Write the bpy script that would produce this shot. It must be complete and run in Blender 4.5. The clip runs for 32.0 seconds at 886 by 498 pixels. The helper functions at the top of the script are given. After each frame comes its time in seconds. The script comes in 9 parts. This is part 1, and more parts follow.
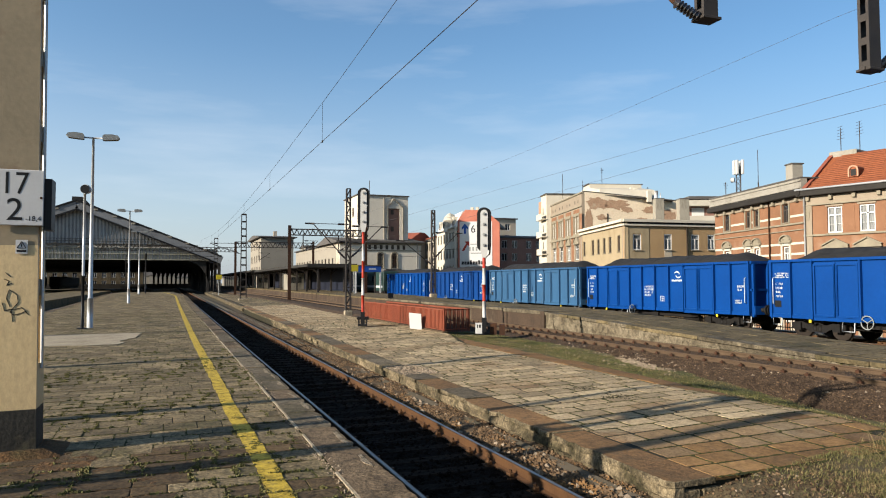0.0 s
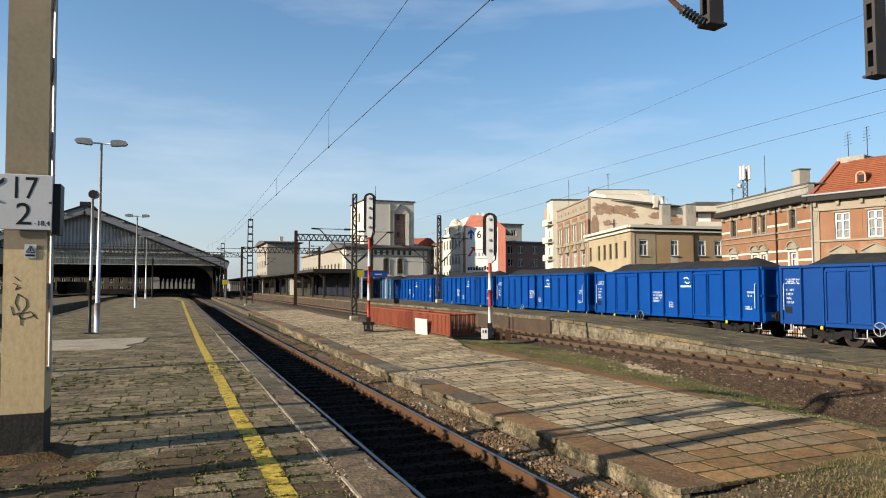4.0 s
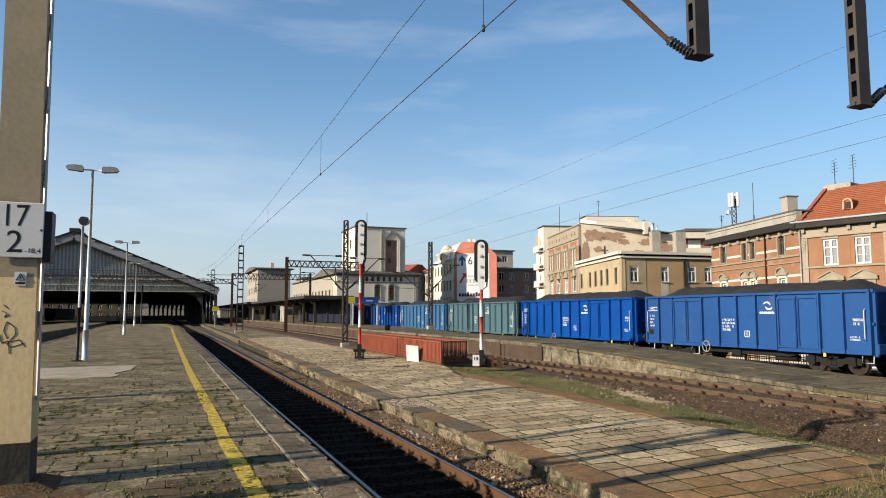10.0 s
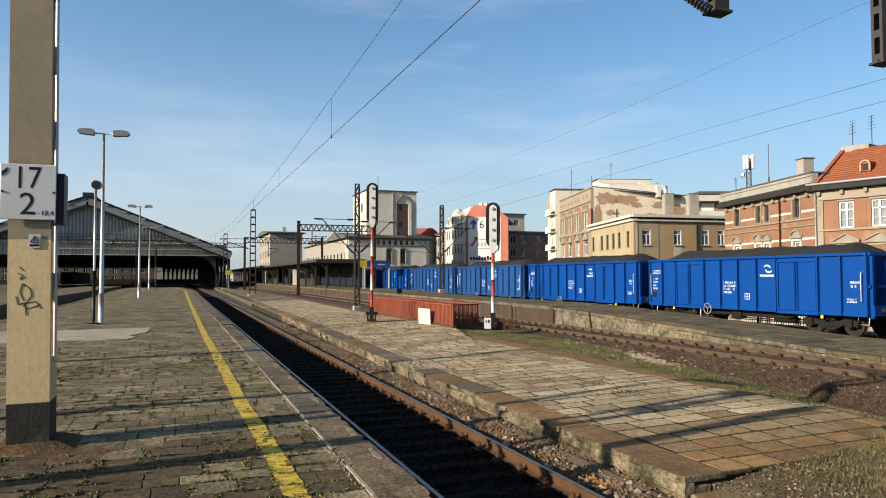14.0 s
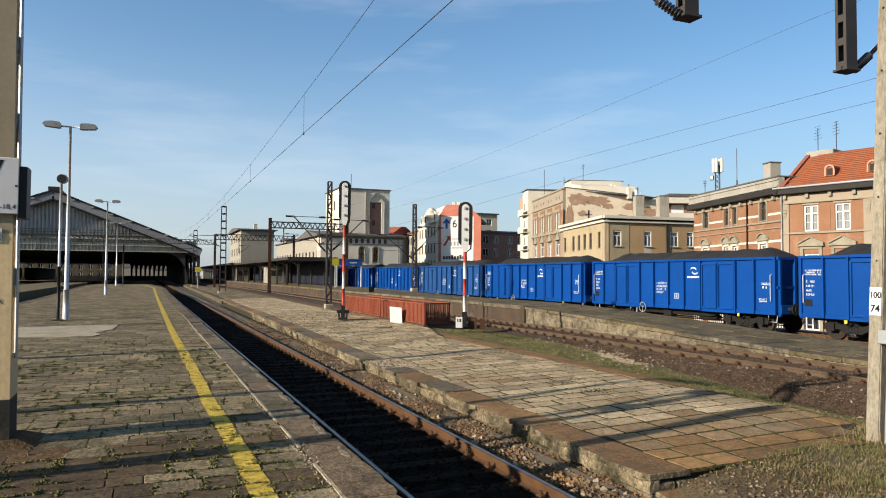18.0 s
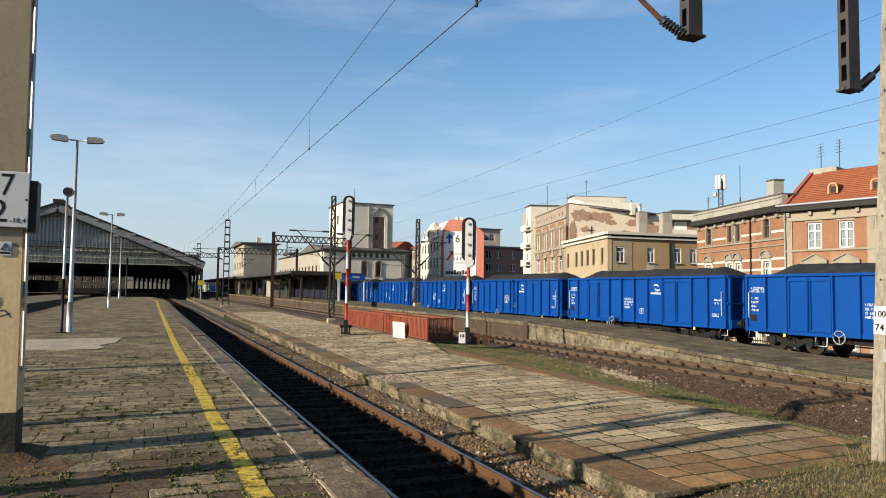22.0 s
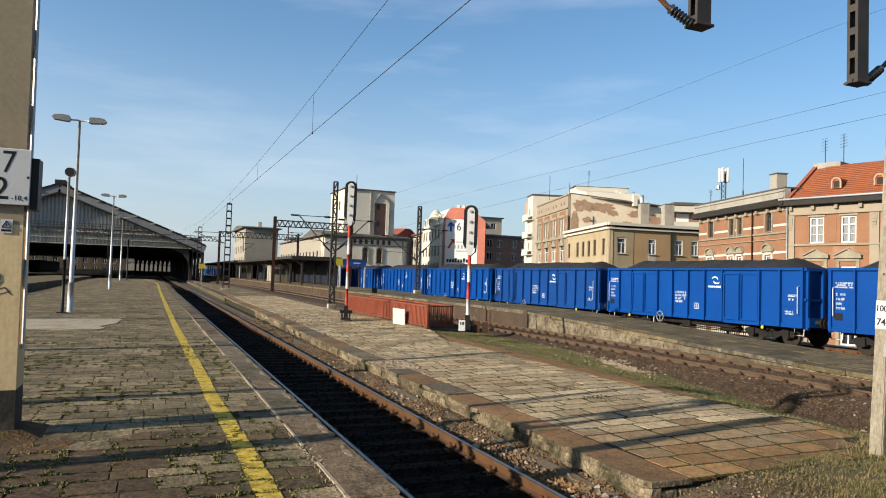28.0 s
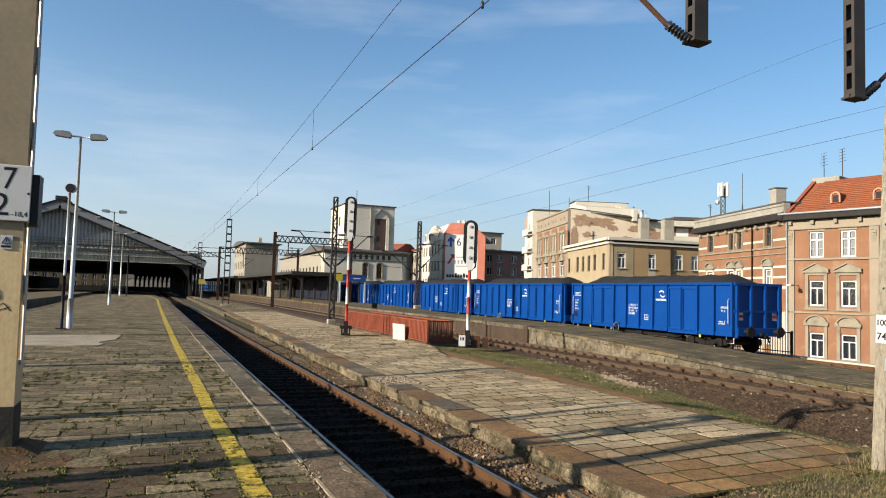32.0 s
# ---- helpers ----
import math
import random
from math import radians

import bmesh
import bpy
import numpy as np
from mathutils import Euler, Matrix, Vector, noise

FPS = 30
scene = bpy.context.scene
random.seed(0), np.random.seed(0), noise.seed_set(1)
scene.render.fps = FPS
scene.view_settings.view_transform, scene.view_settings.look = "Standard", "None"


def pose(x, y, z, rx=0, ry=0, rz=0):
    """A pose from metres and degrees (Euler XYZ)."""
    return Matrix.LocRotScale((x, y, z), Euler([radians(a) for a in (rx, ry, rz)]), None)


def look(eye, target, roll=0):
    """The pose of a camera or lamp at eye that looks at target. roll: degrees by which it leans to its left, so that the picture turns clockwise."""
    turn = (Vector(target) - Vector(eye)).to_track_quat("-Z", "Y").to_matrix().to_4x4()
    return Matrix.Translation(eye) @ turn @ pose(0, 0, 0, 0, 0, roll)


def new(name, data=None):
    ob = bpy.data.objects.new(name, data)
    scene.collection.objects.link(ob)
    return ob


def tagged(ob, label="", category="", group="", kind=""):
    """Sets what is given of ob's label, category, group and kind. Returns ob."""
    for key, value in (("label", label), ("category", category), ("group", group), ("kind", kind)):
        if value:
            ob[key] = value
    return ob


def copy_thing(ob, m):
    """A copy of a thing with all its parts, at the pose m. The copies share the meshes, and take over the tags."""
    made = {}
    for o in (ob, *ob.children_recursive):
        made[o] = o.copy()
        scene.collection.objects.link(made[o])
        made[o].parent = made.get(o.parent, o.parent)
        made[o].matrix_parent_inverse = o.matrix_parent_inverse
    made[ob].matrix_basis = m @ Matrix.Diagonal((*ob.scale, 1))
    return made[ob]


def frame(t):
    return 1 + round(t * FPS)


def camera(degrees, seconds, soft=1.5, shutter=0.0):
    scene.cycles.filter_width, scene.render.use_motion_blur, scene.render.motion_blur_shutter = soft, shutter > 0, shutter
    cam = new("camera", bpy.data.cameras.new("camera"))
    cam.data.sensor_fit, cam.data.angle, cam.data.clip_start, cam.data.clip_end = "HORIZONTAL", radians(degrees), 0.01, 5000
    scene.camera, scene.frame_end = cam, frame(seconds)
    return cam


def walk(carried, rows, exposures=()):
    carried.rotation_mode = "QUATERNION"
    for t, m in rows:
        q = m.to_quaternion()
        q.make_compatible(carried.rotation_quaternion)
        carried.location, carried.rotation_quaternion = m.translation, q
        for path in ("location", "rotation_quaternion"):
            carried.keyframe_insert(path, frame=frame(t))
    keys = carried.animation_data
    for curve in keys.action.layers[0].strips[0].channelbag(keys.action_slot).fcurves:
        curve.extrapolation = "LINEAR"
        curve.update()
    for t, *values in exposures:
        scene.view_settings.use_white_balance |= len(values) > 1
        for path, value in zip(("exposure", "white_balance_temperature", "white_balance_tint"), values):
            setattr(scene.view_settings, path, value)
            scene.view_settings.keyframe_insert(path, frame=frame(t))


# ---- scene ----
cam = camera(64.2, 32.0, soft=1.05)
PATH = [
    (0.0, pose(0.000, 0.001, 1.630, 92.60, 0.15, -21.23)),
    (0.5, pose(-0.008, -0.025, 1.629, 92.92, 0.06, -21.20)),
    (1.0, pose(-0.011, -0.035, 1.628, 93.12, 0.24, -21.02)),
    (1.5, pose(-0.016, -0.052, 1.634, 93.85, 0.47, -20.64)),
    (2.0, pose(-0.016, -0.028, 1.630, 94.14, 0.46, -20.66)),
    (2.5, pose(-0.012, -0.049, 1.632, 93.79, 0.36, -20.68)),
    (3.0, pose(-0.006, -0.037, 1.625, 93.19, 0.53, -20.83)),
    (3.5, pose(0.000, -0.013, 1.622, 92.95, 0.26, -20.90)),
    (5.5, pose(-0.021, -0.040, 1.633, 93.61, -0.39, -20.29)),
    (6.0, pose(-0.023, -0.040, 1.628, 93.65, -0.11, -20.29)),
    (6.5, pose(-0.022, -0.042, 1.628, 93.60, -0.28, -20.53)),
    (7.0, pose(-0.014, -0.036, 1.628, 93.65, -0.06, -20.97)),
    (7.5, pose(-0.012, -0.041, 1.627, 93.98, 0.18, -21.08)),
    (8.0, pose(-0.013, -0.051, 1.629, 94.26, -0.04, -20.97)),
    (8.5, pose(-0.020, -0.061, 1.629, 94.41, -0.09, -21.06)),
    (9.0, pose(-0.010, -0.056, 1.632, 94.56, -0.22, -21.30)),
    (9.5, pose(-0.017, -0.057, 1.634, 94.97, -0.17, -21.54)),
    (10.0, pose(-0.017, -0.041, 1.634, 95.18, 0.10, -21.46)),
    (10.5, pose(-0.023, -0.053, 1.636, 95.46, -0.04, -21.44)),
    (11.0, pose(-0.025, -0.046, 1.637, 94.79, -0.46, -21.39)),
    (11.5, pose(-0.030, -0.028, 1.630, 93.77, -0.43, -21.43)),
    (12.0, pose(-0.020, -0.003, 1.626, 93.10, -0.30, -21.11)),
    (12.5, pose(-0.018, 0.003, 1.618, 92.67, -0.14, -20.91)),
    (13.0, pose(-0.009, 0.011, 1.614, 92.23, 0.17, -20.52)),
    (13.5, pose(-0.008, 0.014, 1.612, 92.17, 0.28, -20.38)),
    (14.0, pose(-0.013, 0.004, 1.616, 92.24, 0.14, -20.54)),
    (14.5, pose(-0.005, 0.004, 1.616, 92.37, 0.30, -21.08)),
    (15.0, pose(0.009, 0.005, 1.617, 92.42, 0.13, -21.81)),
    (15.5, pose(0.015, 0.009, 1.616, 92.50, -0.31, -22.70)),
    (17.5, pose(0.006, -0.006, 1.610, 92.11, -0.55, -22.86)),
    (18.0, pose(0.006, -0.012, 1.611, 92.17, -0.35, -22.76)),
    (18.5, pose(0.012, -0.015, 1.613, 92.28, -0.30, -22.77)),
    (19.0, pose(0.005, -0.011, 1.608, 92.19, -0.44, -22.79)),
    (19.5, pose(0.011, -0.011, 1.611, 92.18, -0.41, -22.77)),
    (20.0, pose(0.004, -0.019, 1.608, 92.15, -0.48, -22.86)),
    (20.5, pose(-0.005, -0.010, 1.603, 92.14, -0.75, -22.99)),
    (21.0, pose(-0.015, -0.019, 1.610, 92.37, -0.97, -22.94)),
    (21.5, pose(-0.028, -0.018, 1.615, 92.59, -1.17, -22.65)),
    (22.0, pose(-0.036, -0.038, 1.624, 93.37, -0.75, -22.56)),
    (22.5, pose(-0.012, -0.022, 1.606, 92.75, -1.14, -24.05)),
    (23.0, pose(-0.011, -0.034, 1.609, 92.69, -1.14, -24.95)),
    (23.5, pose(-0.007, -0.028, 1.611, 92.76, -0.88, -24.84)),
    (24.0, pose(0.000, -0.020, 1.609, 92.53, -0.62, -24.54)),
    (24.5, pose(0.005, -0.026, 1.609, 92.51, -0.52, -24.22)),
    (26.5, pose(-0.014, -0.010, 1.608, 92.18, -1.51, -24.72)),
    (27.0, pose(-0.015, 0.005, 1.603, 92.29, -1.54, -24.10)),
    (27.5, pose(-0.037, -0.004, 1.597, 92.38, -1.59, -22.98)),
    (28.0, pose(-0.037, -0.007, 1.604, 92.39, -1.82, -22.53)),
    (28.5, pose(-0.037, 0.005, 1.603, 92.35, -1.72, -22.33)),
    (29.0, pose(-0.030, 0.001, 1.602, 92.84, -1.35, -22.44)),
    (29.5, pose(-0.017, 0.003, 1.604, 92.99, -1.31, -23.17)),
    (30.0, pose(-0.015, -0.008, 1.603, 92.94, -1.73, -23.66)),
    (30.5, pose(-0.012, 0.002, 1.608, 93.06, -1.85, -23.63)),
    (31.0, pose(-0.027, -0.013, 1.605, 93.40, -1.75, -23.23)),
    (31.5, pose(-0.033, -0.020, 1.607, 93.64, -1.74, -22.84)),
    (32.0, pose(-0.033, -0.015, 1.603, 93.62, -1.70, -22.52)),
]
walk(cam, PATH)

# ---- light ----
SUN_FROM = (-0.989, -0.148)     # level direction towards the sun
SUN_EL = 18.5
world = bpy.data.worlds.new("sky")
scene.world = world
world.use_nodes = True
wn = world.node_tree.nodes
wl = world.node_tree.links
wn.clear()
sky = wn.new("ShaderNodeTexSky")
sky.sky_type = "NISHITA"
sky.sun_disc = False
sky.sun_elevation = radians(SUN_EL)
sky.sun_rotation = math.atan2(SUN_FROM[0], SUN_FROM[1])
sky.altitude = 150
sky.air_density, sky.dust_density, sky.ozone_density = 1.0, 1.4, 1.6
back = wn.new("ShaderNodeBackground")
back.inputs["Strength"].default_value = 0.079
wout = wn.new("ShaderNodeOutputWorld")
# thin high cloud, drawn out across the sky
wtc = wn.new("ShaderNodeTexCoord")
wmp = wn.new("ShaderNodeMapping")
wmp.inputs["Scale"].default_value = (1.0, 1.4, 6.0)
wmp.inputs["Rotation"].default_value = (0.10, 0.18, 0.3)
wl.new(wtc.outputs["Generated"], wmp.inputs["Vector"])
wno = wn.new("ShaderNodeTexNoise")
wno.inputs["Scale"].default_value, wno.inputs["Detail"].default_value, wno.inputs["Roughness"].default_value = 1.7, 7.0, 0.55
wl.new(wmp.outputs[0], wno.inputs["Vector"])
wrg = wn.new("ShaderNodeMapRange")
wrg.inputs["From Min"].default_value, wrg.inputs["From Max"].default_value, wrg.inputs["To Max"].default_value = 0.53, 0.80, 0.34
wl.new(wno.outputs["Fac"], wrg.inputs["Value"])
wmx = wn.new("ShaderNodeMix")
wmx.data_type = "RGBA"
wmx.inputs["B"].default_value = (5.6, 5.9, 6.3, 1)
wl.new(wrg.outputs[0], wmx.inputs["Factor"])
wti = wn.new("ShaderNodeMix")
wti.data_type, wti.blend_type = "RGBA", "MULTIPLY"
wti.inputs["Factor"].default_value = 1.0
wti.inputs["B"].default_value = (0.76, 0.985, 1.11, 1)
wl.new(sky.outputs[0], wti.inputs["A"])
# pale haze low over the horizon, all round
wsx = wn.new("ShaderNodeSeparateXYZ")
wl.new(wtc.outputs["Generated"], wsx.inputs[0])
whr = wn.new("ShaderNodeMapRange")
whr.interpolation_type = "SMOOTHSTEP"
whr.inputs["From Min"].default_value, whr.inputs["From Max"].default_value = 0.0, 0.34
whr.inputs["To Min"].default_value, whr.inputs["To Max"].default_value = 0.60, 0.0
wl.new(wsx.outputs["Z"], whr.inputs["Value"])
whz = wn.new("ShaderNodeMix")
whz.data_type = "RGBA"
whz.inputs["B"].default_value = (3.55, 3.85, 4.45, 1)
wl.new(whr.outputs[0], whz.inputs["Factor"])
wl.new(wti.outputs["Result"], whz.inputs["A"])
# the air scatters more light towards the sun than away from it
wdt = wn.new("ShaderNodeVectorMath")
wdt.operation = "DOT_PRODUCT"
wdt.inputs[1].default_value = (SUN_FROM[0], SUN_FROM[1], 0.0)
wl.new(wtc.outputs["Generated"], wdt.inputs[0])
wsr = wn.new("ShaderNodeMapRange")
wsr.inputs["From Min"].default_value, wsr.inputs["From Max"].default_value = -0.9, 0.15
wl.new(wdt.outputs["Value"], wsr.inputs["Value"])
wsc = wn.new("ShaderNodeMix")
wsc.data_type = "RGBA"
wsc.inputs["A"].default_value = (0.80, 0.84, 0.87, 1)
wsc.inputs["B"].default_value = (1.13, 1.07, 1.05, 1)
wl.new(wsr.outputs[0], wsc.inputs["Factor"])
wsm = wn.new("ShaderNodeMix")
wsm.data_type, wsm.blend_type = "RGBA", "MULTIPLY"
wsm.inputs["Factor"].default_value = 1.0
wl.new(whz.outputs["Result"], wsm.inputs["A"])
wl.new(wsc.outputs["Result"], wsm.inputs["B"])
wl.new(wsm.outputs["Result"], wmx.inputs["A"])
wl.new(wmx.outputs["Result"], back.inputs["Color"])
wl.new(back.outputs[0], wout.inputs["Surface"])

sun_data = bpy.data.lights.new("sun", "SUN")
sun_data.energy = 5.0
sun_data.angle = radians(0.65)
sun_data.color = (1.0, 0.895, 0.76)
sun = new("sun", sun_data)
e_sun = radians(SUN_EL)
sun.matrix_basis = look((SUN_FROM[0] * 50 * math.cos(e_sun), SUN_FROM[1] * 50 * math.cos(e_sun), 50 * math.sin(e_sun)), (0, 0, 0))
scene.view_settings.exposure = 1.17

# ---- materials ----
def mat(name, c1, c2=None, rough=0.8, metal=0.0, big=1.2, fine=25.0, bump=0.15, stain=None, stain_amount=0.5, stain_scale=0.6,
        vary=0.0, stretch=(1, 1, 1), spec=0.18, coat=0.0, cracks=0.0, crack_scale=3.0, world=False, grit=0.0):
    """A surface with variation at two scales, optional stains and piece-to-piece variation."""
    m = bpy.data.materials.new(name)
    m.use_nodes = True
    n, l = m.node_tree.nodes, m.node_tree.links
    b = n["Principled BSDF"]
    b.inputs["Roughness"].default_value = rough
    b.inputs["Metallic"].default_value = metal
    b.inputs["Specular IOR Level"].default_value = spec
    b.inputs["Coat Weight"].default_value = coat
    c2 = c2 or tuple(x * 0.8 for x in c1)
    tc = n.new("ShaderNodeTexCoord")
    mp = n.new("ShaderNodeMapping")
    mp.inputs["Scale"].default_value = stretch
    if world:
        gp = n.new("ShaderNodeNewGeometry")
        l.new(gp.outputs["Position"], mp.inputs["Vector"])
    else:
        l.new(tc.outputs["Object"], mp.inputs["Vector"])
    n1 = n.new("ShaderNodeTexNoise")
    n1.inputs["Scale"].default_value, n1.inputs["Detail"].default_value = big, 6.0
    n2 = n.new("ShaderNodeTexNoise")
    n2.inputs["Scale"].default_value, n2.inputs["Detail"].default_value = fine, 4.0
    for q in (n1, n2):
        l.new(mp.outputs[0], q.inputs["Vector"])
    add = n.new("ShaderNodeMath")
    add.operation = "MULTIPLY_ADD"
    l.new(n1.outputs["Fac"], add.inputs[0])
    add.inputs[1].default_value = 0.65
    sc = n.new("ShaderNodeMath")
    sc.operation = "MULTIPLY"
    sc.inputs[1].default_value = 0.35
    l.new(n2.outputs["Fac"], sc.inputs[0])
    l.new(sc.outputs[0], add.inputs[2])
    rg = n.new("ShaderNodeMapRange")
    rg.inputs["From Min"].default_value, rg.inputs["From Max"].default_value = 0.33, 0.67
    l.new(add.outputs[0], rg.inputs["Value"])
    mix = n.new("ShaderNodeMix")
    mix.data_type = "RGBA"
    mix.inputs["A"].default_value = (*c1, 1)
    mix.inputs["B"].default_value = (*c2, 1)
    l.new(rg.outputs[0], mix.inputs["Factor"])
    col = mix.outputs["Result"]
    if vary:
        oi = n.new("ShaderNodeObjectInfo")
        ge = n.new("ShaderNodeNewGeometry")
        ad = n.new("ShaderNodeMath")
        ad.operation = "ADD"
        l.new(oi.outputs["Random"], ad.inputs[0])
        l.new(ge.outputs["Random Per Island"], ad.inputs[1])
        fr = n.new("ShaderNodeMath")
        fr.operation = "FRACT"
        l.new(ad.outputs[0], fr.inputs[0])
        vr = n.new("ShaderNodeMapRange")
        vr.inputs["To Min"].default_value, vr.inputs["To Max"].default_value = 1 - vary, 1 + vary * 0.8
        l.new(fr.outputs[0], vr.inputs["Value"])
        hs = n.new("ShaderNodeHueSaturation")
        l.new(vr.outputs[0], hs.inputs["Value"])
        l.new(col, hs.inputs["Color"])
        col = hs.outputs["Color"]
    if stain:
        n3 = n.new("ShaderNodeTexNoise")
        n3.inputs["Scale"].default_value, n3.inputs["Detail"].default_value = stain_scale, 8.0
        n3.inputs["Roughness"].default_value = 0.65
        l.new(mp.outputs[0], n3.inputs["Vector"])
        r3 = n.new("ShaderNodeMapRange")
        r3.inputs["From Min"].default_value = 0.68 - 0.3 * stain_amount
        r3.inputs["From Max"].default_value = 0.80 - 0.22 * stain_amount
        r3.inputs["To Max"].default_value = 0.85
        l.new(n3.outputs["Fac"], r3.inputs["Value"])
        mx = n.new("ShaderNodeMix")
        mx.data_type = "RGBA"
        l.new(r3.outputs[0], mx.inputs["Factor"])
        l.new(col, mx.inputs["A"])
        mx.inputs["B"].default_value = (*stain, 1)
        col = mx.outputs["Result"]
    if cracks:
        # fine branching cracks and chipped spots
        wob = n.new("ShaderNodeVectorMath")
        wob.operation = "MULTIPLY_ADD"
        l.new(n2.outputs["Color"], wob.inputs[0])
        wob.inputs[1].default_value = (0.12, 0.12, 0.12)
        l.new(mp.outputs[0], wob.inputs[2])
        vo = n.new("ShaderNodeTexVoronoi")
        vo.feature = "DISTANCE_TO_EDGE"
        vo.inputs["Scale"].default_value = crack_scale
        l.new(wob.outputs[0], vo.inputs["Vector"])
        cr = n.new("ShaderNodeMapRange")
        cr.inputs["From Min"].default_value, cr.inputs["From Max"].default_value = 0.008, 0.05
        cr.inputs["To Min"].default_value, cr.inputs["To Max"].default_value = 1 - cracks, 1.0
        l.new(vo.outputs["Distance"], cr.inputs["Value"])
        sp = n.new("ShaderNodeTexNoise")
        sp.inputs["Scale"].default_value, sp.inputs["Detail"].default_value = 9.0, 8.0
        sp.inputs["Roughness"].default_value = 0.75
        l.new(mp.outputs[0], sp.inputs["Vector"])
        sr = n.new("ShaderNodeMapRange")
        sr.inputs["From Min"].default_value, sr.inputs["From Max"].default_value = 0.38, 0.58
        sr.inputs["To Min"].default_value, sr.inputs["To Max"].default_value = 1 - 0.9 * cracks, 1.12
        l.new(sp.outputs["Fac"], sr.inputs["Value"])
        pr = n.new("ShaderNodeMath")
        pr.operation = "MULTIPLY"
        l.new(cr.outputs[0], pr.inputs[0])
        l.new(sr.outputs[0], pr.inputs[1])
        hv = n.new("ShaderNodeHueSaturation")
        l.new(pr.outputs[0], hv.inputs["Value"])
        l.new(col, hv.inputs["Color"])
        col = hv.outputs["Color"]
    if grit:
        # coarse speckle of exposed grains and dirt
        gn = n.new("ShaderNodeTexNoise")
        gn.inputs["Scale"].default_value, gn.inputs["Detail"].default_value, gn.inputs["Roughness"].default_value = 28.0, 8.0, 0.85
        l.new(mp.outputs[0], gn.inputs["Vector"])
        gr = n.new("ShaderNodeMapRange")
        gr.inputs["From Min"].default_value, gr.inputs["From Max"].default_value = 0.36, 0.64
        gr.inputs["To Min"].default_value, gr.inputs["To Max"].default_value = 1 - grit, 1 + grit
        l.new(gn.outputs["Fac"], gr.inputs["Value"])
        gh = n.new("ShaderNodeHueSaturation")
        l.new(gr.outputs[0], gh.inputs["Value"])
        l.new(col, gh.inputs["Color"])
        col = gh.outputs["Color"]
    l.new(col, b.inputs["Base Color"])
    if bump:
        bp = n.new("ShaderNodeBump")
        bp.inputs["Strength"].default_value = bump
        bp.inputs["Distance"].default_value = 0.02
        l.new(n2.outputs["Fac"], bp.inputs["Height"])
        l.new(bp.outputs[0], b.inputs["Normal"])
    return m


M = {}
M["paving_old"] = mat("old olive paving", (0.142, 0.106, 0.0544), (0.0712, 0.0544, 0.0275), 0.95, big=0.8, fine=14, bump=0.7, stain=(0.0402, 0.0378, 0.0151), stain_amount=0.5, stain_scale=0.7, cracks=0.4, crack_scale=1.6, grit=0.5)
M["paving_flag"] = mat("olive stone flags", (0.128, 0.0976, 0.0522), (0.0681, 0.0533, 0.0272), 0.95, big=0.8, fine=14, bump=0.6, stain=(0.0385, 0.0355, 0.0154), stain_amount=0.5, stain_scale=0.7, vary=0.25, cracks=0.35, crack_scale=1.6, world=True, grit=0.45)
M["paving"] = mat("worn paving", (0.203, 0.154, 0.085), (0.0944, 0.0712, 0.0378), 0.9, big=1.1, fine=22, bump=0.8, stain=(0.0544, 0.0496, 0.019), stain_amount=0.5, stain_scale=0.9, vary=0.38, cracks=0.4, crack_scale=3.2, world=True, grit=0.65)
M["paving_rust"] = mat("rust stained paving", (0.0944, 0.0606, 0.0284), (0.052, 0.0344, 0.0171), 0.9, big=1.1, fine=22, bump=0.5, stain=(0.0944, 0.0684, 0.0354), stain_amount=0.5, stain_scale=1.0, vary=0.28, cracks=0.4, crack_scale=3.0, world=True, grit=0.6)
M["paving_dry"] = mat("dry paving", (0.339, 0.262, 0.156), (0.225, 0.165, 0.0948), 0.9, big=0.6, fine=20, bump=0.4, stain=(0.191, 0.105, 0.0445), stain_amount=0.5, stain_scale=0.6, vary=0.38, cracks=0.3, crack_scale=2.2, world=True, grit=0.3)
M["paving_ochre"] = mat("ochre paving", (0.235, 0.156, 0.0796), (0.159, 0.102, 0.0511), 0.9, big=0.7, fine=20, bump=0.4, stain=(0.215, 0.163, 0.0973), stain_amount=0.42, stain_scale=0.9, vary=0.2, cracks=0.25, crack_scale=2.2, world=True, grit=0.35)
M["paving_orange"] = mat("rust-orange paving", (0.212, 0.122, 0.048), (0.14, 0.078, 0.031), 0.9, big=0.8, fine=20, bump=0.4, stain=(0.13, 0.085, 0.05), stain_amount=0.42, stain_scale=0.9, vary=0.3, cracks=0.25, crack_scale=2.2, world=True, grit=0.3)
M["coping_brown"] = mat("brown worn coping", (0.205, 0.112, 0.045), (0.110, 0.064, 0.029), 0.9, big=0.7, fine=24, bump=0.5, stain=(0.085, 0.06, 0.034), stain_amount=0.4, stain_scale=1.3, vary=0.22, cracks=0.28, crack_scale=2.4, world=True, grit=0.28)
M["moss"] = mat("moss and joint dirt", (0.0215, 0.0239, 0.00572), (0.0405, 0.0405, 0.0114), 0.95, big=2.0, fine=30, bump=0.6, vary=0.35, world=True)
M["soil_orange"] = mat("sandy orange soil", (0.185, 0.100, 0.040), (0.115, 0.064, 0.027), 0.95, big=1.5, fine=30, bump=0.9, stain=(0.0618, 0.0426, 0.0213), stain_amount=0.4, grit=0.4)
M["joint"] = mat("mossy joint dirt", (0.0152, 0.0147, 0.0078), (0.0281, 0.0239, 0.013), 0.95, big=2, fine=40, bump=0.5)
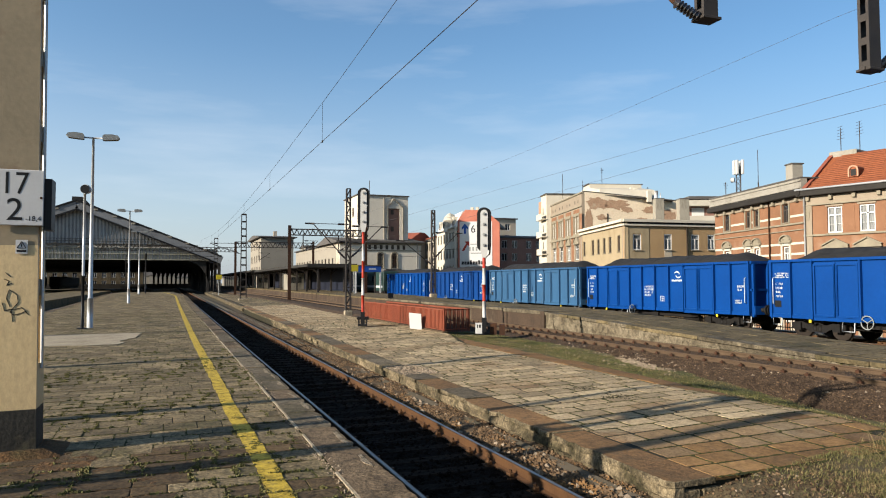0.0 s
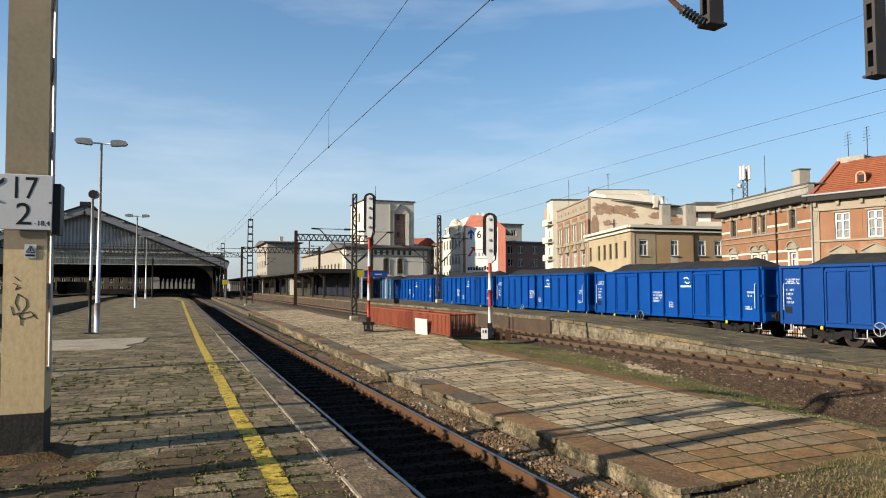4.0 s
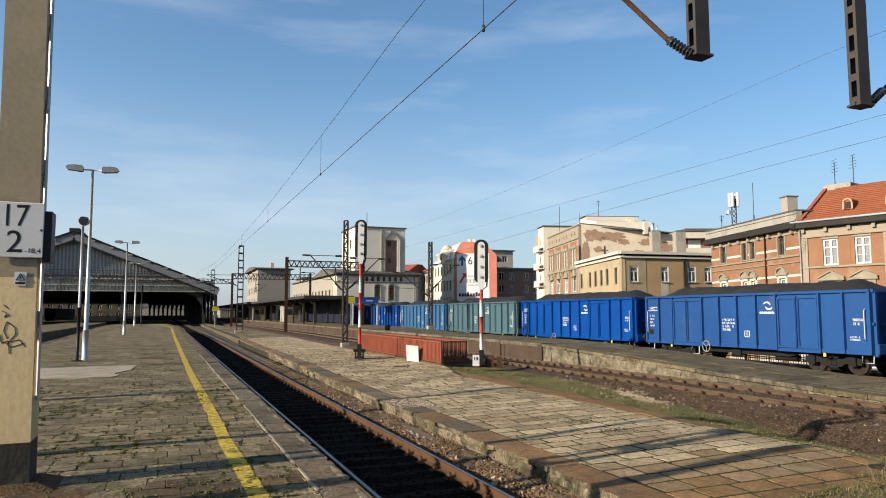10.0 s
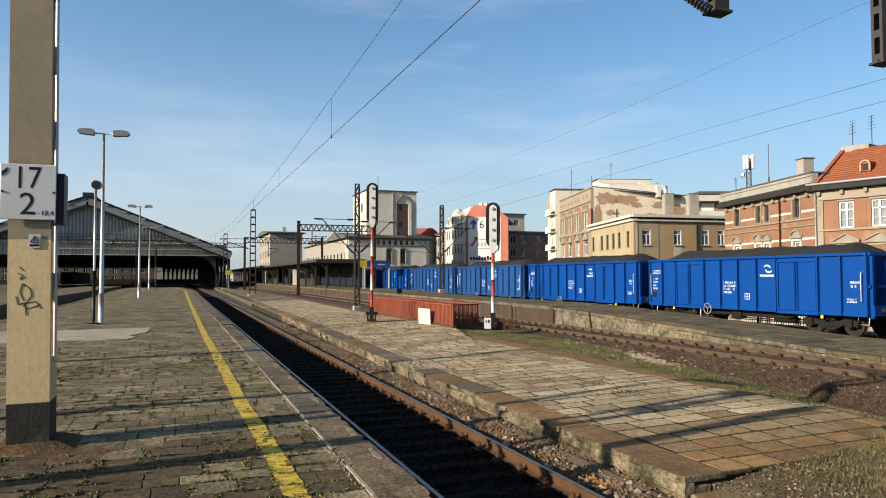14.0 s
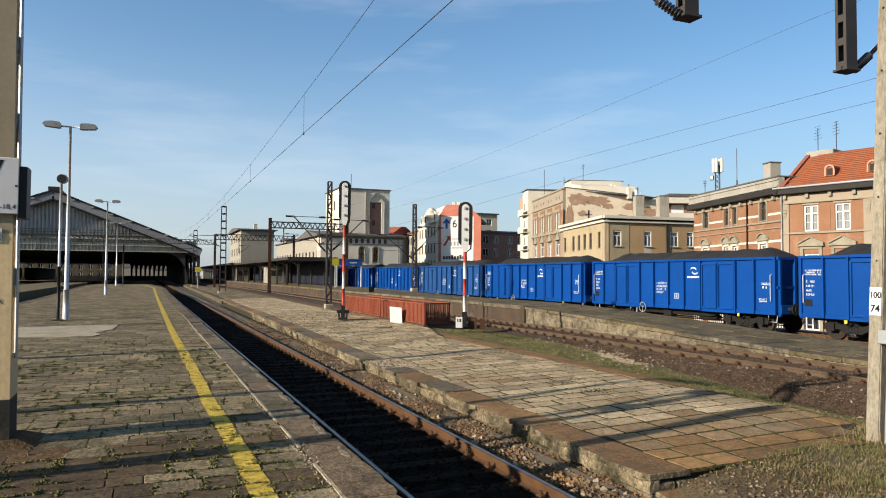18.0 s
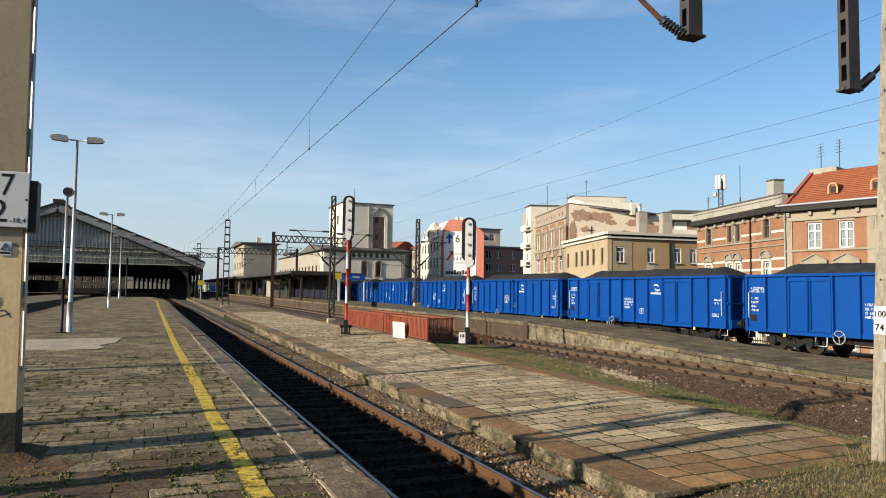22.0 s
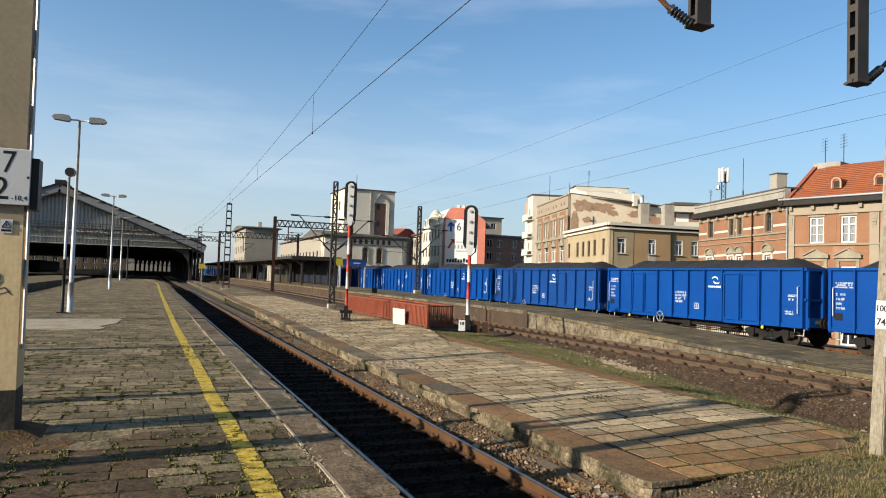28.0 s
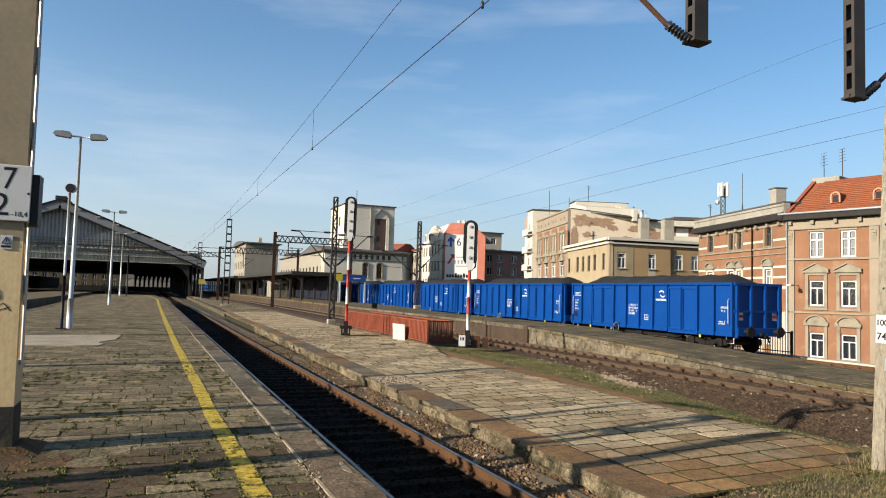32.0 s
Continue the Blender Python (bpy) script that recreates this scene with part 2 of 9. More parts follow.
M["coping"] = mat("coping concrete", (0.128, 0.0901, 0.052), (0.0662, 0.045, 0.026), 0.9, big=1.0, fine=30, bump=0.5, stain=(0.0473, 0.0308, 0.0151), stain_amount=0.45, stain_scale=1.3, vary=0.32, cracks=0.4, crack_scale=2.0, world=True, grit=0.55)
M["coping_pale"] = mat("crumbling mortar skim", (0.225, 0.18, 0.125), (0.125, 0.098, 0.065), 0.95, big=3, fine=30, bump=0.8, stain=(0.075, 0.055, 0.03), stain_amount=0.6, stain_scale=6, grit=0.6, world=True)
M["coping_grey"] = mat("grey worn coping", (0.135, 0.108, 0.07), (0.078, 0.06, 0.037), 0.9, big=1.0, fine=24, bump=0.6, stain=(0.045, 0.04, 0.018), stain_amount=0.55, stain_scale=1.6, vary=0.2, cracks=0.4, crack_scale=2.4, world=True, grit=0.5)
M["edge_pale"] = mat("crumbling pale concrete", (0.159, 0.133, 0.0901), (0.0845, 0.0672, 0.0433), 0.95, big=1.6, fine=18, bump=0.9, stain=(0.0331, 0.0257, 0.015), stain_amount=0.7, stain_scale=2.2, vary=0.3, cracks=0.45, crack_scale=4.5, world=True, grit=0.5)
M["edge_grey"] = mat("mossy broken concrete", (0.172, 0.136, 0.084), (0.078, 0.060, 0.034), 0.95, big=2.2, fine=20, bump=1.0, stain=(0.022, 0.020, 0.009), stain_amount=0.75, stain_scale=2.2, vary=0.3, cracks=0.45, crack_scale=5.0, world=True, grit=0.6)
M["wall_dark"] = mat("sooty wall", (0.0585, 0.0389, 0.0251), (0.0251, 0.0184, 0.0139), 0.95, big=1.0, fine=16, bump=0.6, stretch=(1, 1, 0.5), stain=(0.111, 0.0831, 0.0529), stain_amount=0.35, stain_scale=1.4, world=True, grit=0.4)
M["yellow"] = mat("worn yellow paint", (0.451, 0.319, 0.0382), (0.374, 0.259, 0.034), 0.8, big=2.0, fine=30, bump=0.3, stain=(0.111, 0.085, 0.034), stain_amount=0.45, stain_scale=6.0, cracks=0.5, crack_scale=5.0, grit=0.25)
# near-black: the platform's shade over the near track is put into the colour
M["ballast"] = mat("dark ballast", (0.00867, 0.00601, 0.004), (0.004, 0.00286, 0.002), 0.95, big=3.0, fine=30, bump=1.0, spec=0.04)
M["ballast_brown"] = mat("brown ballast", (0.0501, 0.0334, 0.0209), (0.0234, 0.0156, 0.0105), 0.95, big=2.0, fine=26, bump=1.0)
M["stone"] = mat("ballast stone", (0.128, 0.0831, 0.045), (0.0567, 0.0354, 0.0199), 0.9, big=3, fine=40, bump=0.4, vary=0.5)
M["gravel_tan"] = mat("tan gravel bed", (0.080, 0.055, 0.031), (0.034, 0.024, 0.014), 0.95, big=2.5, fine=30, bump=1.0, stain=(0.0426, 0.0284, 0.0166), stain_amount=0.4, stain_scale=1.5, grit=0.6)
M["stone_brown"] = mat("brown gravel stone", (0.0584, 0.038, 0.0233), (0.0233, 0.0151, 0.00968), 0.9, big=3, fine=40, bump=0.4, vary=0.5)
# these stones carry the platform's shade in their colour as well
M["stone_shaded"] = mat("shade-darkened ballast stone", (0.0111, 0.0078, 0.00501), (0.00445, 0.00306, 0.00223), 0.85, big=3, fine=40, bump=0.4, vary=0.5, spec=0.04)
M["stone_white"] = mat("pale rubble", (0.243, 0.192, 0.138), (0.14, 0.105, 0.0702), 0.9, big=3, fine=40, bump=0.4, vary=0.3)
M["rail_rust"] = mat("rusty rail side", (0.0782, 0.0382, 0.015), (0.0433, 0.0208, 0.00926), 0.7, big=3, fine=40, bump=0.3, vary=0.1)
M["rail_2"] = mat("dull brown rail", (0.0758, 0.0491, 0.0289), (0.0477, 0.031, 0.0188), 0.85, big=3, fine=40, bump=0.3)
M["rail_top"] = mat("polished rail head", (0.26, 0.255, 0.25), (0.15, 0.14, 0.13), 0.38, metal=0.9, big=4, fine=50, bump=0.05, spec=0.4)
# darkened further, so that the near sleepers look shaded by the platform
M["sleeper"] = mat("shade-darkened tarred sleeper", (0.0183, 0.0125, 0.00838), (0.00838, 0.00585, 0.00417), 0.9, big=3, fine=30, bump=0.6, stretch=(0.3, 3, 1), vary=0.3, spec=0.04)
M["grass_soil"] = mat("dry grassy soil", (0.0935, 0.0687, 0.0369), (0.0565, 0.0452, 0.0221), 0.95, big=1.2, fine=30, bump=0.9, stain=(0.0642, 0.0401, 0.0193), stain_amount=0.45, grit=0.5)
M["straw"] = mat("dry straw grass", (0.225, 0.167, 0.078), (0.125, 0.0938, 0.0429), 0.9, big=1.5, fine=9, bump=0, vary=0.35)
M["grass"] = mat("dry grass", (0.0598, 0.0655, 0.0192), (0.112, 0.0997, 0.0383), 0.9, big=1.0, fine=9, bump=0, vary=0.35)
M["earth"] = mat("bare ground", (0.0831, 0.0667, 0.0473), (0.0529, 0.0473, 0.0278), 0.95, big=0.2, fine=3, bump=0.4)
M["mast_paint"] = mat("old cream mast paint", (0.515, 0.381, 0.201), (0.414, 0.298, 0.152), 0.55, big=1.5, fine=18, bump=0.1, stain=(0.201, 0.106, 0.0459), stain_amount=0.38, stain_scale=2.6, stretch=(1, 1, 0.5), grit=0.15, spec=0.35)
M["mast_grey"] = mat("grey mast paint", (0.26, 0.203, 0.126), (0.182, 0.143, 0.0867), 0.6, big=1.5, fine=18, bump=0.1, stain=(0.147, 0.0781, 0.0391), stain_amount=0.35, stain_scale=2.0, spec=0.35)
M["mast_black"] = mat("black mast foot paint", (0.0278, 0.0256, 0.0212), (0.0139, 0.0133, 0.0111), 0.7, fine=30, bump=0.25, stain=(0.078, 0.0667, 0.0389), stain_amount=0.42, stain_scale=2.2, grit=0.3)
M["sign_white"] = mat("white sign plate", (0.456, 0.456, 0.444), (0.407, 0.392, 0.381), 0.45, big=3, fine=30, bump=0.02, spec=0.35)
M["black"] = mat("black paint", (0.00667, 0.00667, 0.00723), (0.0111, 0.0111, 0.0111), 0.5, bump=0.03)
M["steel_black"] = mat("dark weathered steel", (0.0234, 0.0212, 0.02), (0.0416, 0.0334, 0.0278), 0.6, big=3, fine=30, bump=0.1)
M["rust"] = mat("rust", (0.0541, 0.0235, 0.0108), (0.0253, 0.0119, 0.00723), 0.85, big=3, fine=30, bump=0.4)
M["galv"] = mat("galvanised steel", (0.43, 0.438, 0.438), (0.348, 0.355, 0.355), 0.45, metal=0.35, big=3, fine=30, bump=0.05, spec=0.35)
M["grey_paint"] = mat("grey paint", (0.2, 0.206, 0.2), (0.156, 0.162, 0.156), 0.6, big=3, fine=30, bump=0.05, spec=0.35)
M["concrete"] = mat("weathered concrete", (0.299, 0.251, 0.176), (0.202, 0.166, 0.114), 0.9, big=1.5, fine=25, bump=0.4, stain=(0.143, 0.108, 0.0651), stain_amount=0.5, stain_scale=1.6, grit=0.45)
M["red_paint"] = mat("red signal paint", (0.306, 0.0334, 0.0167), (0.245, 0.0251, 0.0139), 0.5, bump=0.05)
M["white_paint"] = mat("white paint", (0.393, 0.388, 0.373), (0.342, 0.337, 0.32), 0.5, bump=0.05)
M["fence_red"] = mat("rusty red fence paint", (0.171, 0.045, 0.0227), (0.113, 0.0284, 0.0142), 0.75, big=1.5, fine=16, bump=0.25, stain=(0.0944, 0.0354, 0.019), stain_amount=0.5, stain_scale=1.8)
M["blue_bright"] = mat("bright blue wagon paint", (0.00098, 0.035, 0.167), (0.000816, 0.0278, 0.133), 0.42, big=0.5, fine=8, bump=0.04, stain=(0.0049, 0.0245, 0.098), stain_amount=0.18, stain_scale=0.8, coat=0.0, spec=0.16)
M["blue_mid"] = mat("blue wagon paint", (0.00245, 0.0327, 0.144), (0.00245, 0.0253, 0.111), 0.5, big=0.5, fine=8, bump=0.05, stain=(0.0098, 0.0286, 0.0735), stain_amount=0.3, stain_scale=0.8, spec=0.16)
M["blue_faded"] = mat("faded blue wagon paint", (0.0182, 0.0685, 0.145), (0.0139, 0.0523, 0.111), 0.6, big=0.5, fine=8, bump=0.05, stain=(0.0321, 0.0454, 0.0641), stain_amount=0.35, stain_scale=0.8, spec=0.35)
M["blue_worn"] = mat("worn blue wagon paint", (0.00562, 0.0407, 0.138), (0.00492, 0.0308, 0.106), 0.55, big=0.5, fine=8, bump=0.05, stain=(0.035, 0.0597, 0.106), stain_amount=0.3, stain_scale=0.8, stretch=(1, 1, 0.35), spec=0.25)
M["verge_sheet"] = mat("grey weathered verge sheet", (0.175, 0.18, 0.185), (0.115, 0.118, 0.122), 0.7, big=0.4, fine=5, bump=0.1, stain=(0.06, 0.06, 0.06), stain_amount=0.4, stain_scale=0.3)
M["teal"] = mat("faded teal wagon paint", (0.0342, 0.0719, 0.0857), (0.0261, 0.0555, 0.0669), 0.65, big=0.5, fine=8, bump=0.05, stain=(0.0481, 0.0588, 0.0588), stain_amount=0.35, stain_scale=0.8, spec=0.35)
M["bogie"] = mat("grimy bogie", (0.00899, 0.00763, 0.00657), (0.00474, 0.00422, 0.00395), 0.75, big=3, fine=25, bump=0.3)
M["wheel"] = mat("wheel steel", (0.0289, 0.0221, 0.017), (0.0153, 0.0119, 0.00935), 0.6, metal=0.3, big=4, fine=30, bump=0.1)
M["coal"] = mat("coal", (0.00893, 0.00893, 0.00944), (0.0195, 0.0184, 0.0178), 0.85, big=2.0, fine=14, bump=1.0, spec=0.2)
M["mark_white"] = mat("white stencil paint", (0.4, 0.411, 0.422), (0.344, 0.362, 0.383), 0.6, fine=40, bump=0)
M["mark_yellow"] = mat("yellow paint", (0.417, 0.334, 0.0223), (0.362, 0.289, 0.0223), 0.5, bump=0)
M["brick"] = mat("orange brick facade", (0.191, 0.0977, 0.0539), (0.147, 0.0725, 0.04), 0.9, big=0.8, fine=10, bump=0.2, stain=(0.228, 0.144, 0.0958), stain_amount=0.45, stain_scale=0.6, grit=0.35)
M["stucco_cream"] = mat("cream stucco", (0.218, 0.181, 0.134), (0.191, 0.152, 0.111), 0.9, big=0.7, fine=9, bump=0.15, stain=(0.169, 0.136, 0.101), stain_amount=0.4, stain_scale=0.8)
M["stucco_yellow"] = mat("yellow stucco", (0.27, 0.216, 0.135), (0.231, 0.182, 0.111), 0.9, big=0.5, fine=9, bump=0.15, stain=(0.189, 0.141, 0.0796), stain_amount=0.42, stain_scale=0.5)
M["stucco_tan"] = mat("tan stucco", (0.293, 0.197, 0.103), (0.247, 0.162, 0.0814), 0.9, big=0.5, fine=9, bump=0.15, stain=(0.234, 0.162, 0.094), stain_amount=0.35, stain_scale=0.5)
M["stucco_bare"] = mat("patched bare plaster", (0.7, 0.581, 0.42), (0.581, 0.469, 0.329), 0.95, big=0.5, fine=6, bump=0.3, stain=(0.362, 0.151, 0.075), stain_amount=0.40, stain_scale=0.35, grit=0.25)
M["brick_bare"] = mat("exposed old brick", (0.377, 0.251, 0.162), (0.287, 0.171, 0.106), 0.95, big=1.2, fine=9, bump=0.4, stain=(0.401, 0.318, 0.215), stain_amount=0.42, stain_scale=1.1, grit=0.4)
M["pole_concrete"] = mat("stained pole concrete", (0.191, 0.167, 0.124), (0.123, 0.106, 0.078), 0.9, big=1.5, fine=25, bump=0.4, stain=(0.0809, 0.0618, 0.0354), stain_amount=0.45, stain_scale=2.2, stretch=(1, 1, 0.3), grit=0.4)
M["stucco_white"] = mat("white stucco", (0.446, 0.406, 0.331), (0.385, 0.348, 0.278), 0.9, big=0.5, fine=9, bump=0.1, stain=(0.352, 0.319, 0.257), stain_amount=0.3, stain_scale=0.4)
M["stucco_pink"] = mat("pink stucco", (0.348, 0.196, 0.128), (0.295, 0.156, 0.0979), 0.9, bump=0.1)
M["stucco_grey"] = mat("grey render", (0.379, 0.327, 0.254), (0.315, 0.271, 0.21), 0.9, big=0.3, fine=6, bump=0.15, stain=(0.227, 0.21, 0.178), stain_amount=0.4, stain_scale=0.3, stretch=(1, 1, 0.4))
M["stucco_pale"] = mat("pale station render", (0.229, 0.205, 0.165), (0.198, 0.177, 0.142), 0.9, big=0.4, fine=6, bump=0.1)
M["brick_red"] = mat("red brick", (0.356, 0.129, 0.0855), (0.294, 0.0988, 0.0684), 0.9, big=0.6, fine=12, bump=0.2)
M["concrete_dark"] = mat("streaked grey concrete", (0.246, 0.224, 0.181), (0.159, 0.145, 0.116), 0.9, big=0.8, fine=8, bump=0.2, stain=(0.0944, 0.0832, 0.0651), stain_amount=0.5, stain_scale=0.9, stretch=(1, 1, 0.35))
M["brick_dark"] = mat("dark brown brick", (0.232, 0.129, 0.0974), (0.164, 0.0949, 0.0732), 0.9, big=0.6, fine=12, bump=0.2)
M["stone_trim"] = mat("sandstone trim", (0.206, 0.181, 0.131), (0.157, 0.136, 0.0989), 0.9, big=1.5, fine=14, bump=0.25, stain=(0.118, 0.0998, 0.0752), stain_amount=0.4, stain_scale=1.5)
M["cornice"] = mat("dark cornice", (0.0239, 0.0212, 0.0178), (0.0154, 0.0137, 0.0123), 0.8, big=2, fine=15, bump=0.2)
M["roof_tile"] = mat("red roof tiles", (0.19, 0.0545, 0.0173), (0.156, 0.0425, 0.014), 0.75, big=1.0, fine=8, bump=0.2, vary=0.09, spec=0.35)
M["roof_dark"] = mat("dark roofing felt", (0.0544, 0.0513, 0.0481), (0.0859, 0.0777, 0.0699), 0.8, big=0.5, fine=8, bump=0.2)
M["roof_felt"] = mat("grey sheet roofing", (0.105, 0.103, 0.096), (0.0744, 0.0715, 0.0653), 0.7, big=0.4, fine=5, bump=0.1)
M["roof_rust"] = mat("old red roofing", (0.211, 0.0621, 0.0373), (0.162, 0.0497, 0.031), 0.8, big=0.5, fine=8, bump=0.2)
M["corrugated"] = mat("grey corrugated cladding", (0.428, 0.42, 0.391), (0.319, 0.313, 0.291), 0.6, big=0.2, fine=4, bump=0.1, stain=(0.155, 0.143, 0.118), stain_amount=0.4, stain_scale=0.15)
M["lattice_cream"] = mat("grimy cream girder", (0.338, 0.316, 0.243), (0.214, 0.203, 0.157), 0.8, big=0.4, fine=6, bump=0.2, stain=(0.101, 0.0927, 0.0674), stain_amount=0.5, stain_scale=0.3)
M["hall_dark"] = mat("dark hall steel", (0.0186, 0.0174, 0.0161), (0.031, 0.0286, 0.0248), 0.8, big=0.5, fine=5, bump=0.1)
M["window_frame"] = mat("white window paint", (0.529, 0.522, 0.493), (0.472, 0.464, 0.436), 0.5, bump=0.03)
M["window_brown"] = mat("dark window paint", (0.0621, 0.0466, 0.0342), (0.0435, 0.0342, 0.0248), 0.6, bump=0.03)
M["curtain"] = mat("net curtain", (0.477, 0.477, 0.462), (0.332, 0.332, 0.332), 0.9, big=4, fine=14, bump=0.1, stretch=(4, 1, 0.6))
# the darkness of unlit rooms as a flat colour
M["room_shade"] = mat("painted room shade", (0.0195, 0.0184, 0.0178), (0.0278, 0.0251, 0.0234), 0.9, bump=0)
M["sign_blue"] = mat("blue sign", (0.0111, 0.0556, 0.234), (0.0111, 0.0473, 0.2), 0.5, bump=0)
M["insulator"] = mat("dark glazed insulator", (0.0195, 0.0167, 0.0178), (0.0278, 0.0223, 0.0223), 0.2, bump=0, spec=0.6)
M["wire_pale"] = mat("dull copper wire", (0.0723, 0.0638, 0.0578), (0.051, 0.0442, 0.0399), 0.6, metal=0.3, bump=0)
M["wire"] = mat("contact wire", (0.0334, 0.0306, 0.0278), (0.0501, 0.0416, 0.0334), 0.5, metal=0.5, bump=0)
M["loco"] = mat("dark green locomotive paint", (0.0195, 0.0416, 0.0362), (0.0139, 0.0306, 0.0278), 0.5, bump=0.05)
M["asphalt"] = mat("street asphalt", (0.0306, 0.0306, 0.0306), (0.0223, 0.0223, 0.0223), 0.9, bump=0.3)
glass = bpy.data.materials.new("window glass")
glass.use_nodes = True
gb = glass.node_tree.nodes["Principled BSDF"]
gb.inputs["Base Color"].default_value = (0.02, 0.025, 0.03, 1)
gb.inputs["Roughness"].default_value = 0.06
gb.inputs["Specular IOR Level"].default_value = 0.9
gb.inputs["Alpha"].default_value = 0.55
M["glass"] = glass
# lighter copy of the grey render; the fronts' missing sunlight is in its colour
M["stucco_lit"] = mat("lit copy of grey render", (0.508, 0.465, 0.389), (0.429, 0.389, 0.318), 0.9, big=0.3, fine=6, bump=0.15, stain=(0.318, 0.286, 0.23), stain_amount=0.4, stain_scale=0.3, stretch=(1, 1, 0.4))
M["dirt"] = mat("trodden brown dirt", (0.098, 0.05, 0.019), (0.052, 0.03, 0.013), 0.95, big=2.0, fine=30, bump=0.8, stain=(0.04, 0.036, 0.014), stain_amount=0.45, stain_scale=1.6, grit=0.5)
M["verge_green"] = mat("mossy verge soil", (0.05, 0.056, 0.016), (0.088, 0.071, 0.032), 0.95, big=1.6, fine=22, bump=0.9, stain=(0.105, 0.07, 0.034), stain_amount=0.42, stain_scale=1.1, grit=0.5)
# the sun's glare on the metal is put into this pale colour
M["roof_zinc"] = mat("zinc sheet with painted glare", (0.531, 0.521, 0.489), (0.425, 0.415, 0.383), 0.5, big=0.6, fine=6, bump=0.1, stain=(0.212, 0.201, 0.181), stain_amount=0.35, stain_scale=0.7)
M["parapet"] = mat("stained pale render", (0.239, 0.22, 0.189), (0.191, 0.176, 0.144), 0.9, big=0.6, fine=8, bump=0.15, stain=(0.114, 0.1, 0.0804), stain_amount=0.45, stain_scale=0.8, stretch=(1, 1, 0.4), grit=0.2)
# navy black that stands for shade under the platform roofs
M["shade_screen"] = mat("painted canopy shade", (0.0101, 0.013, 0.0246), (0.0065, 0.00795, 0.0145), 0.6, big=0.8, fine=6, bump=0.05)

# ---- tools for meshes ----
def bm_box(bm, x0, x1, y0, y1, z0, z1, bevel=0.0):
    vs = [bm.verts.new((x, y, z)) for z in (z0, z1) for y in (y0, y1) for x in (x0, x1)]
    fs = [bm.faces.new([vs[i] for i in f]) for f in ((0, 2, 3, 1), (4, 5, 7, 6), (0, 1, 5, 4), (2, 6, 7, 3), (0, 4, 6, 2), (1, 3, 7, 5))]
    if bevel:
        es = list({e for f in fs for e in f.edges})
        bmesh.ops.bevel(bm, geom=es, offset=bevel, segments=1, affect="EDGES")
    return fs


def bm_ring(bm, x0, x1, z0, z1, t, y0, y1):
    """A flat rectangular frame, t wide, in one piece."""
    o = [(x0, z0), (x1, z0), (x1, z1), (x0, z1)]
    n = [(x0 + t, z0 + t), (x1 - t, z0 + t), (x1 - t, z1 - t), (x0 + t, z1 - t)]
    v = [[bm.verts.new((a, y, b)) for a, b in q] for y in (y0, y1) for q in (o, n)]
    for i in range(4):
        j = (i + 1) % 4
        bm.faces.new((v[0][i], v[0][j], v[1][j], v[1][i]))
        bm.faces.new((v[2][j], v[2][i], v[3][i], v[3][j]))
        bm.faces.new((v[0][j], v[0][i], v[2][i], v[2][j]))
        bm.faces.new((v[1][i], v[1][j], v[3][j], v[3][i]))


def box(x0, x1, y0, y1, z0, z1, bevel=0.0):
    bm = bmesh.new()
    bm_box(bm, x0, x1, y0, y1, z0, z1, bevel)
    return bm


def boxes(rows):
    bm = bmesh.new()
    for r in rows:
        bm_box(bm, *r)
    return bm


def bm_rod(bm, a, b, r0, r1=None, n=10, caps=True):
    """A round bar from a to b."""
    a, b = Vector(a), Vector(b)
    r1 = r0 if r1 is None else r1
    d = (b - a).normalized()
    s = Vector((0, 0, 1)) if abs(d.z) < 0.9 else Vector((1, 0, 0))
    u = d.cross(s).normalized()
    v = d.cross(u)
    ra, rb = [], []
    for i in range(n):
        w = 2 * math.pi * i / n
        o = u * math.cos(w) + v * math.sin(w)
        ra.append(bm.verts.new(a + o * r0))
        rb.append(bm.verts.new(b + o * r1))
    for i in range(n):
        f = bm.faces.new((ra[i], ra[(i + 1) % n], rb[(i + 1) % n], rb[i]))
        f.smooth = n > 6
    if caps:
        bm.faces.new(ra)
        bm.faces.new(rb[::-1])


def rod(a, b, r0, r1=None, n=10):
    bm = bmesh.new()
    bm_rod(bm, a, b, r0, r1, n)
    return bm


def bm_beam(bm, a, b, w, h):
    """A square bar from a to b, w wide and h high."""
    a, b = Vector(a), Vector(b)
    d = (b - a).normalized()
    s = Vector((0, 0, 1)) if abs(d.z) < 0.95 else Vector((0, 1, 0))
    u = d.cross(s).normalized() * (w / 2)
    v = u.cross(d).normalized() * (h / 2)
    vs = [bm.verts.new(p + i * u + j * v) for p in (a, b) for i, j in ((-1, -1), (1, -1), (1, 1), (-1, 1))]
    for f in ((0, 3, 2, 1), (4, 5, 6, 7), (0, 1, 5, 4), (1, 2, 6, 5), (2, 3, 7, 6), (3, 0, 4, 7)):
        bm.faces.new([vs[i] for i in f])


def beam(a, b, w, h):
    bm = bmesh.new()
    bm_beam(bm, a, b, w, h)
    return bm


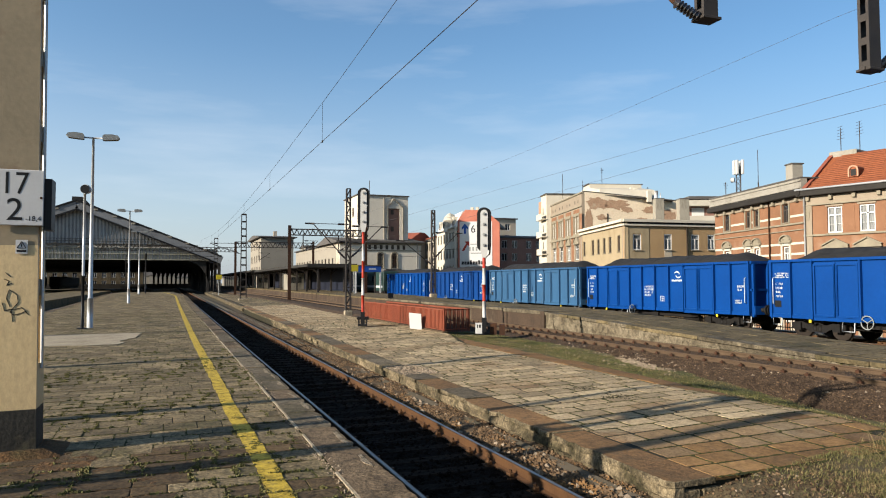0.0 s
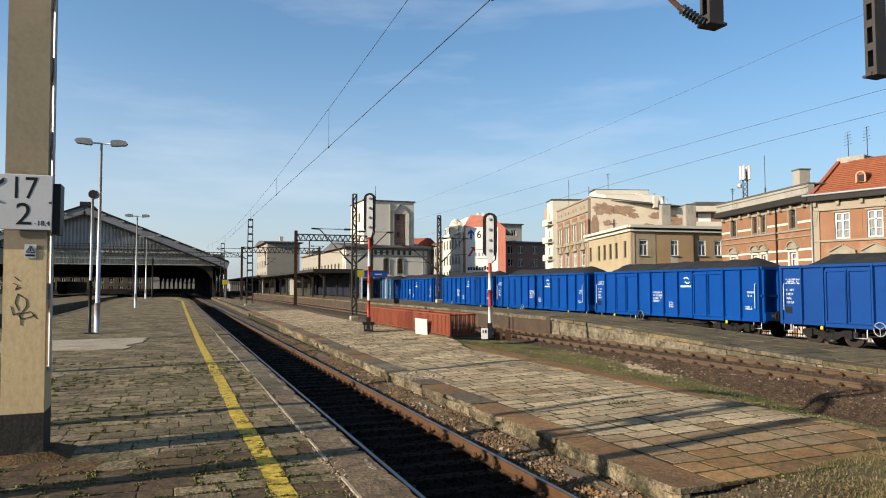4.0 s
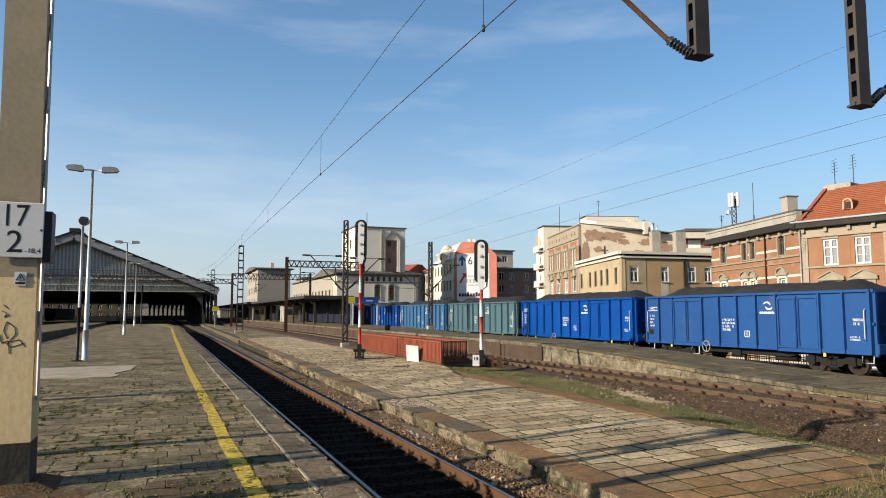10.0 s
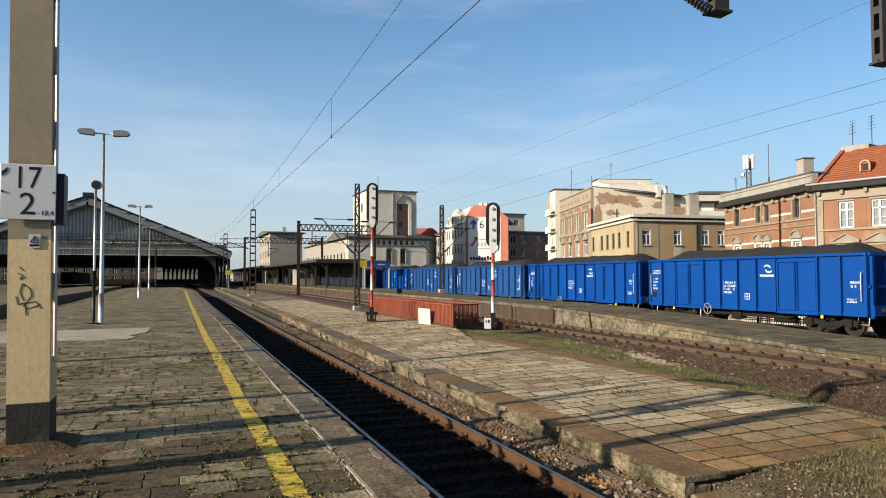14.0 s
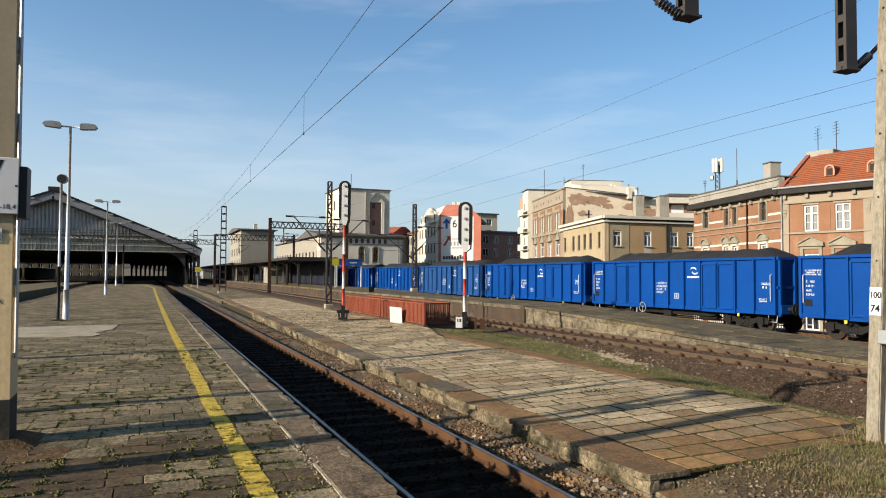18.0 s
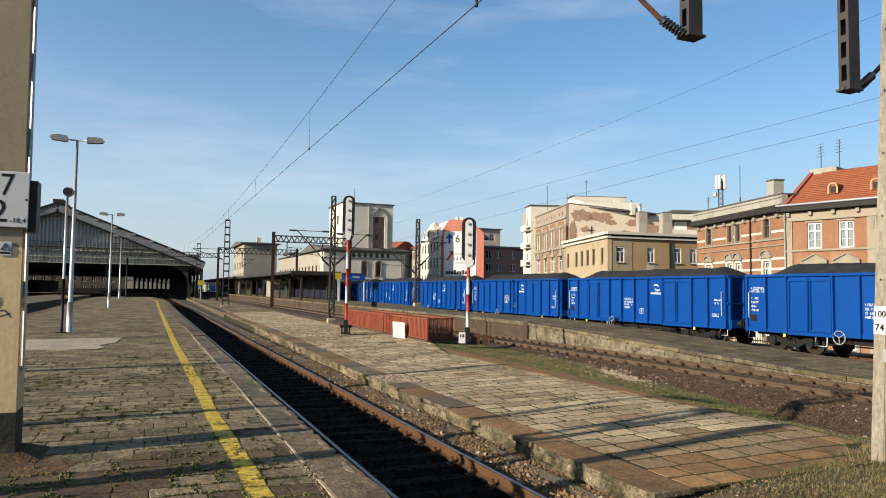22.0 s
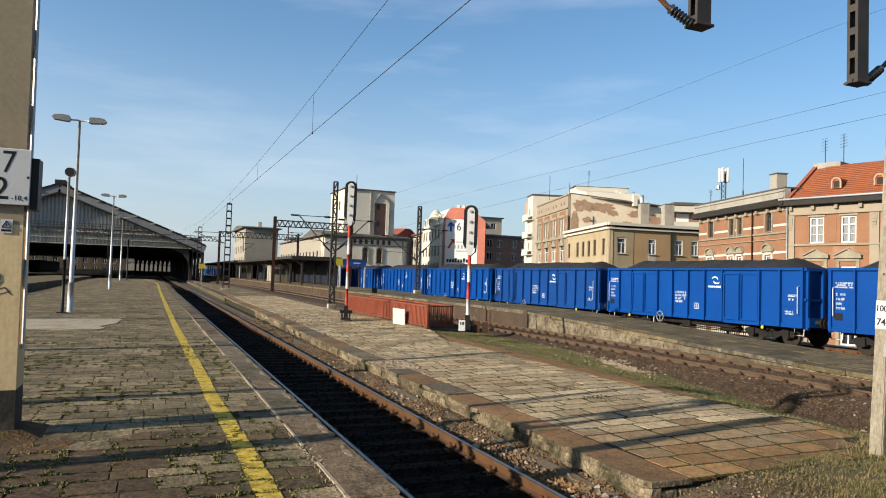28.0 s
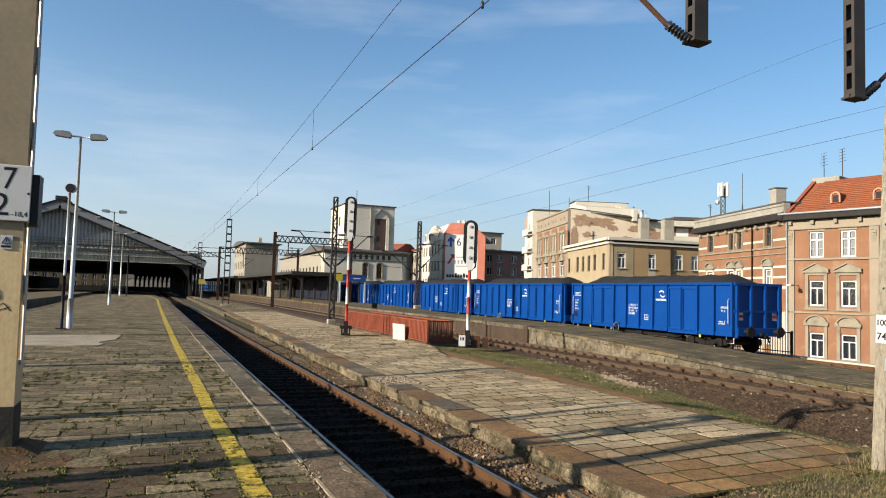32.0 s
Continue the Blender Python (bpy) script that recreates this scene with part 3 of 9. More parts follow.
def bm_tube(bm, pts, r, n=8):
    """A bent round bar through the points, in one piece."""
    pts = [Vector(p) for p in pts]
    rings = []
    for i, p in enumerate(pts):
        d = (pts[min(i + 1, len(pts) - 1)] - pts[max(i - 1, 0)]).normalized()
        s = Vector((0, 0, 1)) if abs(d.z) < 0.8 else Vector((0.3, 1, 0)).normalized()
        u = d.cross(s).normalized()
        v = d.cross(u)
        rings.append([bm.verts.new(p + (u * math.cos(2 * math.pi * k / n) + v * math.sin(2 * math.pi * k / n)) * r) for k in range(n)])
    for a, b in zip(rings, rings[1:]):
        for k in range(n):
            f = bm.faces.new((a[k], a[(k + 1) % n], b[(k + 1) % n], b[k]))
            f.smooth = n > 5
    bm.faces.new(rings[0][::-1])
    bm.faces.new(rings[-1])


def bm_lathe(bm, a, b, profile, n=12):
    """A turned piece from a to b; profile: (way along, radius) pairs."""
    a, b = Vector(a), Vector(b)
    d = (b - a).normalized()
    s = Vector((0, 0, 1)) if abs(d.z) < 0.9 else Vector((1, 0, 0))
    u = d.cross(s).normalized()
    v = d.cross(u)
    rings = [[bm.verts.new(a.lerp(b, t) + (u * math.cos(2 * math.pi * k / n) + v * math.sin(2 * math.pi * k / n)) * r) for k in range(n)] for t, r in profile]
    for p, q in zip(rings, rings[1:]):
        for k in range(n):
            bm.faces.new((p[k], p[(k + 1) % n], q[(k + 1) % n], q[k])).smooth = True
    bm.faces.new(rings[0][::-1])
    bm.faces.new(rings[-1])


def bm_prism(bm, outline, x0, x1, axis="x"):
    """Pushes a flat outline of (a, b) pairs along an axis; a, b are the other two axes in order."""
    def at(q, c):
        return {"x": (c, q[0], q[1]), "y": (q[0], c, q[1]), "z": (q[0], q[1], c)}[axis]
    va = [bm.verts.new(at(q, x0)) for q in outline]
    vb = [bm.verts.new(at(q, x1)) for q in outline]
    k = len(outline)
    for i in range(k):
        bm.faces.new((va[i], va[(i + 1) % k], vb[(i + 1) % k], vb[i]))
    bm.faces.new(va[::-1])
    bm.faces.new(vb)


def prism(outline, x0, x1, axis="x"):
    bm = bmesh.new()
    bm_prism(bm, outline, x0, x1, axis)
    bmesh.ops.recalc_face_normals(bm, faces=bm.faces)
    return bm


def to_mesh(name, bm, material):
    me = bpy.data.meshes.new(name)
    bm.normal_update()
    bm.to_mesh(me)
    bm.free()
    me.materials.append(M[material])
    return me


def part(name, bm, material, parent, label="", m=None):
    """One mesh object under a thing or under a part. bm: a bmesh, or a mesh that is shared."""
    me = bm if isinstance(bm, bpy.types.Mesh) else to_mesh(name, bm, material)
    ob = new(name, me)
    ob.parent = parent
    if m is not None:
        ob.matrix_basis = m
    return tagged(ob, label) if label else ob


def thing(name, label, category, group="", kind="", m=None):
    ob = new(name)
    ob.empty_display_size = 0.2
    if m is not None:
        ob.matrix_basis = m
    return tagged(ob, label, category, group, kind)


def solid(name, bm, material, label, category, group="", kind="", m=None):
    """A thing, or a piece of the setting, of one mesh."""
    me = bm if isinstance(bm, bpy.types.Mesh) else to_mesh(name, bm, material)
    ob = new(name, me)
    if m is not None:
        ob.matrix_basis = m
    return tagged(ob, label, category, group, kind)


def sheet(name, xs, ys, z_of, material, skip=None):
    """A ground mesh over a grid of xs and ys."""
    vs = [(x, y, z_of(x, y)) for y in ys for x in xs]
    k = len(xs)
    fs = [(j * k + i, j * k + i + 1, (j + 1) * k + i + 1, (j + 1) * k + i) for j in range(len(ys) - 1) for i in range(k - 1)
          if not (skip and skip(xs[i], ys[j]))]
    me = bpy.data.meshes.new(name)
    me.from_pydata(vs, [], fs)
    me.materials.append(M[material])
    return me


def text_mesh(body, size, material, depth=0.002, bold=0.0):
    """Letters in the x-z plane, read from -y, centred."""
    cu = bpy.data.curves.new("lettering", "FONT")
    cu.body, cu.size, cu.align_x, cu.align_y, cu.extrude, cu.offset = body, size, "CENTER", "CENTER", depth, bold * size
    ob = bpy.data.objects.new("lettering", cu)
    scene.collection.objects.link(ob)
    me = bpy.data.meshes.new_from_object(ob.evaluated_get(bpy.context.evaluated_depsgraph_get()))
    bpy.data.objects.remove(ob)
    me.transform(Matrix.Rotation(radians(90), 4, "X"))
    me.materials.clear()
    me.materials.append(M[material])
    return me


def steps(a, b, d):
    k = max(1, round((b - a) / d))
    return [a + (b - a) * i / k for i in range(k + 1)]


rnd = random.Random(7)

# ---- ground, platforms, tracks ----
# x: across the tracks, y: along them; the near platform's top is z = 0
RAIL_1, RAIL_2, RAIL_3, RAIL_0 = -0.60, -0.30, -0.74, -0.62
TRACK_1, TRACK_2, TRACK_3, TRACK_0 = 3.24, 13.55, 25.30, -8.10
ISLAND_L, ISLAND_R = 4.86, 9.9


def smooth(a, b, x):
    t = min(1, max(0, (x - a) / (b - a)))
    return t * t * (3 - 2 * t)


def island_z(x, y):
    """The island's top rises away from the track."""
    w = 1 - smooth(15, 23, y)
    return -0.44 + (0.04 + 0.055 * smooth(6.2, 7.8, y)) * smooth(4.9, 8.8, x) + (1 - w) * 0.04 * smooth(8.4, 10.0, x) - w * 0.04 * smooth(9.0, 9.4, x)


def ground_z(x, y):
    """The lie of the land: track beds, grass verge, and the drop to the street."""
    if x < -6.35:
        z = -0.84
    elif x < 1.78:
        z = -0.90
    elif x < ISLAND_L:
        z = -0.80 + 0.13 * smooth(4.15, 4.8, x)
    else:
        z = -0.95 - 0.25 * smooth(6.0, 9.0, x) - 0.13 * smooth(18.5, 22.0, x)
    z -= 2.75 * smooth(28.6, 29.4, x)
    if x > 1.78 and x < 29 and abs(y) < 60:
        z += 0.03 * noise.noise(Vector((x * 0.8, y * 0.8, 0)))
    return z


gx = [-2500, -400, -60, -20, -11, -6.4, -6.3, -2, 1.70, 1.80, 2.4, 3.3, 4.1] + steps(4.5, 11.5, 0.25) + [12.4, 13.5, 15.2, 18, 21.5, 23, 27.5, 28.5, 28.7, 28.9, 29.1, 29.3, 29.5, 33, 45, 80, 400, 2500]
gy = [-2500, -300, -40, -10, -4] + steps(0, 14, 0.35) + steps(15, 40, 1.0) + [50, 60, 80, 120, 200, 500, 2500]
ground = solid("ground", sheet("ground", gx, gy, ground_z, "earth"), "earth", "bare trampled railway ground falling away to the street", "ground", kind="structure")


def island_left(y):
    """The island's edge bends away gently from the track."""
    return ISLAND_L + 0.5 * smooth(14, 42, y) + 0.7 * smooth(42, 80, y) + 0.6 * smooth(80, 146, y)


def island_right(y):
    if y < 8.0:
        return min(9.0, 8.2 + (y - 6.0) * 0.95)
    return 9.0 - 0.28 * smooth(8.2, 11.2, y) + 0.98 * smooth(20, 25, y) - 0.2 * smooth(26, 40, y) + 0.3 * smooth(40, 70, y) - 1.6 * smooth(70, 146, y)


def bed(name, x0, x1, z, y0, y1, material, label, rough=0.03, step=0.12, drop=0.22):
    """A ballast bed with an uneven top, finest near the camera."""
    xs = steps(x0, x1, step)
    ys = steps(y0, 3.5, 0.6) + steps(3.6, 24, step)[0:] + steps(24.5, 60, 0.5) + steps(62, y1, 6)

    def zz(x, y):
        e = drop * (1 - smooth(x0, x0 + 1.3, x)) + 0.30 * (1 - smooth(-x1, -x1 + 0.7, -x))
        return z - e + rough * noise.noise(Vector((x * 6, y * 6, 3))) + rough * noise.noise(Vector((x * 1.1, y * 1.1, 9)))
    return solid(name, sheet(name, xs, ys, zz, material), material, label, "ballast", kind="structure")


bed("ballast", 1.5, 5.0, -0.765, -6, 300, "ballast", "near-black ballast with the platform's shade in its colour", 0.025)
bed("ballast", 22.8, 27.9, -0.90, -60, 520, "ballast_brown", "brown ballast under the goods train", 0.02, 0.5)
bed("ballast", -10.0, -6.2, -0.80, -6, 300, "ballast", "dark ballast of the far platform track", 0.02, 0.4)


# tan gravel heaped against the island platform
patch_tan = sheet("gravel", steps(4.06, 5.0, 0.06), steps(3.0, 30, 0.12) + steps(31, 60, 1.0), lambda x, y: -0.80 + 0.07 * smooth(4.05, 4.2, x) + 0.035 * smooth(4.2, 4.6, x) + 0.03 * noise.noise(Vector((x * 5, y * 3, 2))) + 0.03 * noise.noise(Vector((x * 1.2, y * 0.7, 6))), "gravel_tan")
solid("gravel", patch_tan, "gravel_tan", "tan gravel heaped along the island platform", "gravel", kind="structure")


# grass verge, ditch and gravel bank beside the middle track
def patch(name, x0, x1, y0, y1, zf, material, label, step=0.15, category="grass"):
    return solid(name, sheet(name, steps(x0, x1, step), steps(y0, y1, step * 1.5), zf, material), material, label, category, kind="structure")


def foot_z(y):
    """The bottom of the shallow ditch between the island and the middle track."""
    return -0.66 + 0.19 * smooth(8.6, 13.5, y)


def bank_foot(y):
    return 10.62 + 0.1 * smooth(8, 12, y) + 1.0 * smooth(13.5, 19, y)


def soil_edge(y):
    """Where the bare soil beside the paving gives way to grass."""
    return 9.40 + 0.15 * smooth(10.5, 15, y) + 0.10 * noise.noise(Vector((0, y * 1.3, 2)))


def verge_z(x, y):
    top = island_z(8.9, y) - 0.02
    return top + (foot_z(y) - top) * smooth(8.8, bank_foot(y) + 0.1, x) + 0.02 * noise.noise(Vector((x * 1.6, y * 1.6, 0)))


def bank_z(x, y):
    f = bank_foot(y)
    low = foot_z(y) - 0.06
    return low + (-0.425 - low) * smooth(f - 0.08, f + 0.8, x) - 0.5 * (1 - smooth(f - 0.5, f - 0.1, x)) + 0.02 * noise.noise(Vector((x * 5, y * 5, 3))) + 0.025 * noise.noise(Vector((x * 1.1, y * 1.1, 9)))


patch("grass_verge", 8.9, 12.0, 5.2, 27.0, verge_z, "verge_green", "mossy grass verge sinking to the foot of the gravel bank", 0.1)
patch("soil_strip", 8.1, 10.6, 6.6, 24.0, lambda x, y: verge_z(x, y) + 0.008 - 0.05 * smooth(soil_edge(y) - 0.08, soil_edge(y) + 0.15, x) + 0.010 * noise.noise(Vector((x * 4, y * 3, 1))) - 0.12 * (x < island_right(y) + 0.03), "soil_orange", "bare sandy orange soil beside the paving", 0.08, "soil")
solid("ballast", sheet("ballast", steps(9.9, 15.3, 0.1), steps(-6, 4, 0.5) + steps(4.1, 30, 0.12) + steps(31, 60, 0.6) + steps(64, 300, 8), bank_z, "ballast_brown"), "ballast_brown", "brown gravel bank of the middle track", "ballast", kind="structure")


def end_line(x):
    return 5.99 + max(0, x - 5.4) * 0.15 + max(0, x - 8.4) * 0.35


def end_z(x, y):
    lip = end_line(x)
    z = island_z(min(x, 8.9), 6.2) - 0.02 + 0.02 * noise.noise(Vector((x * 1.3, y * 1.3, 5))) + 0.015 * noise.noise(Vector((x * 4, y * 4, 1)))
    z += 0.012 * smooth(5.8, 6.6, x) - 0.045 * (1 - smooth(5.5, 6.3, x)) - 0.14 * (1 - smooth(4.9, 5.6, x)) - 0.06 * smooth(lip - 0.12, lip + 0.10, y) - 0.3 * smooth(lip + 0.1, lip + 0.4, y)
    return z - 0.24 * smooth(8.9, 10.5, x)


patch("grass_verge", 4.5, 11.9, -1.0, 8.4, end_z, "grass_soil", "ragged dry grass at the platform end", 0.1)


# platforms
P1_L, P1_R, COPE = -6.3, 1.75, 1.36
P1_END = 96.0


def p1_z(y):
    return 0.34 * smooth(40, 98, y)


def p1_right(y):
    return P1_R - 1.35 * smooth(72, 99, y)


def p1_left(y):
    return P1_L + 0.5 * smooth(80, 99, y)


bm = bmesh.new()
rows = [[bm.verts.new(p) for p in ((p1_left(y), y, -0.9), (p1_right(y) - 0.02, y, -0.9), (p1_right(y) - 0.02, y, p1_z(y) - 0.0125), (p1_left(y), y, p1_z(y) - 0.0125))] for y in [-8] + steps(36, P1_END, 3.0)]
for a, b in zip(rows, rows[1:]):
    for i in range(4):
        bm.faces.new((a[i], a[(i + 1) % 4], b[(i + 1) % 4], b[i]))
bm.faces.new(rows[0])
bm.faces.new(rows[-1][::-1])
bmesh.ops.recalc_face_normals(bm, faces=bm.faces)
solid("platform", bm, "joint", "mossy bedding of the old paved platform", "platform", kind="structure")
solid("platform_edge", box(P1_R - 0.30, P1_R - 0.04, -8, 72, -0.88, -0.14), "wall_dark", "sooty retaining edge below the coping", "platform edge", kind="structure")


iv, ifc = [], []
iys = steps(6.05, 16, 0.25) + steps(17, 146, 3.0)
for y in iys:
    a, b = island_left(y) + 0.12, island_right(y)
    for i in range(13):
        x = a + (b - a) * i / 12
        iv.append((x, y, island_z(x, y) - 0.0115))
    iv.append((b, y, -0.95))
    iv.append((a, y, -0.95))
for j in range(len(iys) - 1):
    for i in range(15):
        p, q = j * 15 + i, j * 15 + (i + 1) % 15
        ifc.append((p, q, q + 15, p + 15))
ifc.append(tuple(range(15))[::-1])
me = bpy.data.meshes.new("platform")
me.from_pydata(iv, [], ifc)
me.materials.append(M["joint"])
solid("platform", me, "joint", "dirt bedding of the disused island platform", "platform", kind="structure")


# the wall of platform three, falling towards its end
def p3_top(y):
    return -0.295 + 0.606 * smooth(9.2, 30.3, y)


P3_L, P3_R = 15.2, 18.7


def p3_right(y):
    return P3_R + 2.9 * smooth(40, 68, y)


def p3_strip(x0, y0, y1, down):
    ys = steps(y0, y1, 1.0)
    bm = bmesh.new()
    rows = [[bm.verts.new((x, y, z)) for x, z in ((x0, p3_top(y) - down), (x0, p3_top(y)), (p3_right(y), p3_top(y)), (p3_right(y), p3_top(y) - down))] for y in ys]
    for a, b in zip(rows, rows[1:]):
        for i in range(4):
            bm.faces.new((a[i], a[(i + 1) % 4], b[(i + 1) % 4], b[i]))
    bm.faces.new(rows[0])
    bm.faces.new(rows[-1][::-1])
    bmesh.ops.recalc_face_normals(bm, faces=bm.faces)
    return bm


solid("platform", p3_strip(P3_L + 0.06, -12, 230, 1.2), "paving_old", "weathered concrete goods platform with a worn edge", "platform", kind="structure")
p3_edge = thing("platform_wall", "crumbling pale concrete wall below the goods platform edge", "wall", kind="structure")


def rough_face(y0, y1, x_at, z_lo, z_hi, amp, seed, step=0.07, thick=0.12):
    """A broken, weathered wall face between y0 and y1, towards the tracks."""
    ys, zn = steps(y0, y1, step), 6
    vs, k = [], zn + 3
    for y in ys:
        lo, hi = z_lo(y), z_hi(y)
        x = x_at(y)
        for i in range(zn + 1):
            z = lo + (hi - lo) * i / zn
            q = noise.noise(Vector((y * 2.2, z * 5, seed))) + 0.7 * noise.noise(Vector((y * 7, z * 11, seed + 3)))
            hole = max(0.0, noise.noise(Vector((y * 1.4, z * 3, seed + 8))) - 0.22) * 4
            vs.append((x - amp * 0.5 * q + amp * min(1.6, hole), y, z - (amp * 0.5 * max(0, q) if i == zn else 0)))
        vs += [(x + thick, y, hi), (x + thick, y, lo)]
    fs = [(j * k + i, (j + 1) * k + i, (j + 1) * k + (i + 1) % k, j * k + (i + 1) % k) for j in range(len(ys) - 1) for i in range(k)]
    fs += [tuple(range(k)), tuple((len(ys) - 1) * k + i for i in range(k))[::-1]]
    me = bpy.data.meshes.new("wall_face")
    me.from_pydata(vs, [], fs)
    return me


def broken_slab(x0, x1, y0, y1, z_of, thick, rg, chip=0.03):
    """A coping slab whose track-side edge has crumbled."""
    o = [(x1, y0), (x1, y1)]
    n = max(3, int((y1 - y0) / 0.07))
    c = rg.uniform(0, 9)
    for i in range(n + 1):
        y = y1 + (y0 - y1) * i / n
        q = noise.noise(Vector((y * 4, c, 1))) + 0.6 * noise.noise(Vector((y * 11, c, 2)))
        o.append((x0 + chip * max(-0.4, q) + (chip * 0.5 if i in (0, n) else 0), y))
    k = len(o)
    vs = [(x, y, z_of(x, y) - thick) for x, y in o] + [(x, y, z_of(x, y) - 0.012) for x, y in o] + [(x + (0.012 if i > 1 else -0.006), y0 + 0.008 + (y - y0) * (1 - 0.016 / (y1 - y0)), z_of(x, y)) for i, (x, y) in enumerate(o)]
    fs = [tuple(range(k))[::-1], tuple(2 * k + i for i in range(k))]
    for b in (0, k):
        fs += [(b + i, b + (i + 1) % k, b + k + (i + 1) % k, b + k + i) for i in range(k)]
    me = bpy.data.meshes.new("coping_slab")
    me.from_pydata(vs, [], fs)
    return me


def part_of(name, me, material, parent, label="", edge=None):
    """Links a mesh as a part; with edge, its upright faces take a second material."""
    me.materials.append(M[material])
    if edge:
        me.materials.append(M[edge])
        for f in me.polygons:
            f.material_index = 1 if abs(f.normal.z) < 0.95 else 0
    return part(name, me, None, parent, label)


rg3 = random.Random(33)
y = -8.0
while y < 26.9:
    y1 = min(y + rg3.uniform(1.5, 3.2), 27.0)
    part_of("wall_face", rough_face(y, y1 - 0.012, lambda q: P3_L - 0.02, lambda q: -0.62, lambda q: p3_top(q) - 0.115, 0.05, rg3.randrange(90)), "edge_pale", p3_edge)
    y = y1
y = -8.0
while y < 26.9:
    y1 = min(y + rg3.uniform(0.7, 1.5), 27.0)
    dz = rg3.uniform(-0.012, 0.012)
    part_of("coping_slab", broken_slab(P3_L - 0.05 - rg3.uniform(0, 0.02), P3_L + 0.45, y + 0.006, y1 - 0.008, lambda a, b: p3_top(b) + 0.012 + dz, 0.11, rg3, 0.05), "edge_pale" if rg3.random() < 0.45 and y > 13 else "paving_flag", p3_edge)
    y = y1
p3_dark = thing("platform_wall", "sooty dark brick wall below the goods platform", "wall", kind="structure")
y = 27.0
while y < 228:
    y1 = y + 4.0
    part("wall_panel", box(P3_L + 0.02, P3_L + 0.1, y + 0.01, y1 - 0.01, -0.62, p3_top(y) - 0.11), "wall_dark", p3_dark)
    # past y 48 a darker stone puts the platform roofs' shade into the coping
    part("coping_slab", box(P3_L - 0.04, P3_L + 0.5, y + 0.01, y1 - 0.01, p3_top(y) - 0.11, p3_top(y1) + 0.015), "edge_pale" if y < 48 else "paving_old", p3_dark)
    y = y1
part("buttress", box(P3_L - 0.12, P3_L + 0.1, 26.85, 27.2, -0.62, p3_top(27) + 0.03, 0.02), "wall_dark", p3_dark, "sooty brick buttress")

# next platform to the left
solid("platform", box(-16.5, -10.0, -8, 146, -0.9, -0.02), "paving_old", "long low paved platform beyond the far track", "platform", kind="structure")

# ---- tracks ----
def rail_outline(cx):
    return [(cx - 0.07, -0.155), (cx + 0.07, -0.155), (cx + 0.07, -0.143), (cx + 0.012, -0.115), (cx + 0.012, -0.042), (cx + 0.036, -0.032), (cx + 0.036, -0.002),
            (cx - 0.036, -0.002), (cx - 0.036, -0.032), (cx - 0.012, -0.042), (cx - 0.012, -0.115), (cx - 0.07, -0.143)]


def track(cx, z, y0, y1, near0, near1, sleepers_to, label, steel="rail_rust", head="rail_top"):
    """Two rails, sleepers and their fastenings."""
    t = thing("railway_track", label, "track", kind="structure", m=pose(cx, 0, z))
    for s in (-0.7535, 0.7535):
        r = part("rail", prism(rail_outline(s), y0, y1, "y"), steel, t)
        part("rail_head", box(s - 0.021, s + 0.021, y0, y1, -0.003, 0.001), head, r, "worn shiny running surface")
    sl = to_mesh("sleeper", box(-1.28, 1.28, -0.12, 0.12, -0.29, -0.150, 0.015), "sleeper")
    fb = bmesh.new()
    for s in (-0.7535, 0.7535):
        bm_box(fb, s - 0.17, s + 0.17, -0.08, 0.08, -0.150, -0.138)
        for q in (-0.105, 0.105):
            bm_box(fb, s + q - 0.035, s + q + 0.035, -0.05, 0.05, -0.138, -0.085 if steel != "rail_2" else -0.06, 0.008)
            bm_rod(fb, (s + q, 0.0, -0.105), (s + q, 0.0, -0.05 if steel != "rail_2" else -0.03), 0.022 if steel != "rail_2" else 0.024, n=6)
    fm = to_mesh("fastening", fb, "rust" if steel == "rail_2" else "rail_rust")
    y, k = near0, 0
    while y < sleepers_to:
        if y < near1:
            so = part("sleeper", sl, None, t, m=pose(0, y, 0, 0, 0, rnd.uniform(-0.6, 0.6)))
            part("fastening", fm, None, so)
        y += 0.62
        k += 1
    far = bmesh.new()
    y = near1 + 0.3
    while y < sleepers_to:
        bm_box(far, -1.28, 1.28, y - 0.12, y + 0.12, -0.25, -0.150)
        for s in (-0.7535, 0.7535):
            bm_box(far, s - 0.15, s + 0.15, y - 0.07, y + 0.07, -0.150, -0.10)
        y += 0.62
    tagged(part("sleepers", far, "sleeper", t), kind="stuff")
    return t


track(TRACK_1, RAIL_1, -8, 300, -4.0, 34, 110, "rusty straight track on sleepers darkened as platform shade")
track(TRACK_2, RAIL_2, -8, 300, 2.0, 44, 110, "rusty brown disused track on old sleepers", "rail_2", "rail_2")
track(TRACK_3, RAIL_3, -80, 540, 6.0, 34, 60, "goods line track on old sleepers")
track(TRACK_0, RAIL_0, -8, 300, 12.0, 20, 110, "rusty track beyond the platform")


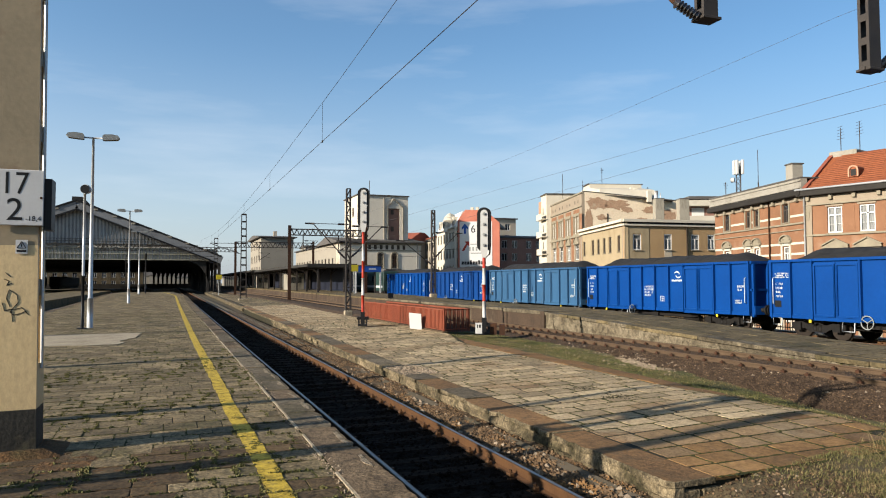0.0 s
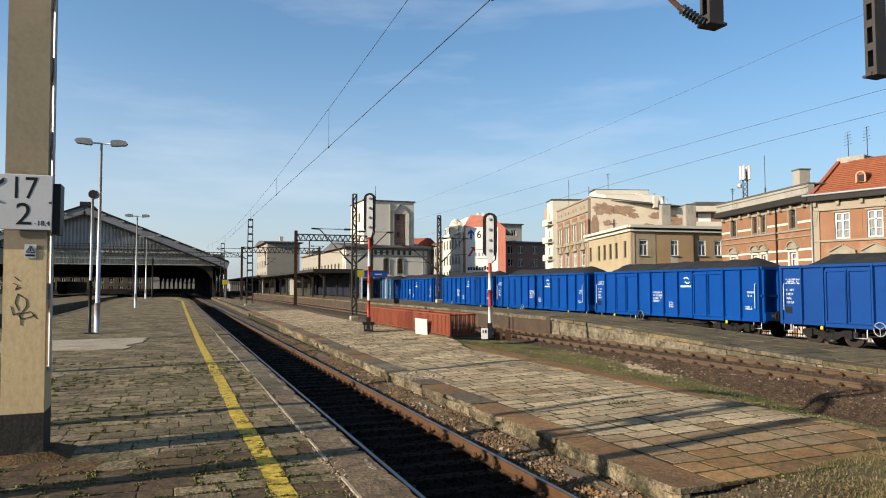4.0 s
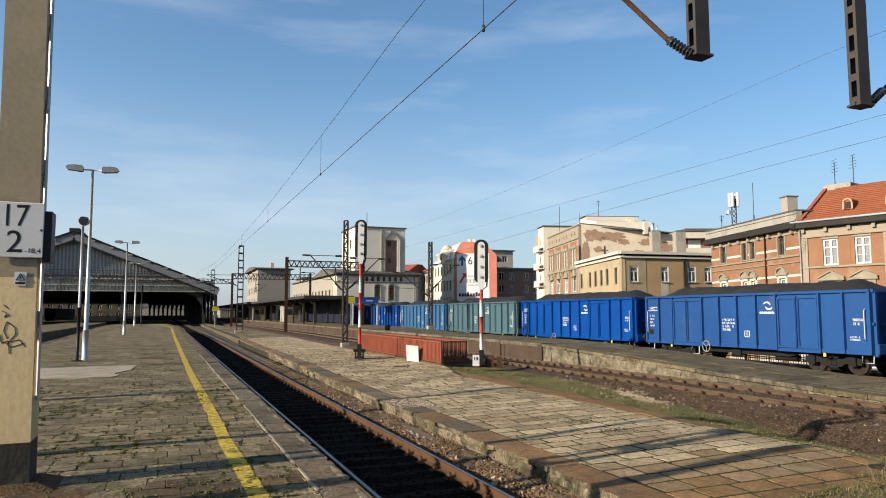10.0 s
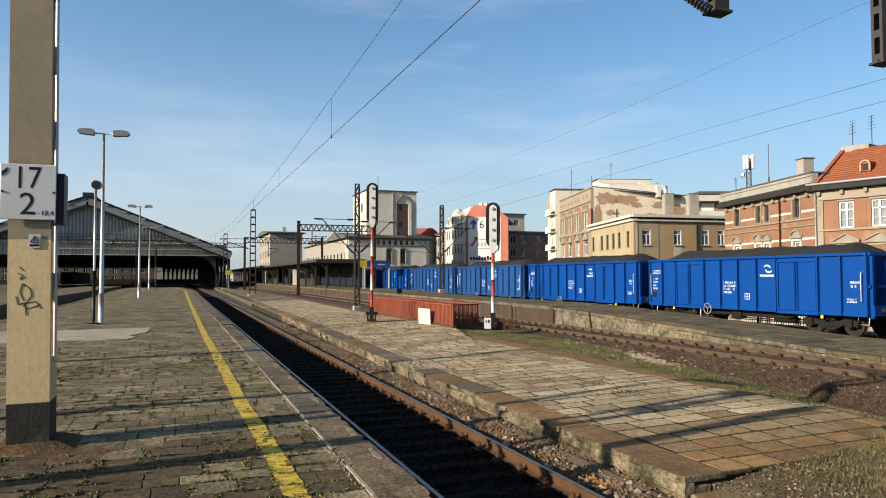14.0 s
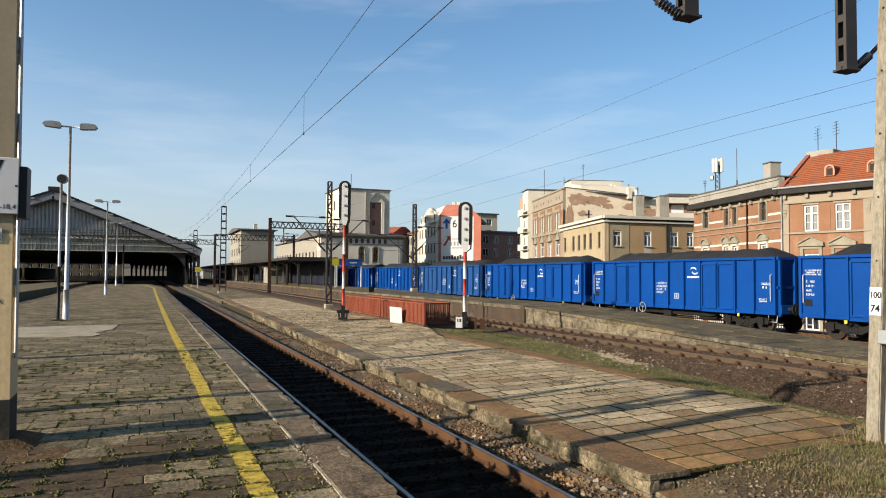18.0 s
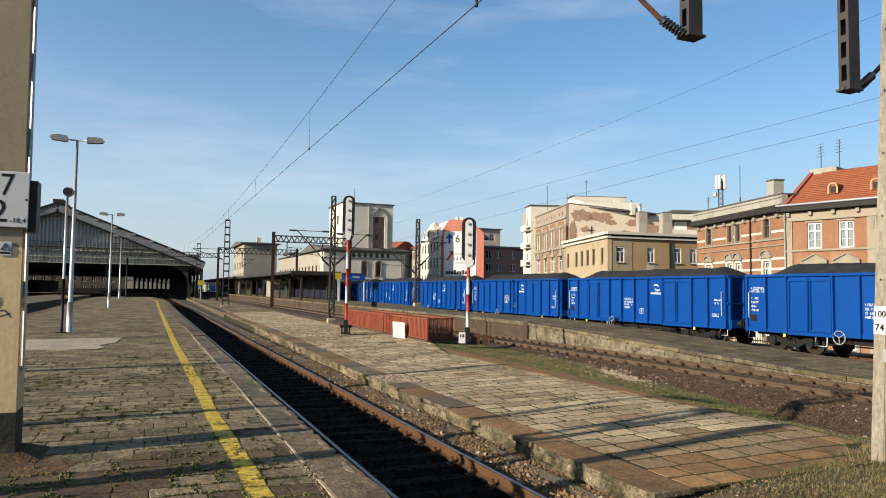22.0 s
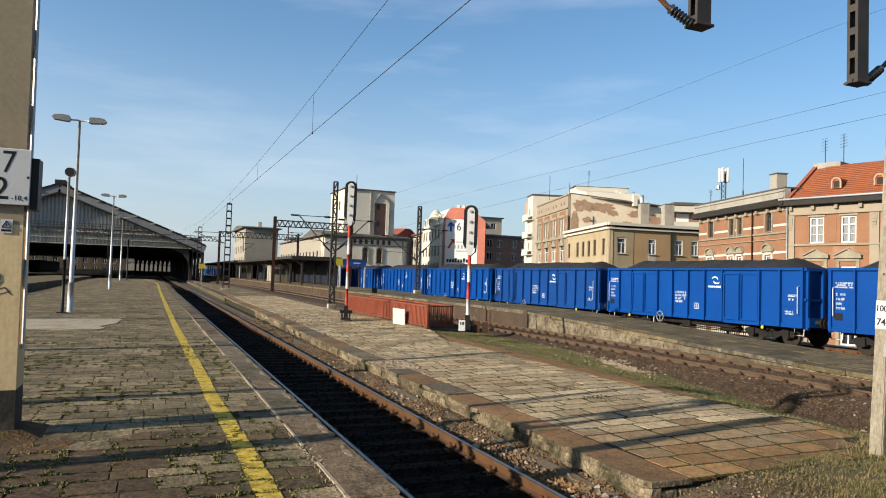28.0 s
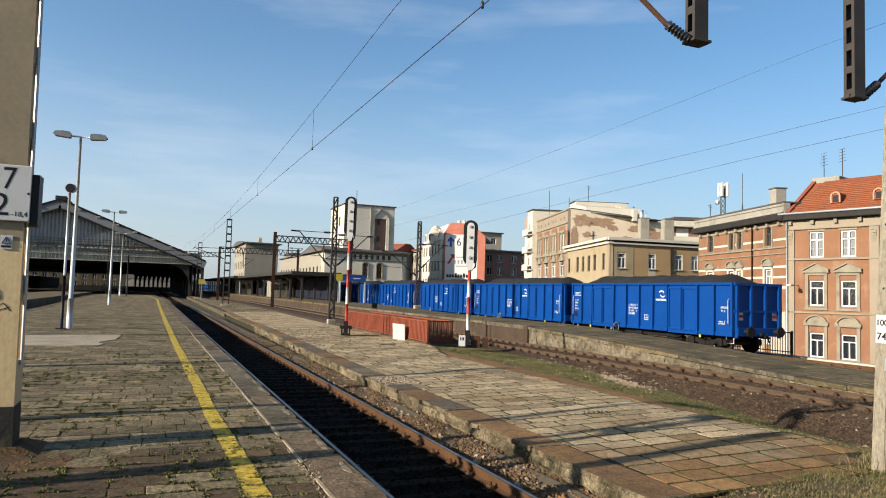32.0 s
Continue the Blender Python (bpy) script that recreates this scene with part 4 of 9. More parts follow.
# loose stones
def stones(label, count, area, material, zf, rmin, rmax, seed):
    rg = random.Random(seed)
    verts, faces = [], []
    for _ in range(count):
        x = rg.uniform(area[0], area[1])
        y = area[2] + (area[3] - area[2]) * rg.random() ** 1.6
        r = rg.uniform(rmin, rmax)
        z = zf(x, y) + r * 0.25
        b = len(verts)
        for p in ((1, 0, 0), (-1, 0.1, 0), (0, 1, 0.1), (0.1, -1, 0), (0, 0, 0.8), (0, 0, -0.8)):
            verts.append((x + r * (p[0] + rg.uniform(-0.4, 0.4)), y + r * (p[1] + rg.uniform(-0.4, 0.4)), z + r * (p[2] + rg.uniform(-0.3, 0.3))))
        for f in ((0, 2, 4), (2, 1, 4), (1, 3, 4), (3, 0, 4), (2, 0, 5), (1, 2, 5), (3, 1, 5), (0, 3, 5)):
            faces.append(tuple(b + i for i in f))
    me = bpy.data.meshes.new("ballast_stones")
    me.from_pydata(verts, [], faces)
    me.materials.append(M[material])
    return solid("ballast_stones", me, material, label, "stones", kind="stuff")


# between the near rails the stones take the colour with the shade in it
stones("ballast stones between the rails, platform shade in their colour", 9000, (1.8, 3.95, 3.5, 40), "stone_shaded", lambda x, y: -0.77, 0.018, 0.042, 11)
stones("brown ballast stones beside the island platform", 17000, (4.05, 4.95, 4.0, 36), "stone", lambda x, y: -0.80 + 0.07 * smooth(4.05, 4.2, x) + 0.035 * smooth(4.2, 4.6, x) + 0.03 * noise.noise(Vector((x * 1.2, y * 0.7, 6))) - 0.09 * (noise.noise(Vector((x * 2.3, y * 1.5, 11))) + 0.5 * noise.noise(Vector((x * 6, y * 5, 12))) < -0.12), 0.010, 0.030, 12)
stones("brown gravel of the middle track", 46000, (10.9, 15.15, 5.0, 30), "stone_brown", lambda x, y: bank_z(x, y) - 0.012, 0.012, 0.036, 13)
stones("loose brown gravel on the bank of the middle track", 46000, (10.3, 12.75, 5.5, 19), "stone_brown", lambda x, y: bank_z(x, y) + 0.004, 0.010, 0.028, 16)
stones("grey gravel on the bank of the middle track", 4500, (10.5, 13.0, 5.5, 19), "stone", lambda x, y: bank_z(x, y) + 0.004, 0.010, 0.028, 17)
stones("pale broken rubble beside the middle track", 1900, (10.4, 12.0, 13.4, 17.6), "stone_white", lambda x, y: max(verge_z(x, y), bank_z(x, y)) if ((x - 11.15 - 0.32 * (y - 15.1)) / 0.42) ** 2 + ((y - 15.1) / 1.5) ** 2 + 1.3 * noise.noise(Vector((x * 3.2, y * 2.6, 4))) < 0.62 else -3.0, 0.014, 0.045, 14)
stones("loose pale stones strewn round the rubble", 420, (10.2, 12.3, 12.8, 20.5), "stone_white", lambda x, y: max(verge_z(x, y), bank_z(x, y)) if noise.noise(Vector((x * 1.4, y * 0.9, 21))) > -0.05 else -3.0, 0.012, 0.04, 31)
stones("scattered pale stones on the gravel bank", 70, (10.7, 12.7, 6.5, 16.0), "stone_white", bank_z, 0.016, 0.06, 15)

# ---- goods train ----
WAGON_PITCH = 14.04
BODY_L, SIDE = 12.9, 1.40       # body length, half width
RIM, SILL, FLOOR = 3.22, 0.81, 1.20


def wagon(paint, label):
    """An open high-sided goods wagon loaded with coal; its origin lies at rail level, y along the track."""
    w = thing("goods_wagon", label, "wagon", "wagons of the coal train")
    h = BODY_L / 2
    posts = [-h, -5.35, -4.30, -2.20, -1.10, 0.0, 1.10, 2.20, 4.30, 5.35, h]
    for s in (-1, 1):
        x0, x1 = (-SIDE, -SIDE + 0.05) if s < 0 else (SIDE - 0.05, SIDE)
        side = part("side_wall", box(x0, x1, -h, h, SILL + 0.10, RIM - 0.06), paint, w)
        xo = s * SIDE
        pm = to_mesh("post", box(min(xo, xo + s * 0.13), max(xo, xo + s * 0.13), -0.035, 0.035, SILL + 0.02, RIM - 0.04), paint)
        for p in posts[1:-1]:
            part("post", pm, None, side, m=pose(0, p, 0))
        cm = to_mesh("corner_post", box(min(xo, xo + s * 0.085), max(xo, xo + s * 0.085), -0.06, 0.06, SILL + 0.02, RIM - 0.02), paint)
        for p in (posts[0] + 0.06, posts[-1] - 0.06):
            part("corner_post", cm, None, side, m=pose(0, p, 0))
        part("top_rail", box(min(xo - s * 0.03, xo + s * 0.10), max(xo - s * 0.03, xo + s * 0.10), -h, h, RIM - 0.11, RIM, 0.012), paint, side)
        part("sill_rail", box(min(xo - s * 0.06, xo + s * 0.05), max(xo - s * 0.06, xo + s * 0.05), -h, h, SILL, SILL + 0.16, 0.008), paint, side)
        for a, b in ((posts[2], posts[3]), (posts[-4], posts[-3])):
            mid = (a + b) / 2
            for u, v in ((a + 0.07, mid - 0.025), (mid + 0.025, b - 0.07)):
                d = bmesh.new()
                bm_box(d, min(xo, xo + s * 0.05), max(xo, xo + s * 0.05), u, v, SILL + 0.13, RIM - 0.18)
                for (y0, y1, z0, z1) in ((u, u + 0.07, SILL + 0.13, RIM - 0.22), (v - 0.07, v, SILL + 0.13, RIM - 0.22), (u, v, RIM - 0.29, RIM - 0.22), (u, v, SILL + 0.13, SILL + 0.20)):
                    bm_box(d, min(xo, xo + s * 0.11), max(xo, xo + s * 0.11), y0, y1, z0, z1)
                door = part("door", d, paint, w)
                ye = u if u < mid - 0.1 else v
                if s < 0:
                    for z in (SILL + 0.35, SILL + 1.1, RIM - 0.5):
                        part("hinge", box(min(xo, xo + s * 0.085), max(xo, xo + s * 0.085), ye - 0.03, ye + 0.03, z, z + 0.12), paint, door)
            part("door_bar", rod((xo + s * 0.12, mid + 0.06, SILL + 0.15), (xo + s * 0.12, mid + 0.06, RIM - 0.3), 0.018, n=6), paint, w)
            part("door_bar", rod((xo + s * 0.12, mid - 0.06, SILL + 0.15), (xo + s * 0.12, mid - 0.06, RIM - 0.3), 0.014, n=6), paint, w)
            part("door_step", box(min(xo, xo + s * 0.06), max(xo, xo + s * 0.06), a, b, SILL - 0.03, SILL + 0.08), paint, w)
    for s in (-1, 1):
        ye = s * h
        end = part("end_wall", box(-SIDE + 0.05, SIDE - 0.05, min(ye, ye - s * 0.05), max(ye, ye - s * 0.05), SILL + 0.1, RIM - 0.05), paint, w)
        for x in (-1.25, -0.42, 0.42, 1.25):
            part("end_post", box(x - 0.06, x + 0.06, min(ye, ye + s * 0.11), max(ye, ye + s * 0.11), SILL - 0.05, RIM - 0.05), paint, end)
        part("end_rail", box(-SIDE, SIDE, min(ye - s * 0.03, ye + s * 0.10), max(ye - s * 0.03, ye + s * 0.10), RIM - 0.12, RIM + 0.004), paint, end)
        part("end_beam", box(-SIDE, SIDE, min(ye, ye + s * 0.08), max(ye, ye + s * 0.08), 1.9, 2.0), paint, end)
        part("headstock", box(-1.3, 1.3, min(ye, ye + s * 0.16), max(ye, ye + s * 0.16), 0.85, 1.22, 0.01), paint, w)
        for x in (-0.875, 0.875):
            bf = part("buffer", rod((x, ye + s * 0.14, 1.06), (x, ye + s * 0.46, 1.06), 0.10, n=12), "bogie", w)
            part("buffer_head", rod((x, ye + s * 0.46, 1.06), (x, ye + s * 0.52, 1.06), 0.24, 0.22, n=16), "bogie", bf)
        part("coupling", beam((0, ye + s * 0.1, 1.0), (0, ye + s * 0.5, 0.85), 0.08, 0.1), "bogie", w)
        part("brake_hose", rod((0.35, ye + s * 0.2, 1.0), (0.35, ye + s * 0.4, 0.45), 0.025, n=6), "bogie", w)
        gr = bmesh.new()
        bm_tube(gr, [(-SIDE - 0.02, ye - s * 0.22, 1.35), (-SIDE - 0.11, ye - s * 0.22, 1.40), (-SIDE - 0.11, ye - s * 0.22, 2.45), (-SIDE - 0.02, ye - s * 0.22, 2.5)], 0.018, 6)
        part("grab_rail", gr, "mark_white", w, "white grab rail")
        st = bmesh.new()
        bm_tube(st, [(-1.30, ye - s * 0.05, 0.95), (-1.34, ye - s * 0.05, 0.52), (-1.34, ye - s * 0.50, 0.52), (-1.30, ye - s * 0.50, 0.95)], 0.02, 6)
        part("step", st, "mark_white", w, "pale foot step")
    part("floor", box(-SIDE + 0.05, SIDE - 0.05, -h + 0.05, h - 0.05, FLOOR - 0.12, FLOOR), "bogie", w)
    uf = bmesh.new()
    for x in (-0.55, 0.55):
        bm_box(uf, x - 0.08, x + 0.08, -h, h, 0.82, FLOOR - 0.12)
    for y in (-3.0, -1.5, 0, 1.5, 3.0):
        bm_box(uf, -1.25, 1.25, y - 0.05, y + 0.05, 0.90, FLOOR - 0.12)
    part("underframe", uf, "bogie", w)
    tk = bmesh.new()
    bm_rod(tk, (0.3, -0.9, 0.72), (0.3, 0.5, 0.72), 0.19, n=12)
    bm_rod(tk, (-0.4, -1.9, 0.62), (-0.4, -1.2, 0.62), 0.16, n=12)
    part("brake_gear", tk, "bogie", w)
    for x in (-0.98, 0.98):
        part("solebar", prism([(-h + 0.2, 0.80), (h - 0.2, 0.80), (h - 0.2, 0.70), (3.0, 0.70), (2.4, 0.54), (-2.4, 0.54), (-3.0, 0.70), (-h + 0.2, 0.70)][::-1], x - 0.05, x + 0.05, "x"), "bogie", w)
    part("brake_rod", rod((-0.7, -3.4, 0.42), (-0.7, 3.4, 0.46), 0.03, n=6), "bogie", w)
    part("brake_rod", rod((0.6, -3.4, 0.40), (0.6, 3.4, 0.44), 0.03, n=6), "bogie", w)
    part("air_reservoir", rod((-0.75, -2.6, 0.48), (-0.75, -1.5, 0.48), 0.15, n=12), "bogie", w)
    part("relay_box", box(-1.15, -0.75, 0.2, 0.75, 0.42, 0.72, 0.02), "bogie", w)
    # brake wheel on the near side
    bw = bmesh.new()
    for i in range(16):
        a0, a1 = 2 * math.pi * i / 16, 2 * math.pi * (i + 1) / 16
        bm_rod(bw, (-SIDE - 0.10, 1.95 + 0.25 * math.cos(a0), 0.80 + 0.25 * math.sin(a0)), (-SIDE - 0.10, 1.95 + 0.25 * math.cos(a1), 0.80 + 0.25 * math.sin(a1)), 0.02, n=6)
    for i in range(3):
        a0 = 2 * math.pi * i / 3 + 0.5
        bm_rod(bw, (-SIDE - 0.10, 1.95, 0.80), (-SIDE - 0.10, 1.95 + 0.25 * math.cos(a0), 0.80 + 0.25 * math.sin(a0)), 0.016, n=6)
    bm_rod(bw, (-SIDE - 0.12, 1.95, 0.80), (-SIDE + 0.4, 1.95, 0.80), 0.03, n=6)
    part("brake_wheel", bw, "grey_paint", w, "spoked grey hand brake wheel")
    ld = bmesh.new()
    bm_tube(ld, [(-1.36, 2.55, 0.98), (-1.40, 2.55, 0.42), (-1.40, 3.05, 0.42), (-1.36, 3.05, 0.98)], 0.024, 6)
    part("ladder", ld, "mark_white", w, "white foot ladder")
    # bogies
    for yb in (-4.45, 4.45):
        bg = bmesh.new()
        for x in (-1.02, 1.02):
            bm_prism(bg, [(yb - 1.25, 0.38), (yb - 1.25, 0.62), (yb - 0.75, 0.70), (yb - 0.45, 0.58), (yb + 0.45, 0.58), (yb + 0.75, 0.70), (yb + 1.25, 0.62), (yb + 1.25, 0.38), (yb + 0.6, 0.42), (yb + 0.35, 0.28), (yb - 0.35, 0.28), (yb - 0.6, 0.42)], x - 0.05, x + 0.05, "x")
            for y in (yb - 0.9, yb + 0.9):
                bm_box(bg, x - 0.13, x + 0.13, y - 0.16, y + 0.16, 0.34, 0.66)
            for y in (yb - 0.12, yb + 0.12):
                bm_rod(bg, (x - 0.02, y, 0.34), (x - 0.02, y, 0.60), 0.09, n=8)
        bm_box(bg, -1.0, 1.0, yb - 0.2, yb + 0.2, 0.5, 0.85)
        bogie = part("bogie", bg, "bogie", w)
        for y in (yb - 0.9, yb + 0.9):
            ws = bmesh.new()
            for x in (-0.76, 0.76):
                o = math.copysign(1, x)
                bm_rod(ws, (x - 0.065, y, 0.46), (x + 0.065, y, 0.46), 0.46, n=24)
                bm_rod(ws, (x - o * 0.07, y, 0.46), (x - o * 0.045, y, 0.46), 0.49, n=24)
            bm_rod(ws, (-1.05, y, 0.46), (1.05, y, 0.46), 0.08, n=8)
            part("wheelset", ws, "wheel", bogie)
        part("lifting_mark", box(-SIDE - 0.075, -SIDE - 0.05, yb - 0.07, yb + 0.05, SILL - 0.14, SILL - 0.01), "mark_yellow", w, "yellow lifting point")
    # markings, near side; the fleet lettering is plain bars
    xs = -SIDE - 0.006

    def bar(bm, y0, y1, z0, z1):
        bm_box(bm, xs - 0.004, xs, min(y0, y1), max(y0, y1), z0, z1)
    yl = -1.72
    for cs in (1, -1):
        arc = [radians(-10 + 14.0 * i) for i in range(14)]
        thick = [0.02 + 0.08 * math.sin(math.pi * (i + 0.5) / 14) for i in range(14)]
        ring = [(0.19 * math.cos(a), 0.13 * math.sin(a)) for a in arc] + [((0.19 - q) * math.cos(a), (0.13 - 0.7 * q) * math.sin(a)) for a, q in zip(arc, thick)][::-1]
        lg = prism([(yl - cs * u + 0.05 * cs, 2.66 + cs * v + 0.05 * cs) for u, v in ring], xs - 0.004, xs, "x")
        part("emblem", lg, "mark_white", w, "white curved emblem")
    lt = bmesh.new()
    for i in range(8):
        bar(lt, yl + 0.46 - i * 0.115, yl + 0.46 - i * 0.115 - 0.09, 2.32, 2.41)
    tagged(part("lettering", lt, "mark_white", w, "white lettering bars"), kind="stuff")
    tx = bmesh.new()
    rg = random.Random(5)

    def line(y, y_end, z, hgt):
        """One line of stencilled figures, as thin strokes."""
        while y > y_end:
            wd = rg.uniform(0.35, 0.75) * hgt
            q = rg.random()
            if q < 0.82:
                bar(tx, y, y - 0.016, z, z + hgt)
                if q < 0.62:
                    bar(tx, y - wd, y - wd - 0.016, z, z + hgt * rg.choice((0.5, 1, 1)))
                for f in (0.0, 0.44, 0.86):
                    if rg.random() < 0.7:
                        bar(tx, y, y - wd, z + f * hgt, z + f * hgt + 0.014)
            y -= wd + 0.03
    for row in range(4):
        line(0.95, (0.25, 0.20, 0.28, 0.45)[row], 2.0 - row * 0.15, 0.10)
    y0 = h - 0.25
    for row in range(3):
        line(y0, y0 - 0.75, 2.62 - row * 0.08, 0.055)
    for row in range(4):
        line(y0 - 0.03, y0 - 0.38, 2.17 - row * 0.17, 0.085)
    for (y, z, a, b) in ((-0.35, 1.55, 0.28, 0.025), (-0.35, 1.30, 0.28, 0.025), (-0.35, 1.42, 0.28, 0.02)):
        bar(tx, y, y - a, z, z + b)
    for yv in (-0.35, -0.49, -0.63):
        bar(tx, yv, yv - 0.025, 1.30, 1.57)
    line(-5.62, -6.05, 2.05, 0.09)
    line(-5.72, -5.95, 1.90, 0.09)
    line(-5.55, -5.95, 1.42, 0.06)
    line(-5.55, -5.95, 1.33, 0.06)
    for y in (4.3, 2.6, -2.6, -4.9, 5.4, -1.3):
        bar(tx, y, y - 0.30, SILL + 0.03, SILL + 0.09)
    tagged(part("stencil", tx, "mark_white", w, "white stencilled data bars"), kind="stuff")
    part("data_plate", box(xs - 0.006, xs, h - 0.55, h - 0.22, 1.25, 1.52), "black", w, "black data plate")
    # coal: a heaped load, seen above the rim
    vs, k = [], 13
    ys = steps(-h + 0.08, h - 0.08, 0.16)
    for j, y in enumerate(ys):
        for i in range(k):
            u = -1 + 2 * i / (k - 1)
            e = smooth(0, 1.6, h - abs(y)) * (0.96 + 0.035 * math.cos(y * 1.3 + 0.6) + 0.015 * math.cos(y * 5.3))
            hump = 0.60 * e * (1 - abs(u) ** 1.8) + 0.05 * noise.noise(Vector((u * 3, y * 1.3, 1))) + 0.025 * noise.noise(Vector((u * 9, y * 5, 2)))
            vs.append((u * (SIDE - 0.06), y, RIM - 0.20 + max(-0.02, hump) + 0.05))
    fs = [(j * k + i, j * k + i + 1, (j + 1) * k + i + 1, (j + 1) * k + i) for j in range(len(ys) - 1) for i in range(k - 1)]
    me = bpy.data.meshes.new("coal_load")
    me.from_pydata(vs, [], fs)
    me.materials.append(M["coal"])
    part("coal_load", me, None, w, "heaped black coal")
    return w


def locomotive():
    e = thing("locomotive", "dark green electric locomotive at the head of the train", "locomotive")
    part("body", box(-1.45, 1.45, -7.3, 7.3, 1.15, 3.55, 0.12), "loco", e)
    part("roof", prism([(-1.40, 3.5), (-0.9, 3.85), (0.9, 3.85), (1.40, 3.5)], -7.0, 7.0, "y"), "roof_dark", e)
    part("stripe", boxes([(-1.462, -1.452, -7.1, 7.1, 1.6, 1.85)]), "mark_white", e, "pale waist stripe")
    for y in (-6.2, -3, 0, 3, 6.2):
        part("window", boxes([(-1.462, -1.452, y - 0.5, y + 0.5, 2.4, 3.0)]), "glass", e)
    part("end_window", boxes([(-1.1, 1.1, -7.312, -7.302, 2.4, 3.1)]), "glass", e)
    part("underframe", box(-1.3, 1.3, -7.6, 7.6, 0.8, 1.15), "bogie", e)
    for yb in (-4, 4):
        b = part("bogie", box(-1.15, 1.15, yb - 1.9, yb + 1.9, 0.35, 0.8), "bogie", e)
        for y in (yb - 1.5, yb, yb + 1.5):
            ws = bmesh.new()
            for x in (-0.76, 0.76):
                bm_rod(ws, (x - 0.07, y, 0.55), (x + 0.07, y, 0.55), 0.55, n=20)
            part("wheelset", ws, "wheel", b)
    return e


TRAIN_Y0 = 30.60                # middle of wagon 0 at the start
TRAIN_S = [(0, 0.0), (3, 31.4), (6, 63.3), (9, 95.9), (11, 116.9), (13, 138.4), (16, 171.3), (19, 205.2), (21, 227.6), (23, 250.2), (25.5, 277.6), (28, 305.1), (30, 327.9), (32, 350.9)]
protos = {}
KINDS = {"bright": ("blue_bright", "clean bright blue open wagon heaped with coal"), "mid": ("blue_mid", "blue open goods wagon heaped with coal"),
         "worn": ("blue_worn", "worn blue open wagon with pale streaks, heaped with coal"),
         "faded": ("blue_faded", "faded greyish blue open wagon heaped with coal"), "teal": ("teal", "faded teal green open wagon heaped with coal")}
WORN = {8, 9, 12}
FADED, BRIGHT, TEAL = {-1, 5}, {-3, 0, 1, 2, 3, 7, 10, 11, 13, 14, 15, 16, 17, 18, 19, 20, 22, 23, 24, 25}, {6}
train = []
for i in range(-3, 26):
    k = "worn" if i in WORN else "faded" if i in FADED else "teal" if i in TEAL else "bright" if i in BRIGHT else "mid"
    m0 = pose(TRACK_3, TRAIN_Y0 - WAGON_PITCH * i, RAIL_3)
    if k not in protos:
        protos[k] = wagon(*KINDS[k])
        protos[k].matrix_basis = m0
        train.append((protos[k], i))
    else:
        train.append((copy_thing(protos[k], m0), i))
last = [ob for ob, i in train if i == 25][0]
for x in (-1.0, 1.0):
    sgn = part("tail_sign", box(x - 0.13, x + 0.13, -BODY_L / 2 - 0.024, -BODY_L / 2 - 0.012, 1.55, 1.92), "mark_white", last, "white and red tail sign")
    part("tail_stripe", box(x - 0.13, x + 0.13, -BODY_L / 2 - 0.032, -BODY_L / 2 - 0.024, 1.66, 1.80), "red_paint", sgn)
loco = locomotive()
train.append((loco, -4.12))


def motions():
    for ob, i in train:
        walk(ob, [(t, pose(TRACK_3, TRAIN_Y0 - WAGON_PITCH * i + s, RAIL_3)) for t, s in TRAIN_S])

# ---- town ----
def wall_mesh(width, z0, z1, holes, thick, x_start=0.0):
    """A wall in local x-z, its outer face at y = 0, with openings cut right through."""
    xs = sorted({x_start, width, *(v for q in holes for v in q[:2])})
    zs = sorted({z0, z1, *(v for q in holes for v in q[2:4])})
    bm = bmesh.new()
    cell = {}

    def open_at(i, j):
        if i < 0 or j < 0 or i >= len(xs) - 1 or j >= len(zs) - 1:
            return None
        cx, cz = (xs[i] + xs[i + 1]) / 2, (zs[j] + zs[j + 1]) / 2
        return any(q[0] < cx < q[1] and q[2] < cz < q[3] for q in holes)

    def v(i, j, d):
        key = (i, j, d)
        if key not in cell:
            cell[key] = bm.verts.new((xs[i], thick * d, zs[j]))
        return cell[key]
    for i in range(len(xs) - 1):
        for j in range(len(zs) - 1):
            if open_at(i, j):
                continue
            bm.faces.new((v(i, j, 0), v(i + 1, j, 0), v(i + 1, j + 1, 0), v(i, j + 1, 0)))
            bm.faces.new((v(i, j, 1), v(i, j + 1, 1), v(i + 1, j + 1, 1), v(i + 1, j, 1)))
            for (di, dj, a, b) in ((-1, 0, (i, j), (i, j + 1)), (1, 0, (i + 1, j), (i + 1, j + 1)), (0, -1, (i, j), (i + 1, j)), (0, 1, (i, j + 1), (i + 1, j + 1))):
                if open_at(i + di, j + dj) is not False:
                    bm.faces.new((v(*a, 0), v(*b, 0), v(*b, 1), v(*a, 1)))
    bmesh.ops.recalc_face_normals(bm, faces=bm.faces)
    return bm


_win = {}


